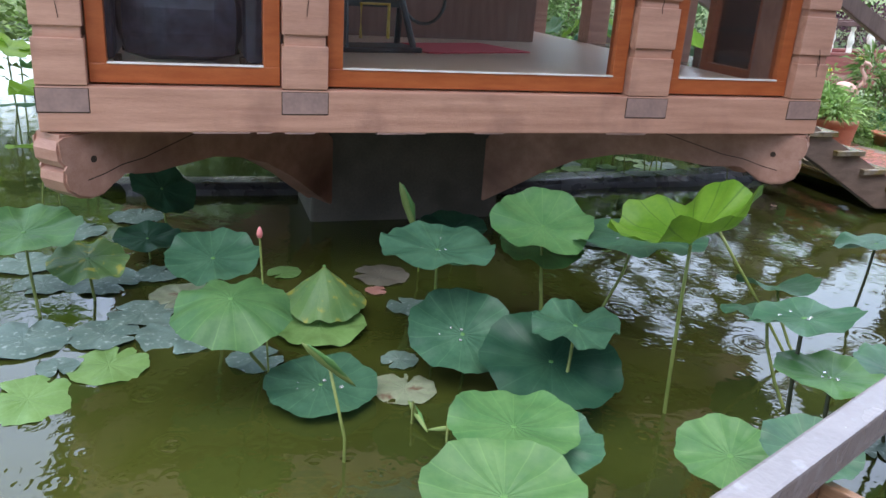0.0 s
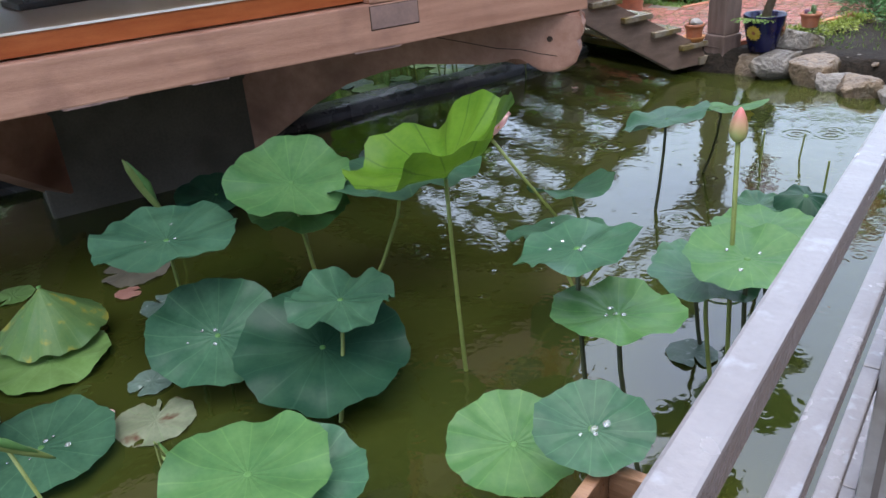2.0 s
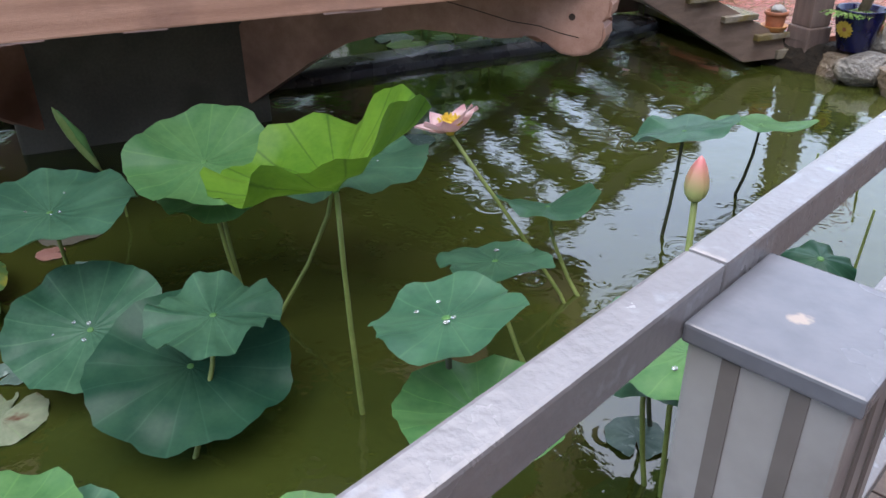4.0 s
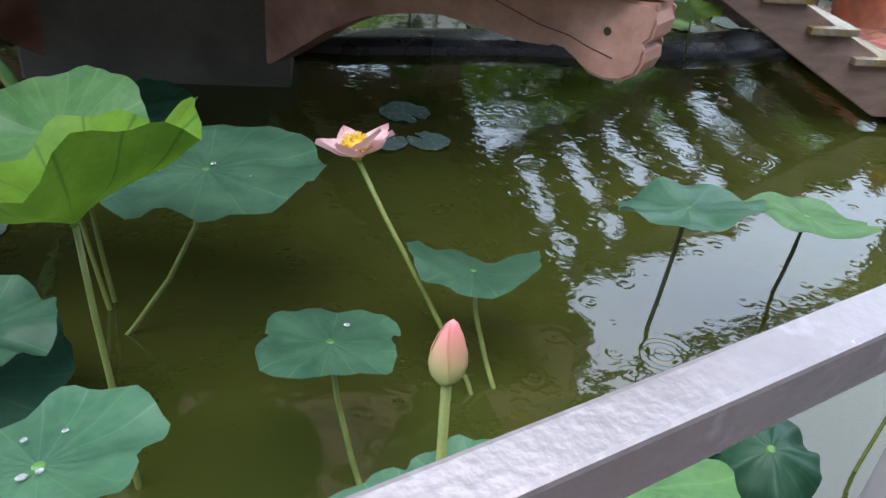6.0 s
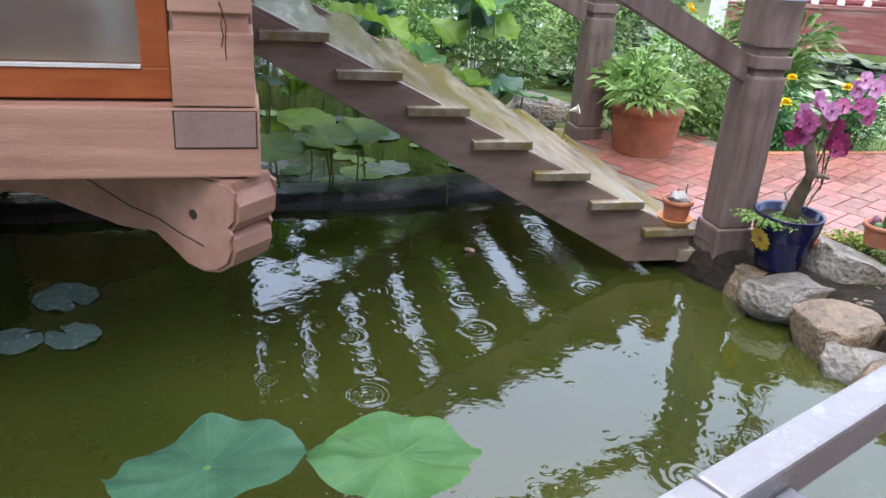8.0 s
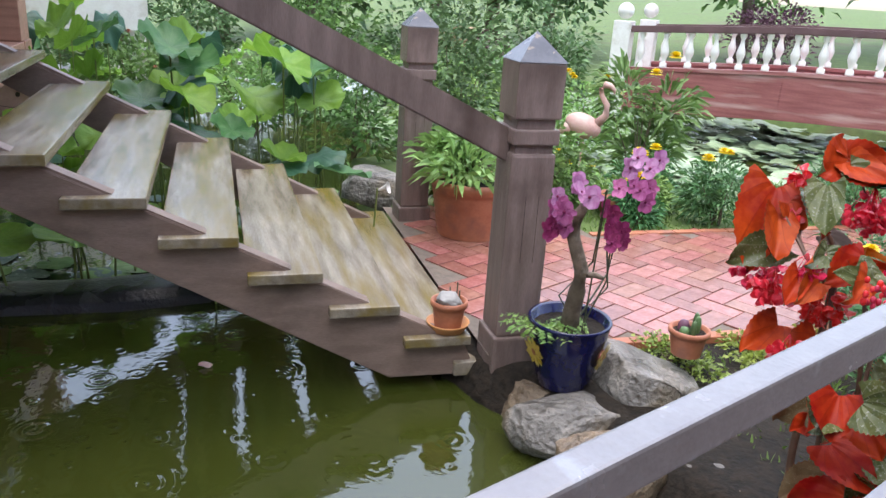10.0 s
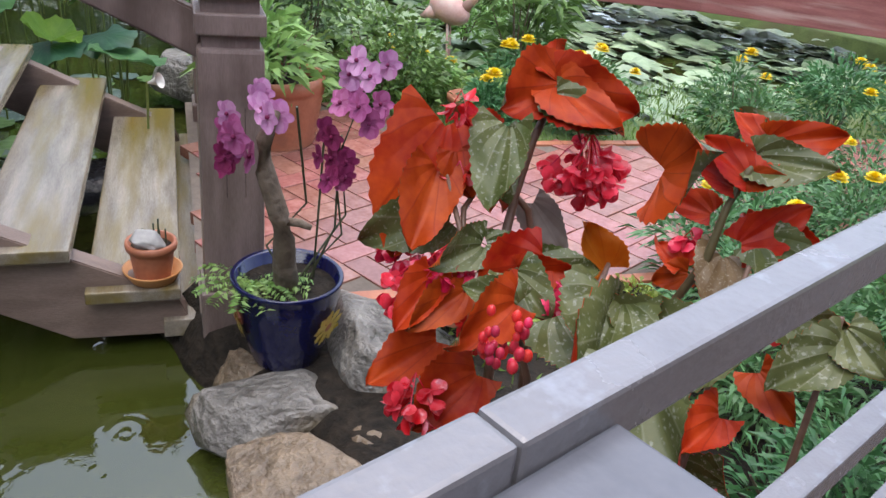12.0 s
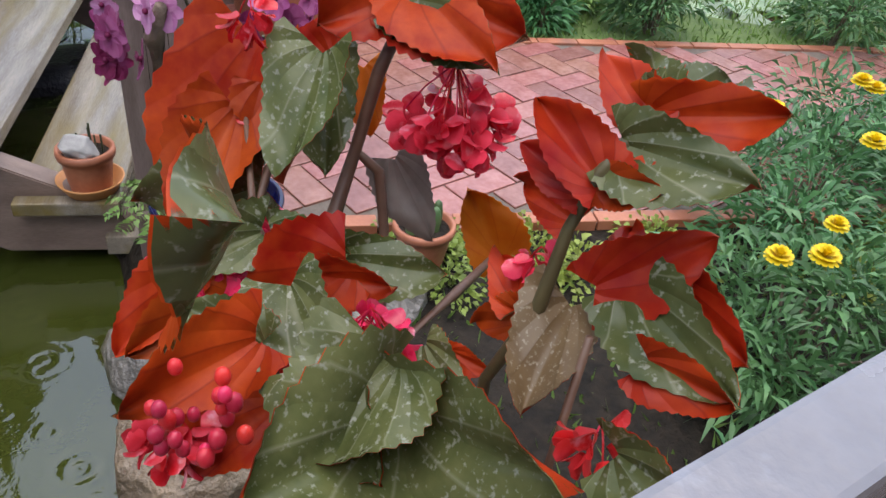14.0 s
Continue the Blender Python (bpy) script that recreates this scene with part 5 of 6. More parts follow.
wires = (((0.02, 0.05, 0), (0.06, 0.12, 0.2), (0.05, 0.13, 0.42), (0.14, 0.15, 0.66)), ((-0.03, 0.06, 0), (0.04, 0.16, 0.16), (0.02, 0.14, 0.36), (0.10, 0.10, 0.5)), ((0.05, 0.0, 0), (-0.02, -0.06, 0.15), (0.06, 0.02, 0.3), (0.16, -0.08, 0.62)), ((0.0, 0.09, 0), (0.02, 0.10, 0.5)), ((0.0, 0.02, 0.0), (0.0, 0.2, 0.2), (0.08, 0.12, 0.4)))
for w in wires:
    part("stem", tube(w, 0.0035, 6), M_STEM_D, oc)


def orchid_bloom(c, r, mat, az, el, parent):
    fm = pose(*c) @ pose(0, 0, 0, 0, 0, az) @ pose(0, 0, 0, 0, 90 - el, 0)
    ctr = bmesh.new()
    bmesh.ops.create_icosphere(ctr, subdivisions=2, radius=r * 0.14, matrix=fm @ pose(0, 0, 0.1 * r))
    bloom = part("bloom", ctr, M_ORCHID_D, parent, smooth=True)
    for k, (ang, ln, wd) in enumerate(((90, 0.95, 0.62), (210, 0.9, 0.58), (330, 0.9, 0.58), (20, 0.95, 1.0), (160, 0.95, 1.0), (270, 0.5, 0.45))):
        bm = bmesh.new()
        uv = bm.loops.layers.uv.new("UVMap")
        d = Vector((math.cos(radians(ang)), math.sin(radians(ang)), 0))
        s = Vector((-d.y, d.x, 0))
        rows = []
        for i in range(6):
            q = i / 5
            w = wd * r * math.sin(math.pi * min(1, 0.08 + 0.86 * q)) ** 0.55
            rows.append([bm.verts.new(d * ln * r * q + s * w * 0.5 * t + Vector((0, 0, 0.12 * r * q * q * (1 if k > 2 else 0.4) + 0.05 * r * t * t + (0.15 * r if k == 5 else 0)))) for t in (-1, -0.4, 0.4, 1)])
        for a, b in zip(rows, rows[1:]):
            for j in range(3):
                f = bm.faces.new((a[j], b[j], b[j + 1], a[j + 1]))
                for lp in f.loops:
                    lp[uv].uv = (0.06 * j + 0.13, 0.5)
        bmesh.ops.transform(bm, matrix=fm, verts=bm.verts)
        part("petal", bm, mat, bloom, smooth=True)
    return bloom


for c, n, spread, mat in (((0.10, -0.16, 0.60), 7, 0.055, M_ORCHID_L), ((0.07, -0.17, 0.51), 6, 0.05, M_ORCHID), ((0.03, -0.21, 0.46), 4, 0.035, M_ORCHID_D), ((0.15, 0.15, 0.68), 4, 0.05, M_ORCHID_L), ((0.12, 0.15, 0.56), 6, 0.06, M_ORCHID), ((0.08, 0.14, 0.44), 6, 0.06, M_ORCHID_D), ((0.10, 0.06, 0.42), 5, 0.05, M_ORCHID_D)):
    for k in range(n):
        orchid_bloom((c[0] + rnd(-spread, spread), c[1] + rnd(-spread, spread), c[2] + rnd(-spread, spread)), rnd(0.036, 0.048), mat, rnd(-110, 10), rnd(-10, 40), oc)
fern = thing("fern", "small bright fern in the blue pot", "fern", pose(-1.665, 7.66, 0.415))
for k in range(9):
    a = radians(-150 + k * 27)
    sp_ = []
    for i in range(22):
        q = i / 21
        p = Vector((math.cos(a) * 0.17 * q, math.sin(a) * 0.17 * q, 0.09 * q - 0.09 * q * q * 0.9))
        s = Vector((-math.sin(a), math.cos(a), 0.1))
        sp_ += [(p, s + Vector((math.cos(a), math.sin(a), 0)) * 0.3), (p, -s + Vector((math.cos(a), math.sin(a), 0)) * 0.3)]
    fr = new("frond", leaves_mesh("frond", M_BUSH_L, sp_, 0.030, 0.011, 0.15, seed=k))
    fr.parent = fern

# small cactus pot on the pale rock
rp = pot("terracotta_pot", -1.36, 8.22, 0.275, 0.085, 0.115, M_TERRA, "small terracotta pot with little cacti on a rock")
for k, (dx, dy, rr, hh) in enumerate(((-0.03, 0.0, 0.022, 0.05), (0.02, 0.02, 0.014, 0.08), (0.03, -0.02, 0.012, 0.07), (0.0, 0.04, 0.013, 0.085), (0.0, -0.035, 0.02, 0.035))):
    cx = mesh_object("cactus", lathe([(rr, 0), (rr * 1.1, hh * 0.5), (rr * 0.8, hh * 0.85), (0, hh)], 12), M_BUSH_D if k else M_PURPLE, True)
    cx.matrix_world = pose(-1.36 + dx, 8.22 + dy, 0.37)
    tagged(cx, "little dark cactus in the terracotta pot", "cactus")

# big ribbed pot with leafy plant
bigp = pot("large_terracotta_pot", -3.25, 8.66, 0.205, 0.25, 0.35, M_TERRA, "large ribbed terracotta pot beside the stairs", ribs=7, taper=0.80)
shrub(-3.25, 8.66, 0.50, (0.36, 0.36, 0.18), 760, 0.13, M_BUSH_L, "lush light green leafy plant in the large pot", "potted_plant", seed=4, category="plant", narrow=0.26)

# ---- begonia ----
M_BEG_TOP = leaf_material("begonia_leaf_top", (0.06, 0.075, 0.022), (0.14, 0.145, 0.055), rough=0.24, trans=0.15, veins=15, vein=(0.24, 0.24, 0.15), spots=170, spot_col=(0.235, 0.24, 0.17), wave=0.5, vein_mix=0.55)
M_BEG_UNDER = leaf_material("begonia_leaf_underside", (0.38, 0.018, 0.005), (0.66, 0.085, 0.010), rough=0.45, trans=0.42, veins=15, vein=(0.26, 0.012, 0.006), wave=0.35, vein_mix=0.5)
M_BEG_ORANGE = leaf_material("begonia_leaf_orange", (0.55, 0.11, 0.006), (0.66, 0.20, 0.012), rough=0.45, trans=0.45, veins=15, vein=(0.40, 0.06, 0.006), wave=0.3)
M_BEG_BROWN = leaf_material("begonia_leaf_brown", (0.15, 0.09, 0.045), (0.22, 0.14, 0.07), rough=0.3, trans=0.2, veins=15, wave=0.4, vein=(0.10, 0.06, 0.025), spots=300, spot_col=(0.30, 0.24, 0.16))
M_BEG_DRY = leaf_material("dry_begonia_leaf", (0.17, 0.13, 0.11), (0.26, 0.21, 0.18), trans=0.1, vein=(0.14, 0.1, 0.08))
M_BEG_STEM = material("begonia_stem", (0.09, 0.045, 0.03), (0.16, 0.085, 0.05), 14, 0.5, 0.4)
M_BEG_STEM_G = material("begonia_green_stem", (0.06, 0.05, 0.022), (0.11, 0.085, 0.035), 14, 0.5, 0.4)
M_BEG_FLOWER = material("begonia_petals", (0.60, 0.012, 0.03), (0.80, 0.06, 0.11), 40, 0.28, 0.1, island=0.25, trans=0.35, c3=(0.86, 0.36, 0.44), c3_scale=38, c3_low=0.60, c3_high=0.72)
beg = thing("begonia", "tall angel-wing begonia with red-backed leaves and pink blossom", "begonia", Matrix.LocRotScale((0.002, -0.516, -0.153), None, (1.0816, 1.0816, 1.0816)))


def blade(a, b, w, kind, az):
    """One wing-shaped leaf from its stalk end a to its tip b; kind says which face is turned to the walkway."""
    a = Vector(a)
    b = a.lerp(Vector(b), 0.90)
    L = (b - a).length
    d = (b - a).normalized()
    face = Vector((math.cos(radians(az)), math.sin(radians(az)), 0.55)).normalized()
    s = d.cross(face)
    s = s.normalized() if s.length > 0.1 else d.cross(Vector((0, 0, 1))).normalized()
    nrm = s.cross(d)
    bm = bmesh.new()
    uv = bm.loops.layers.uv.new("UVMap")
    w = max(w, 0.58 * L)
    n, m = 22, 5
    bow, twist = rnd(0.04, 0.16), rnd(-0.25, 0.25)
    ph, fold = rnd(0, 6.28), rnd(0.12, 0.30)
    sheets = []
    for layer in (0, 1):
        g = []
        for i in range(n + 1):
            q = i / n
            half = w * 0.5 * (math.sin(math.pi * min(1.0, 0.20 + 0.80 * q)) ** 0.62) * (1.25 - 0.45 * q)
            row = []
            for j in range(-m, m + 1):
                t = j / m
                lop = 1.18 if t > 0 else 0.86
                x = L * q - 0.16 * L * abs(t) * (1 - q) ** 2
                jag = 1 + (0.05 * math.sin(9 * q + ph + 2 * t) + (0.055 if i % 2 else -0.02)) * (abs(t) > 0.9)
                h = -bow * L * q * q + fold * w * abs(t) + 0.07 * w * math.sin(8 * q + 3 * t + ph) * abs(t) + twist * w * t * q
                row.append(bm.verts.new(a + d * x + s * half * t * lop * jag + nrm * (h - 0.0012 * layer)))
            g.append(row)
        sheets.append(g)
        for i in range(n):
            for j in range(2 * m):
                f = bm.faces.new((g[i][j], g[i + 1][j], g[i + 1][j + 1], g[i][j + 1]))
                f.material_index = layer
                f.smooth = True
                for lp, (ii, jj) in zip(f.loops, ((i, j), (i + 1, j), (i + 1, j + 1), (i, j + 1))):
                    lp[uv].uv = (0.5 + math.atan2((jj - m) / m * w * 0.5 * math.sin(math.pi * (0.16 + 0.84 * ii / n)) ** 0.7, L * ii / n + 0.06 * L) / 6.28, ii / n)
    me = bpy.data.meshes.new("leaf")
    bm.to_mesh(me)
    bm.free()
    front = {"R": M_BEG_UNDER, "O": M_BEG_ORANGE, "G": M_BEG_TOP, "B": M_BEG_BROWN, "D": M_BEG_DRY}[kind]
    rear = {"R": M_BEG_TOP, "O": M_BEG_ORANGE, "G": M_BEG_UNDER, "B": M_BEG_UNDER, "D": M_BEG_DRY}[kind]
    me.materials.append(front)
    me.materials.append(rear)
    o = new("leaf", me)
    o.parent = beg
    return o


blade((-0.677, 7.405, 1.200), (-0.605, 7.300, 1.105), 0.069, 'R', -23)
blade((-0.675, 7.441, 1.227), (-0.617, 7.434, 1.165), 0.060, 'R', -25)
blade((-0.654, 7.501, 1.249), (-0.570, 7.456, 1.151), 0.070, 'G', -30)
blade((-0.671, 7.511, 1.243), (-0.728, 7.481, 1.253), 0.056, 'R', -30)
blade((-0.674, 7.557, 1.228), (-0.620, 7.539, 1.160), 0.050, 'O', -32)
blade((-0.598, 7.564, 1.324), (-0.501, 7.621, 1.280), 0.045, 'G', -36)
blade((-0.615, 7.582, 1.333), (-0.636, 7.468, 1.300), 0.100, 'R', -46)
blade((-0.616, 7.582, 1.336), (-0.483, 7.647, 1.313), 0.101, 'R', -45)
blade((-0.615, 7.585, 1.340), (-0.680, 7.662, 1.372), 0.098, 'R', -46)
blade((-0.606, 7.578, 1.337), (-0.468, 7.586, 1.298), 0.045, 'R', -46)
blade((-0.234, 7.484, 1.339), (-0.299, 7.469, 1.379), 0.025, 'R', -53)
blade((-0.233, 7.486, 1.340), (-0.182, 7.490, 1.356), 0.023, 'R', -53)
blade((-0.234, 7.499, 1.363), (-0.140, 7.522, 1.374), 0.048, 'G', -54)
blade((-0.234, 7.521, 1.378), (-0.159, 7.564, 1.405), 0.025, 'R', -55)
blade((-0.237, 7.516, 1.373), (-0.297, 7.525, 1.402), 0.022, 'R', -55)
blade((-0.240, 7.529, 1.375), (-0.307, 7.565, 1.387), 0.032, 'G', -55)
blade((-0.240, 7.530, 1.379), (-0.244, 7.632, 1.385), 0.022, 'G', -55)
blade((-0.245, 7.480, 1.325), (-0.299, 7.462, 1.345), 0.027, 'R', -52)
blade((-0.221, 7.491, 1.260), (-0.167, 7.543, 1.324), 0.035, 'R', -55)
blade((-0.233, 7.522, 1.271), (-0.257, 7.561, 1.270), 0.023, 'R', -56)
blade((-0.508, 7.656, 1.043), (-0.557, 7.628, 1.125), 0.065, 'O', -45)
blade((-0.289, 7.531, 1.260), (-0.363, 7.528, 1.262), 0.030, 'R', -51)
blade((-0.235, 7.487, 1.232), (-0.191, 7.410, 1.192), 0.055, 'B', -53)
blade((-0.202, 7.509, 1.265), (-0.088, 7.489, 1.256), 0.055, 'G', -58)
blade((-0.191, 7.534, 1.270), (-0.107, 7.523, 1.257), 0.025, 'R', -60)
blade((-0.155, 7.480, 1.249), (-0.087, 7.491, 1.259), 0.020, 'R', -61)
blade((-0.290, 7.368, 1.120), (-0.232, 7.217, 1.157), 0.116, 'G', -38)
blade((-0.286, 7.383, 1.126), (-0.113, 7.401, 1.198), 0.115, 'G', -40)
blade((-0.403, 7.314, 1.131), (-0.467, 7.263, 1.148), 0.048, 'G', -26)
blade((-0.406, 7.312, 1.133), (-0.381, 7.180, 1.123), 0.034, 'R', -25)
blade((-0.455, 7.366, 1.137), (-0.360, 7.348, 1.109), 0.067, 'G', -28)
blade((-0.531, 7.369, 1.146), (-0.519, 7.259, 1.144), 0.041, 'G', -25)
blade((-0.528, 7.379, 1.148), (-0.461, 7.436, 1.141), 0.050, 'G', -26)
blade((-0.501, 7.432, 1.117), (-0.410, 7.519, 1.122), 0.049, 'G', -31)
blade((-0.474, 7.394, 1.127), (-0.407, 7.460, 1.134), 0.025, 'R', -30)
blade((-0.272, 7.482, 1.192), (-0.310, 7.458, 1.170), 0.036, 'R', -50)
blade((-0.281, 7.480, 1.198), (-0.343, 7.504, 1.211), 0.024, 'R', -49)
blade((-0.367, 7.459, 1.097), (-0.294, 7.451, 1.093), 0.045, 'G', -41)
blade((-0.344, 7.472, 1.102), (-0.303, 7.490, 1.099), 0.017, 'R', -43)
blade((-0.613, 7.568, 1.138), (-0.522, 7.574, 1.067), 0.040, 'D', -35)
blade((-0.048, 7.394, 1.237), (-0.082, 7.318, 1.195), 0.055, 'G', -72)
blade((-0.135, 7.376, 1.103), (-0.131, 7.294, 1.090), 0.050, 'R', -64)
blade((-0.105, 7.366, 1.188), (-0.041, 7.341, 1.165), 0.041, 'R', -66)
blade((-0.053, 7.406, 1.258), (0.006, 7.381, 1.239), 0.045, 'G', -72)
blade((-0.118, 7.423, 1.231), (-0.043, 7.412, 1.263), 0.042, 'G', -67)
blade((-0.511, 7.325, 1.093), (-0.513, 7.217, 1.058), 0.048, 'R', -38)
blade((-0.358, 7.350, 1.129), (-0.228, 7.325, 1.126), 0.089, 'G', -47)
blade((-0.544, 7.296, 1.107), (-0.523, 7.211, 1.049), 0.055, 'R', -35)
blade((-0.601, 7.469, 1.286), (-0.544, 7.390, 1.174), 0.08, 'G', -57)
blade((-0.651, 7.418, 1.123), (-0.742, 7.291, 1.077), 0.070, 'G', -55)
blade((-0.720, 7.451, 1.254), (-0.685, 7.320, 1.044), 0.106, 'R', -53)
blade((-0.145, 7.191, 1.245), (-0.047, 7.131, 1.195), 0.075, 'G', -69)
blade((-0.164, 7.187, 1.110), (-0.133, 7.085, 1.047), 0.096, 'G', -68)
blade((-0.608, 7.379, 0.934), (-0.628, 7.242, 0.880), 0.070, 'R', -55)
blade((-0.193, 7.230, 1.410), (-0.128, 7.200, 1.456), 0.075, 'R', -68)
blade((-0.502, 7.369, 0.937), (-0.509, 7.240, 0.876), 0.090, 'R', -58)
blade((-0.294, 7.377, 1.171), (-0.266, 7.296, 1.122), 0.110, 'G', -66)
blade((-0.459, 7.424, 1.136), (-0.506, 7.329, 1.092), 0.087, 'R', -61)
blade((-0.376, 7.166, 0.876), (-0.359, 7.059, 0.855), 0.105, 'G', -53)
blade((-0.303, 7.176, 0.925), (-0.194, 7.174, 0.946), 0.100, 'G', -56)
blade((-0.387, 7.123, 0.844), (-0.395, 7.072, 0.842), 0.044, 'R', -51)
blade((-0.214, 7.251, 1.053), (-0.189, 7.139, 0.996), 0.087, 'G', -63)


def beg_stem(pts, r0, r1, mat=None):
    n = len(pts)
    part("stem", tube(pts, [r0 + (r1 - r0) * i / (n - 1) + (0.0012 if i % 2 else 0) for i in range(n)], 8), mat or M_BEG_STEM, beg, smooth=True)


beg_stem([(-0.50, 7.46, 0.10), (-0.52, 7.42, 0.6), (-0.51, 7.405, 1.061), (-0.579, 7.47, 1.10), (-0.603, 7.51, 1.168), (-0.612, 7.54, 1.25), (-0.614, 7.582, 1.333)], 0.0095, 0.0055)
beg_stem([(-0.45, 7.50, 0.10), (-0.5, 7.5, 0.7), (-0.56, 7.526, 1.086), (-0.594, 7.536, 1.14), (-0.603, 7.51, 1.168)], 0.006, 0.005)
beg_stem([(-0.30, 7.46, 0.10), (-0.29, 7.46, 0.7), (-0.275, 7.453, 1.139), (-0.244, 7.463, 1.231), (-0.244, 7.476, 1.299), (-0.234, 7.484, 1.345), (-0.236, 7.515, 1.378)], 0.0058, 0.004, M_BEG_STEM_G)
beg_stem([(-0.40, 7.42, 0.10), (-0.4, 7.44, 0.7), (-0.406, 7.459, 1.071), (-0.434, 7.539, 1.079), (-0.491, 7.639, 1.061)], 0.0055, 0.004)
beg_stem([(-0.578, 7.381, 1.127), (-0.621, 7.416, 1.157), (-0.638, 7.459, 1.176), (-0.655, 7.50, 1.24)], 0.004, 0.003)
beg_stem([(-0.51, 7.405, 1.05), (-0.578, 7.381, 1.127), (-0.66, 7.41, 1.20)], 0.004, 0.003)
beg_stem([(-0.603, 7.562, 1.303), (-0.574, 7.591, 1.288), (-0.554, 7.592, 1.252), (-0.545, 7.588, 1.225)], 0.0025, 0.0016)
beg_stem([(-0.29, 7.40, 0.9), (-0.30, 7.38, 1.10), (-0.29, 7.37, 1.13)], 0.005, 0.004)
beg_stem([(-0.35, 7.42, 0.4), (-0.40, 7.36, 1.0), (-0.41, 7.31, 1.135)], 0.006, 0.003)
beg_stem([(-0.2, 7.45, 0.1), (-0.18, 7.42, 0.8), (-0.19, 7.46, 1.25)], 0.006, 0.003)
beg_stem([(-0.06, 7.45, 0.1), (-0.05, 7.42, 0.8), (-0.06, 7.40, 1.27)], 0.006, 0.003)


def blossom(c, r, n, size, drop=0.3):
    """A hanging cluster of waxy cupped petals in pairs on fine stalks."""
    bm = bmesh.new()
    top = Vector(c) + Vector((0, 0, r * 1.1))
    rng = np.random.default_rng(int(abs(c[0]) * 1000))
    n = max(8, int(n * 0.55))
    size *= 1.35
    for k in range(n):
        v = rng.normal(size=3)
        v = v / np.linalg.norm(v) * rng.uniform(0.45, 1.0)
        p = Vector(c) + Vector((v[0] * r, v[1] * r, v[2] * r * 0.75 - drop * r * 0.3))
        d = Vector((v[0], v[1], v[2] * 0.6 - 0.45)).normalized()
        s = d.cross(Vector((rng.normal(), rng.normal(), rng.normal()))).normalized()
        for sg in (-1, 1):
            f = s.cross(d)
            rows = []
            for i in range(4):
                u = i / 3
                half = 0.62 * size * math.sin(math.pi * (0.15 + 0.72 * u)) ** 0.8
                base = p + d * size * u + s * sg * size * (0.16 + 0.45 * u * u)
                rows.append([bm.verts.new(base + f * half * w - s * sg * 0.18 * size * w * w) for w in (-1, -0.35, 0.35, 1)])
            for a, b in zip(rows, rows[1:]):
                for j in range(3):
                    bm.faces.new((a[j], b[j], b[j + 1], a[j + 1]))
        if k % 4 == 0:
            part("flower_stalk", tube([top, top.lerp(p, 0.6) + Vector((0, 0, 0.1 * r)), p], 0.0009, 4), M_BEG_FLOWER, beg)
    part("blossom", bm, M_BEG_FLOWER, beg, "hanging pink and red blossom cluster", smooth=True)


blossom((-0.538, 7.586, 1.222), 0.056, 120, 0.015)
blossom((-0.66, 7.434, 1.195), 0.022, 16, 0.014)
blossom((-0.37, 7.40, 1.122), 0.036, 60, 0.014)
blossom((-0.548, 7.324, 1.112), 0.038, 55, 0.013)
blossom((-0.295, 7.506, 1.225), 0.014, 14, 0.011)
blossom((-0.148, 7.441, 1.20), 0.018, 18, 0.011)
blossom((-0.70, 7.40, 1.05), 0.05, 60, 0.016)
blossom((-0.66, 7.42, 1.31), 0.02, 14, 0.014)
blossom((-0.52, 7.40, 1.02), 0.05, 60, 0.016)
blossom((-0.40, 7.42, 0.80), 0.045, 40, 0.015)
blossom((-0.62, 7.33, 1.04), 0.045, 60, 0.015)
blossom((-0.12, 7.20, 1.10), 0.035, 40, 0.014)
blossom((-0.52, 7.26, 0.93), 0.04, 44, 0.015)
blossom((-0.12, 7.40, 0.95), 0.04, 36, 0.015)
# round buds hanging under the folded red leaf
for k in range(22):
    v = Vector((rnd(-1, 1), rnd(-1, 1), rnd(-1, 1)))
    bm = bmesh.new()
    bmesh.ops.create_icosphere(bm, subdivisions=2, radius=1)
    o = part("flower_bud", bm, M_BEG_FLOWER, beg, smooth=True)
    o.matrix_basis = Matrix.LocRotScale(Vector((-0.355, 7.243, 1.135)) + Vector((v.x * 0.024, v.y * 0.032, v.z * 0.032)), None, Vector((0.0062, 0.0062, 0.0085)) * rnd(0.8, 1.2))
# lower leaves that fill the plant towards the soil
for k in range(48):
    x, y, z = rnd(-0.42, -0.03), rnd(7.16, 7.52), rnd(0.30, 0.95)
    a = rnd(0, 360)
    kind = random.choice("GGRRRB")
    L = rnd(0.09, 0.15)
    blade((x, y, z), (x + L * math.cos(radians(a)), y + L * math.sin(radians(a)) * 0.6, z - L * rnd(0.3, 0.8)), L * rnd(0.6, 0.8), kind, rnd(-75, -35))


# ---- brick path ----
path = thing("path", "wet red and pink brick path laid in herringbone", "path", Matrix(), kind="structure")
bed = bmesh.new()
bv = [bed.verts.new(PAV @ Vector(c)) for c in ((2.28, 1.03, 0.196), (9.6, 1.03, 0.196), (9.6, 2.60, 0.196), (3.5, 2.60, 0.196), (3.4, 3.3, 0.196), (2.28, 3.3, 0.196))]
bed.faces.new(bv)
part("joint_bed", bed, M_JOINT, path)
inv = PAV.inverted()
BL, BW = 0.232, 0.116
proto_b = box(0.003, BL - 0.003, 0.003, BW - 0.003, 0.150, 0.204, 0.004)
pm = bpy.data.meshes.new("brick")
proto_b.to_mesh(pm)
proto_b.free()
pm.materials.append(M_BRICK)
placed, rest = 0, []
spots = []
ca, sa = math.cos(radians(5)), math.sin(radians(5))
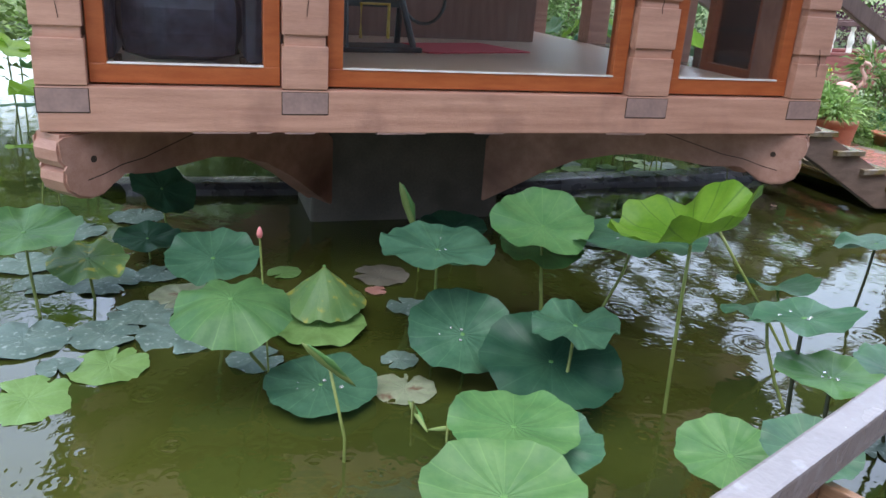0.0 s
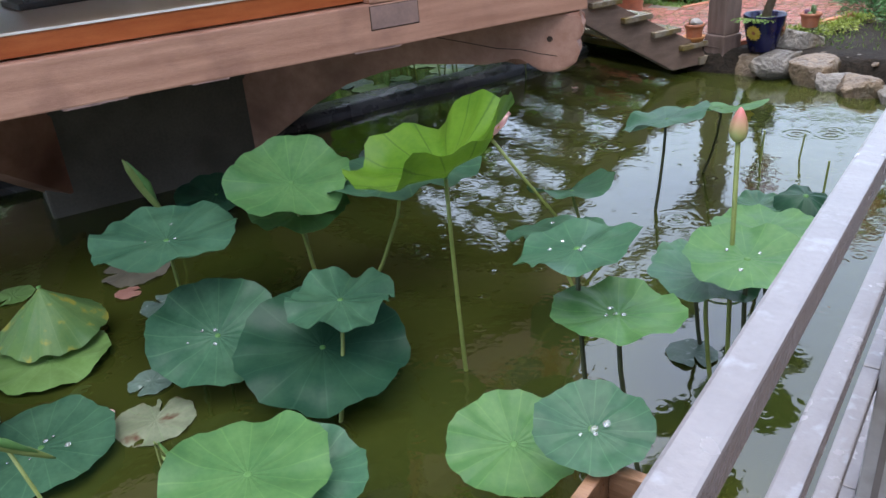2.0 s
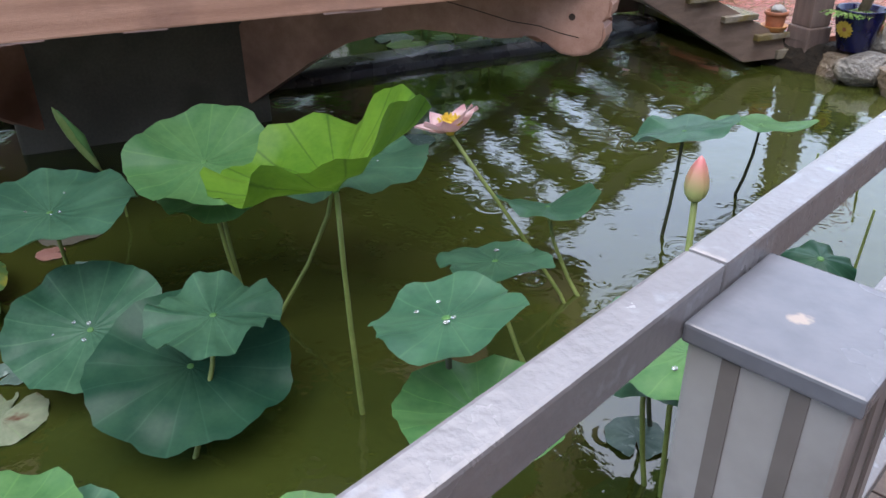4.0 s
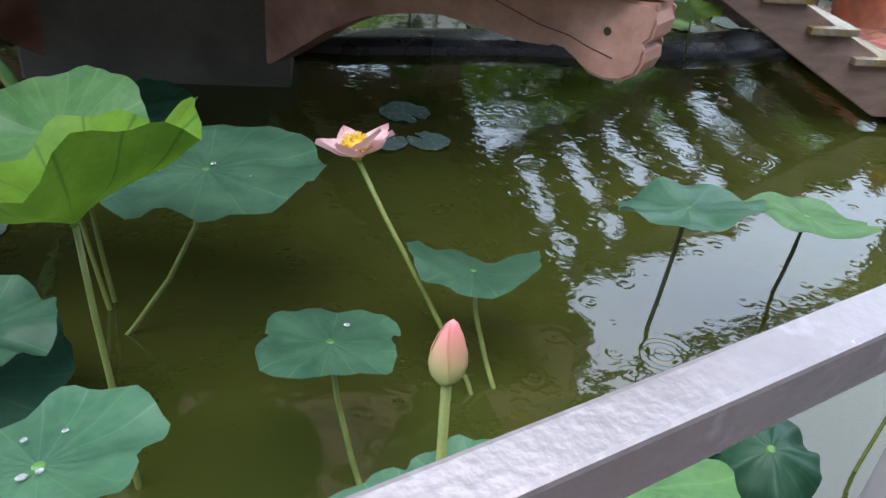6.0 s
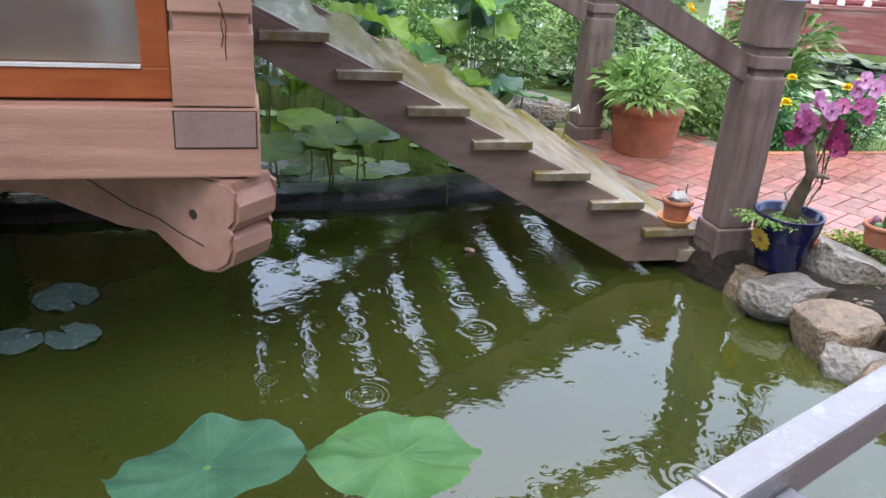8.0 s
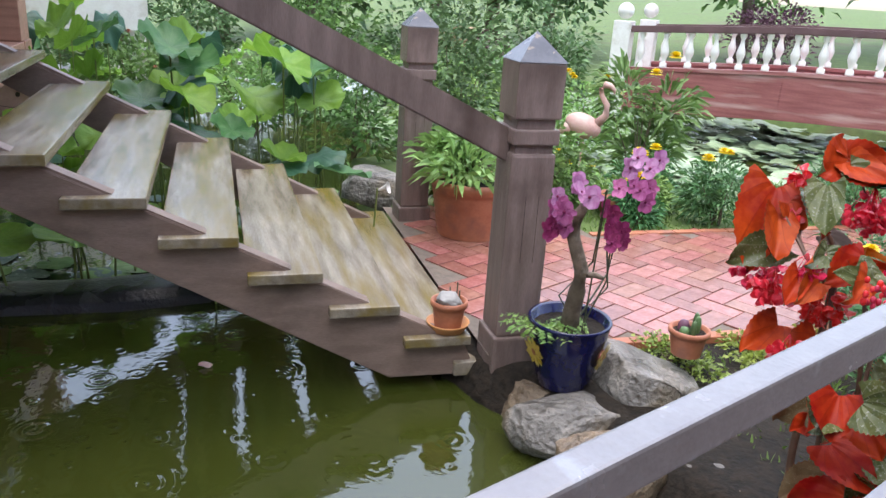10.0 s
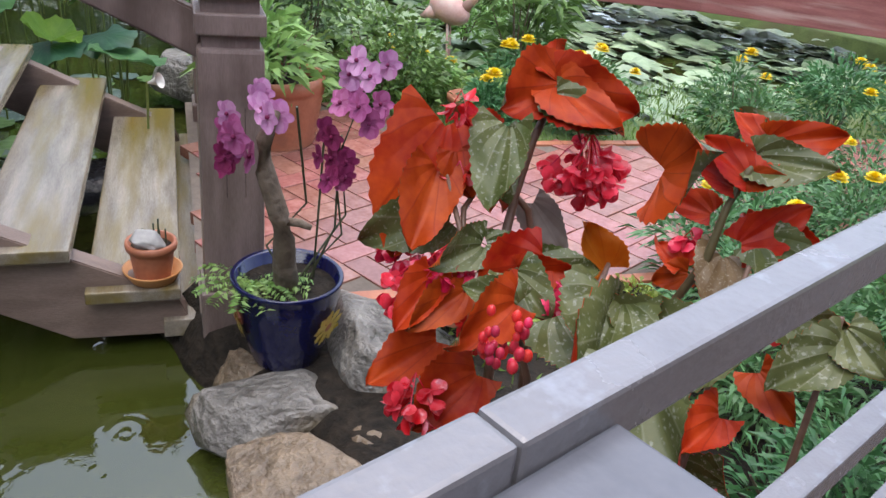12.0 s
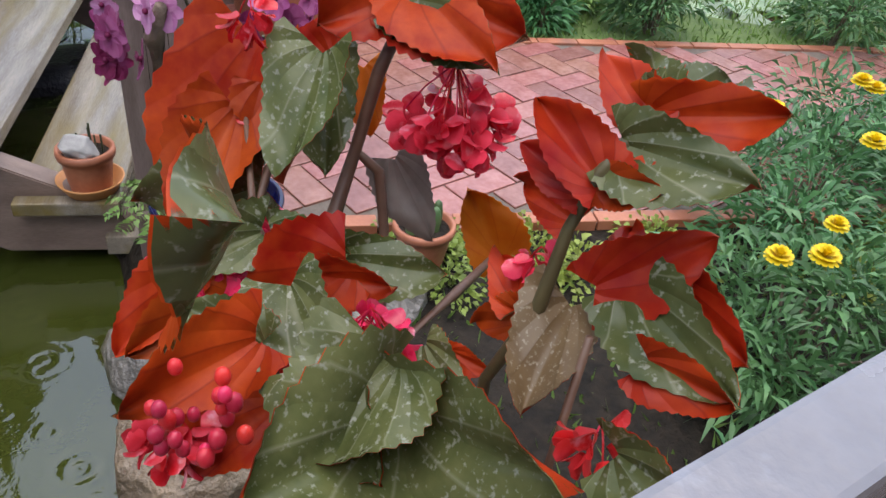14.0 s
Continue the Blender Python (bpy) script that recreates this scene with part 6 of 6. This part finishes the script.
for i in range(-60, 90):
    for j in range(-60, 60):
        # herringbone: bricks in pairs along the diagonal steps
        for kind in (0, 1):
            u0 = BW * (4 * i + j) + (2 * BW if kind else 0)
            v0 = BW * (j - 1) if kind else BW * j
            wx = -3.0 + u0 * ca - v0 * sa
            wy = 9.5 + u0 * sa + v0 * ca
            cx, cy = (BW, BW / 2) if kind == 0 else (BW / 2, BW)
            mx_, my_ = wx + cx * ca - cy * sa, wy + cx * sa + cy * ca
            l = inv @ Vector((mx_, my_, 0))
            if (2.36 < l.x < 9.5 and 1.10 < l.y < 2.54) or (2.36 < l.x < 3.35 and 1.10 < l.y < 3.22):
                spots.append((l.x, wx, wy, kind))
spots.sort()
for n_, (lx, wx, wy, kind) in enumerate(spots):
    dz = rnd(-0.002, 0.002)
    mb = pose(wx, wy, dz, 0, 0, 5) if kind == 0 else pose(wx, wy, dz, 0, 0, 5) @ pose(BW, 0, 0, 0, 0, 90)
    if n_ < 300:
        o = new("brick", pm)
        o.parent = path
        o.matrix_basis = mb
    else:
        rest.append(mb)
bm = bmesh.new()
for mb in rest:
    k0 = len(bm.verts)
    bm.from_mesh(pm)
    bm.verts.ensure_lookup_table()
    for v in bm.verts[k0:]:
        v.co = mb @ v.co
if rest:
    o = part("far_bricks", bm, M_BRICK, path)
    tagged(o, kind="stuff")
for a, b in (((2.5, 1.055), (9.6, 1.055)), ((3.5, 2.58), (9.6, 2.58))):
    n = 30
    for k in range(n):
        x0 = a[0] + (b[0] - a[0]) * k / n
        x1 = a[0] + (b[0] - a[0]) * (k + 1) / n
        o = part("edge_brick", box(x0 + 0.003, x1 - 0.003, a[1] - 0.03, a[1] + 0.03, 0.14, 0.209, 0.004), M_TERRA, path)
        o.matrix_basis = PAV

# ---- beds, bushes, flowers ----
YM = (M_MARIGOLD, 0, 6, 0.034)
for k, (x, y, r, h, fl) in enumerate(((-0.62, 8.85, 0.34, 0.22, 3), (-1.02, 9.35, 0.36, 0.22, 3), (-0.30, 9.30, 0.36, 0.25, 3), (-1.28, 10.0, 0.34, 0.2, 3), (-0.70, 9.9, 0.4, 0.24, 4), (-0.25, 8.35, 0.26, 0.2, 1), (0.15 - 0.6, 10.5, 0.4, 0.22, 4), (-1.2, 10.7, 0.34, 0.2, 3))):
    shrub(x, y, 0.15, (r, r, h), 1500, 0.075, M_MARI, "feathery dark green marigold plant with yellow flowers", "marigold_plant", "marigolds in the beds", 20 + k, (M_MARIGOLD, 0, fl, 0.036), "marigold", 0.20)
for k, (x, y, r, h, fl) in enumerate(((-2.62, 10.45, 0.27, 0.26, 4), (-2.15, 11.35, 0.30, 0.27, 3), (-1.85, 12.1, 0.34, 0.27, 4), (-2.95, 9.95, 0.18, 0.16, 2), (-1.5, 12.8, 0.34, 0.27, 4), (-3.3, 10.5, 0.25, 0.2, 4))):
    shrub(x, y, 0.15, (r, r, h), 1300, 0.085, M_MARI, "bushy marigold with ragged leaves and yellow flowers", "marigold_plant", "marigolds in the beds", 40 + k, (M_MARIGOLD, 0, fl, 0.045), "marigold", 0.22)
for k, (lx, ly) in enumerate(((3.1, 0.86), (3.5, 0.82), (3.9, 0.84), (4.35, 0.80), (4.8, 0.84))):
    p = PAV @ Vector((lx, ly, 0))
    shrub(p.x, p.y, 0.14, (0.24, 0.16, 0.06), 700, 0.028, M_COVER, "low yellow-green groundcover along the path edge", "groundcover_plant", "groundcover by the path", 60 + k, None, "groundcover", 0.6)
shrub(-3.55, 9.55, 0.15, (0.42, 0.40, 0.34), 2600, 0.06, M_BUSH, "dense dark green box shrub beside the path", seed=71)
shrub(-3.75, 9.95, 0.15, (0.40, 0.3, 0.16), 1600, 0.06, M_BUSH_L, "light green shrub round the flamingo", seed=72, flowers=(M_MARIGOLD, 0, 8, 0.04))
shrub(-3.65, 10.85, 0.15, (0.40, 0.36, 0.58), 800, 0.19, M_BUSH, "tall drooping long-leaved plant behind the flamingo", "tall_plant", seed=73, category="plant", narrow=0.2, flowers=(M_MARIGOLD, 0, 4, 0.05))
shrub(-3.2, 10.25, 0.15, (0.3, 0.25, 0.14), 700, 0.07, M_BUSH_L, "light green leafy plant at the path edge", "leafy_plant", seed=74, category="plant")
shrub(-3.75, 9.0, 0.15, (0.30, 0.28, 0.28), 1000, 0.07, M_BUSH, "green shrub beyond the stairs", seed=75)
shrub(-4.9, 9.9, 0.15, (0.40, 0.40, 0.85), 2400, 0.075, M_BUSH_D, "tall ivy-covered column of dark leaves", "ivy_column", seed=76, category="ivy")
shrub(-5.6, 9.3, 0.15, (0.7, 0.5, 0.5), 2000, 0.08, M_BUSH, "mixed green shrub behind the second pond", seed=77)
shrub(-6.9, 9.0, 0.15, (0.9, 0.6, 0.4), 2200, 0.08, M_BUSH_L, "pale flowering shrub behind the second pond", seed=78, flowers=(M_WHITE, 0, 16, 0.03))
shrub(-8.2, 8.3, 0.15, (0.9, 0.7, 0.45), 2200, 0.09, M_BUSH, "green shrub in front of the bench", seed=79, flowers=(M_TERRA, 0, 8, 0.03))
shrub(-6.2, 10.7, 0.15, (0.8, 0.6, 0.5), 2000, 0.08, M_BUSH_L, "light green garden shrub", seed=80)
shrub(-7.4, 12.2, 0.15, (0.9, 0.7, 0.45), 1800, 0.08, M_BUSH, "green garden shrub before the lawn", seed=81)
shrub(-5.0, 11.6, 0.15, (0.5, 0.45, 0.38), 1400, 0.07, M_BUSH_L, "light green shrub beside the lily pond", seed=82, flowers=(M_MARIGOLD, 0, 6, 0.04))
shrub(-8.0, 20.6, 0.3, (0.9, 0.9, 0.75), 2400, 0.10, M_PURPLE, "purple-leaved ornamental shrub on the lawn", seed=83)
shrub(-9.3, 14.3, 0.2, (0.5, 0.5, 0.45), 1400, 0.08, M_PURPLE, "reddish-brown leafed shrub by the garden wall", seed=84)
hs_ = thing("backpot_holder", "flat terracotta bowl in the flower bed", "plant pot", pose(-3.15, 9.98, 0.15))
part("bowl", lathe([(0, 0), (0.10, 0), (0.15, 0.12), (0.17, 0.13), (0.17, 0.16), (0.15, 0.16), (0.14, 0.12), (0, 0.11)], 30), M_TERRA, hs_, smooth=True)

# flamingo statue, one plain mesh
bm = bmesh.new()
bmesh.ops.create_icosphere(bm, subdivisions=3, radius=1, matrix=pose(0, 0, 0.52, 0, 18, 0) @ Matrix.Diagonal((0.15, 0.085, 0.095, 1)))
tube([(0.11, 0, 0.55), (0.17, 0, 0.62), (0.17, 0, 0.70), (0.12, 0, 0.77), (0.11, 0, 0.82), (0.14, 0, 0.855)], [0.04, 0.03, 0.024, 0.02, 0.02, 0.026], 10, bm)
tube([(0.13, 0, 0.855), (0.18, 0, 0.85), (0.215, 0, 0.82), (0.215, 0, 0.79)], [0.028, 0.022, 0.014, 0.005], 8, bm)
for sy in (-0.03, 0.03):
    tube([(0.0, sy, 0.46), (0.02, sy, 0.25), (0.0, sy, 0.0)], 0.009, 6, bm)
tube([(-0.10, 0, 0.50), (-0.20, 0, 0.44)], [0.06, 0.015], 8, bm)
M_FLAM = material("weathered_pink_plaster", (0.55, 0.30, 0.26), (0.68, 0.44, 0.38), 9, 0.6, 0.3, c3=(0.62, 0.50, 0.42), c3_scale=6)
fob = mesh_object("flamingo_statue", bm, M_FLAM, True)
fob.matrix_world = pose(-3.86, 10.35, 0.15, 0, 0, 30)
tagged(fob, "weathered pale pink flamingo statue among the flowers", "statue")


# ---- bridge ----
def bridge():
    B = pose(-6.25, 13.64, 0.17, 0, 0, 22.6)
    br = thing("bridge", "arched red-brown timber garden bridge with white balusters", "bridge", B, kind="structure")
    L, n = 8.0, 26

    def rise(x):
        q = x / L
        return 0.55 * math.sin(math.pi * min(1, max(0, q))) * 0.35
    for side, y in enumerate((0.0, 1.25)):
        for k in range(4):
            a, b = L * k / 4, L * (k + 1) / 4
            part("girder", prism([(a, 0.08 + rise(a)), (b, 0.08 + rise(b)), (b, 0.60 + rise(b)), (a, 0.60 + rise(a))], y, y + 0.09, bevel=0.006), M_BRIDGE, br)
            part("base_rail", prism([(a, 0.60 + rise(a)), (b, 0.60 + rise(b)), (b, 0.64 + rise(b)), (a, 0.64 + rise(a))], y - 0.02, y + 0.10), M_BRIDGE, br)
            part("top_rail", prism([(a, 1.06 + rise(a)), (b, 1.06 + rise(b)), (b, 1.14 + rise(b)), (a, 1.14 + rise(a))], y - 0.02, y + 0.11, bevel=0.01), M_BRIDGE_DARK, br)
        prof = [(0.045, 0), (0.045, 0.05), (0.022, 0.07), (0.030, 0.10), (0.050, 0.16), (0.052, 0.20), (0.030, 0.28), (0.020, 0.34), (0.030, 0.36), (0.040, 0.38), (0.040, 0.42)]
        first = None
        for k in range(n):
            x = 0.3 + (L - 0.6) * k / (n - 1)
            if first is None:
                first = part("baluster", lathe(prof, 12), M_WHITE, br, smooth=True)
                o = first
            else:
                o = new("baluster", first.data)
                o.parent = br
            o.matrix_basis = pose(x, y + 0.045, 0.64 + rise(x))
        for x in (0.05, L - 0.05):
            part("end_post", box(x - 0.11, x + 0.11, y - 0.06, y + 0.15, 0.0, 1.2, 0.01), M_WHITE, br)
            bm = bmesh.new()
            bmesh.ops.create_icosphere(bm, subdivisions=3, radius=0.10, matrix=pose(x, y + 0.045, 1.32))
            part("ball", bm, M_WHITE, br, smooth=True)
    for k in range(34):
        x = L * (k + 0.5) / 34
        part("deck_board", box(x - 0.105, x + 0.105, 0.09, 1.25, 0.52 + rise(x), 0.56 + rise(x)), M_BRIDGE, br)


bridge()

# lily pads on the far pond: too many to count
bm = bmesh.new()
rng = np.random.default_rng(5)
for k in range(1500):
    x, y = rng.uniform(-9.5, -2.0), rng.uniform(10.6, 16.2)
    if y < 10.9 + 0.5 * (x + 3):
        continue
    r = rng.uniform(0.09, 0.19)
    tz = rng.uniform(0, 0.10) * (rng.uniform() < 0.5)
    tx, ty = rng.uniform(-0.25, 0.25, 2) * (1 if tz else 0.05)
    c = bm.verts.new((x, y, 0.012 + tz))
    ring = [bm.verts.new((x + r * math.cos(a), y + r * math.sin(a), 0.014 + tz + 0.01 * math.sin(3 * a) + r * (tx * math.cos(a) + ty * math.sin(a)))) for a in [0.2 + 5.9 * q / 15 for q in range(16)]]
    for q in range(15):
        bm.faces.new((c, ring[q], ring[q + 1]))
M_FARPAD = material("far_lily_pads", (0.17, 0.25, 0.13), (0.30, 0.38, 0.22), 8, 0.35, 0.1, island=0.3)
o = mesh_object("far_lily_pads", bm, M_FARPAD)
tagged(o, "crowded green lily pads on the far pond", "lily pads", "", "stuff")

# lotus stand in the second pond behind the stairs
M_LOTUS_T = leaf_material("lotus_leaf_fresh", (0.16, 0.32, 0.035), (0.25, 0.43, 0.06), trans=0.4, vein=(0.30, 0.45, 0.10))
protos = []
for k, (m_, sh) in enumerate(((M_LOTUS_T, dict(cup=0.12, wave=0.05)), (M_LOTUS_Y, dict(cup=0.15, wave=0.06)), (M_LOTUS_T, dict(cone=0.4, wave=0.08)), (M_LOTUS, dict(cup=-0.2, wave=0.06)), (M_LOTUS_T, dict(saddle=0.22, wave=0.04)))):
    t = thing("lotus_leaf", ("fresh green raised lotus leaf in the second pond", "light green raised lotus leaf in the second pond", "sunlit yellow-green lotus leaf curled upwards", "drooping blue-green lotus leaf in the second pond", "bent light green lotus leaf in the second pond")[k], "lotus leaf", pose(-5.2 - 0.3 * k, 7.4 + 0.2 * k, 0), "lotus leaves in the second pond")
    b = part("blade", leaf_blade(0.25, seed=k * 2.1, seg=36, rings=8, **sh), m_, t, smooth=True)
    b.matrix_basis = pose(0, 0, 0.72, 14, 8, 0)
    part("stem", tube([(0.06, 0.03, -0.4), (0.04, 0.02, 0.2), (0, 0, 0.72)], 0.008, 6), M_STEM, t)
    protos.append(t)
rng = np.random.default_rng(12)
for k in range(78):
    lx, ly = rng.uniform(-1.2, 2.0), rng.uniform(3.3, 6.6)
    if k < 22:
        lx, ly = rng.uniform(0.15, 2.0), rng.uniform(3.15, 4.4)
    p = PAV @ Vector((lx, ly, 0))
    h = rng.uniform(0.35, 1.25) if ly > 3.3 else rng.uniform(0.3, 0.8)
    s = rng.uniform(0.45, 0.85)
    c = copy_thing(protos[int(rng.integers(5))], pose(p.x, p.y, 0, 0, 0, rng.uniform(0, 360)))
    c.scale = (s, s, max(0.5, h / 0.72))
for k in range(40):
    lx, ly = rng.uniform(-0.2, 2.1), rng.uniform(2.35, 4.5)
    p = PAV @ Vector((lx, ly, 0))
    if ly < 2.6 and lx > 1.2:
        continue
    lily_pad(p.x, p.y, rng.uniform(0.08, 0.17), M_PAD_G if k % 2 else M_PAD, "floating lily pad in the second pond", k * 1.1)
for k in range(8):
    p = PAV @ Vector((rng.uniform(0.0, 1.2), rng.uniform(2.1, 3.0), 0))
    c = copy_thing(protos[0], pose(p.x, p.y, 0, 0, 0, rng.uniform(0, 360)))
    c.scale = (0.8, 0.8, 0.45)

# ---- distance ----
def tree(x, y, z, h, w, mat, label, seed):
    t = thing("tree", label, "tree", pose(x, y, z), "trees round the garden")
    part("trunk", tube([(0, 0, -0.1), (0.05, 0, h * 0.25), (-0.05, 0.1, h * 0.5), (0, 0, h * 0.8)], [0.16, 0.13, 0.09, 0.03], 10), M_BARK, t, smooth=True)
    rng = np.random.default_rng(seed)
    for k in range(7):
        a = rng.uniform(0, 6.28)
        z0 = h * rng.uniform(0.25, 0.6)
        part("limb", tube([(0, 0, z0), (math.cos(a) * w * 0.35, math.sin(a) * w * 0.35, z0 + h * 0.12), (math.cos(a) * w * 0.75, math.sin(a) * w * 0.75, z0 + h * 0.22)], [0.06, 0.04, 0.015], 6), M_BARK, t)
    cr = new("crown", leaves_mesh("crown", mat, blob_spots(5200, (w, w, h * 0.38), (0, 0, h * 0.62), seed, 0.5), 0.24, 0.13, 0.3, seed=seed))
    cr.parent = t
    return t


T1 = tree(-13.5, 16.5, 0.2, 5.5, 2.6, M_BUSH, "broad green garden tree", 3)
T2 = tree(-11.0, 12.0, 0.2, 4.2, 1.9, M_BUSH_D, "dark green garden tree", 4)
for x, y, s, r in ((-16.5, 13, 1.0, 40), (-9.5, 22, 1.0, 80), (-15.5, 20, 1.2, 130), (-4.0, 26, 1.1, 200), (2.0, 27, 1.2, 250), (-18, 8.5, 1.1, 300), (-17.5, 3.5, 1.1, 20), (-16.5, -2.0, 1.1, 70), (-8.0, 28, 1.3, 160), (8, 24, 1.2, 100)):
    c = copy_thing(T1, pose(x, y, 0.3, 0, 0, r))
    c.scale = (s, s, s * 0.9)
for x, y, s, r in ((-14.5, 10.2, 0.8, 40), (-12.5, 7.0, 0.7, 90), (-19, 17, 1.4, 10), (5, 21, 1.2, 30), (-12.2, 18.6, 0.9, 70)):
    c = copy_thing(T2, pose(x, y, 0.2, 0, 0, r))
    c.scale = (s, s, s)
for k in range(9):
    a = PAV @ Vector((-7.0 + 1.6 * k, 9.2 + 0.3 * (k % 2), 0))
    shrub(a.x, a.y, 0.15, (1.0, 0.7, 0.75), 1700, 0.12, M_BUSH_D if k % 3 else M_BUSH, "dense dark green hedge shrub", "hedge_shrub", "hedge behind the ponds", 90 + k)
# white garden bench with canopy
bn = thing("canopy_bench", "white canopied garden swing bench on thin posts", "bench", pose(-8.6, 7.75, 0.15, 0, 0, 80))
part("canopy", prism([(-0.75, 1.22), (0.75, 1.22), (0.72, 1.30), (-0.72, 1.30)], -0.4, 0.4, bevel=0.02), M_WHITE, bn, "pale blue-white canopy")
part("canopy_edge", box(-0.75, 0.75, -0.42, -0.402, 0.88, 1.24), M_WHITE, bn)
for sx in (-0.7, 0.7):
    for sy in (-0.36, 0.36):
        part("post", tube([(sx, sy, 0), (sx, sy, 1.22)], 0.03, 8), M_WHITE, bn)
part("seat", box(-0.68, 0.68, -0.25, 0.25, 0.42, 0.48, 0.01), M_WHITE, bn)
cm = thing("wooden_crate", "tall light wooden slatted crate on the terrace", "crate", pose(-9.8, 14.0, 0.2, 0, 0, 35))
M_PINE = material("pale_pine", (0.42, 0.27, 0.15), (0.52, 0.35, 0.21), 5, 0.6, 0.2, stretch=(5, 5, 0.6))
part("body", box(-0.25, 0.25, -0.2, 0.2, 0, 0.82, 0.01), M_PINE, cm)
for k in range(6):
    part("slat", box(-0.24 + 0.085 * k, -0.19 + 0.085 * k, -0.225, -0.203, 0.05, 0.78), M_PINE, cm)
pot("large_terracotta_pot", -9.55, 13.25, 0.2, 0.28, 0.5, M_TERRA, "large terracotta tub on the terrace")
pot("terracotta_pot", -8.65, 15.1, 0.25, 0.16, 0.28, M_TERRA, "terracotta pot of red flowers on the lawn's edge")
shrub(-8.65, 15.1, 0.5, (0.2, 0.2, 0.14), 300, 0.06, M_BUSH_L, "red-flowering plant in a terracotta pot", "potted_plant", seed=120, category="plant", flowers=(M_BEG_FLOWER, 0, 6, 0.03))
# white calla beside the stairs, grey stone slab beyond it
cl = thing("calla_lily", "white calla lily flower beside the stairs", "calla lily", pose(-3.50, 8.10, 0.10))
part("stem", tube([(0, 0, -0.2), (0.01, 0, 0.2), (0.03, 0.0, 0.40)], 0.006, 6), M_STEM, cl)
sp_ = part("spathe", lathe([(0.006, 0.0), (0.016, 0.04), (0.03, 0.08), (0.05, 0.11), (0.062, 0.118)], 18), M_WHITE, cl, smooth=True)
sp_.matrix_basis = pose(0.03, 0, 0.39, 20, 70, 60) @ Matrix.Scale(0.6, 4)
rock(-4.416, 8.849, 0.170, 0.34, 0.2, 0.14, 30, M_ROCK, "pale flat stone at the second pond's edge", 33, 0.45)

# grass blades where the ground is seen near by
rng = np.random.default_rng(31)
spots = []
while len(spots) < 9000:
    lx, ly = rng.uniform(2.6, 9.5), rng.uniform(-0.4, 4.0)
    if 1.0 < ly < 2.62:
        continue
    p = PAV @ Vector((lx, ly, 0))
    if p.y < 7.9 or p.x > -0.05:
        continue
    spots.append(((p.x, p.y, 0.14), (rng.normal() * 0.5, rng.normal() * 0.5, 1.0)))
g = new("grass", leaves_mesh("grass", M_GRASS, spots, 0.075, 0.010, 0.1, seed=9))
tagged(g, "short wet grass along the path", "grass", "", "stuff")

# seedlings in the plank trough
rng = np.random.default_rng(44)
spots = []
for k in range(60):
    cx, cy = rng.uniform(-0.40, -0.12), rng.uniform(1.2, 2.2)
    for j in range(9):
        a = rng.uniform(0, 6.28)
        spots.append(((cx + rng.normal() * 0.012, cy + rng.normal() * 0.012, 0.445 + rng.uniform(0, 0.03)), (math.cos(a), math.sin(a), 0.5)))
sd_ = new("seedlings", leaves_mesh("seedlings", M_BUSH_L, spots, 0.022, 0.013, 0.1, seed=3))
tagged(sd_, "tiny green seedlings sprouting in the plank trough", "seedlings", "", "stuff")
# lotus and hedge past the pavilion's other corner
rng = np.random.default_rng(77)
for k in range(26):
    c = copy_thing(protos[int(rng.integers(5))], pose(rng.uniform(-8.2, -5.3), rng.uniform(-0.6, 2.6), 0, 0, 0, rng.uniform(0, 360)))
    c.scale = (rng.uniform(0.7, 1.0), rng.uniform(0.7, 1.0), rng.uniform(0.5, 1.5))
for k in range(5):
    shrub(-10.5 + 0.4 * (k % 2), -2.6 + 1.5 * k, 0.1, (1.0, 1.0, 1.0), 1900, 0.13, M_BUSH if k % 2 else M_BUSH_L, "green shrub at the pond's far edge", "hedge_shrub", "hedge behind the ponds", 130 + k)
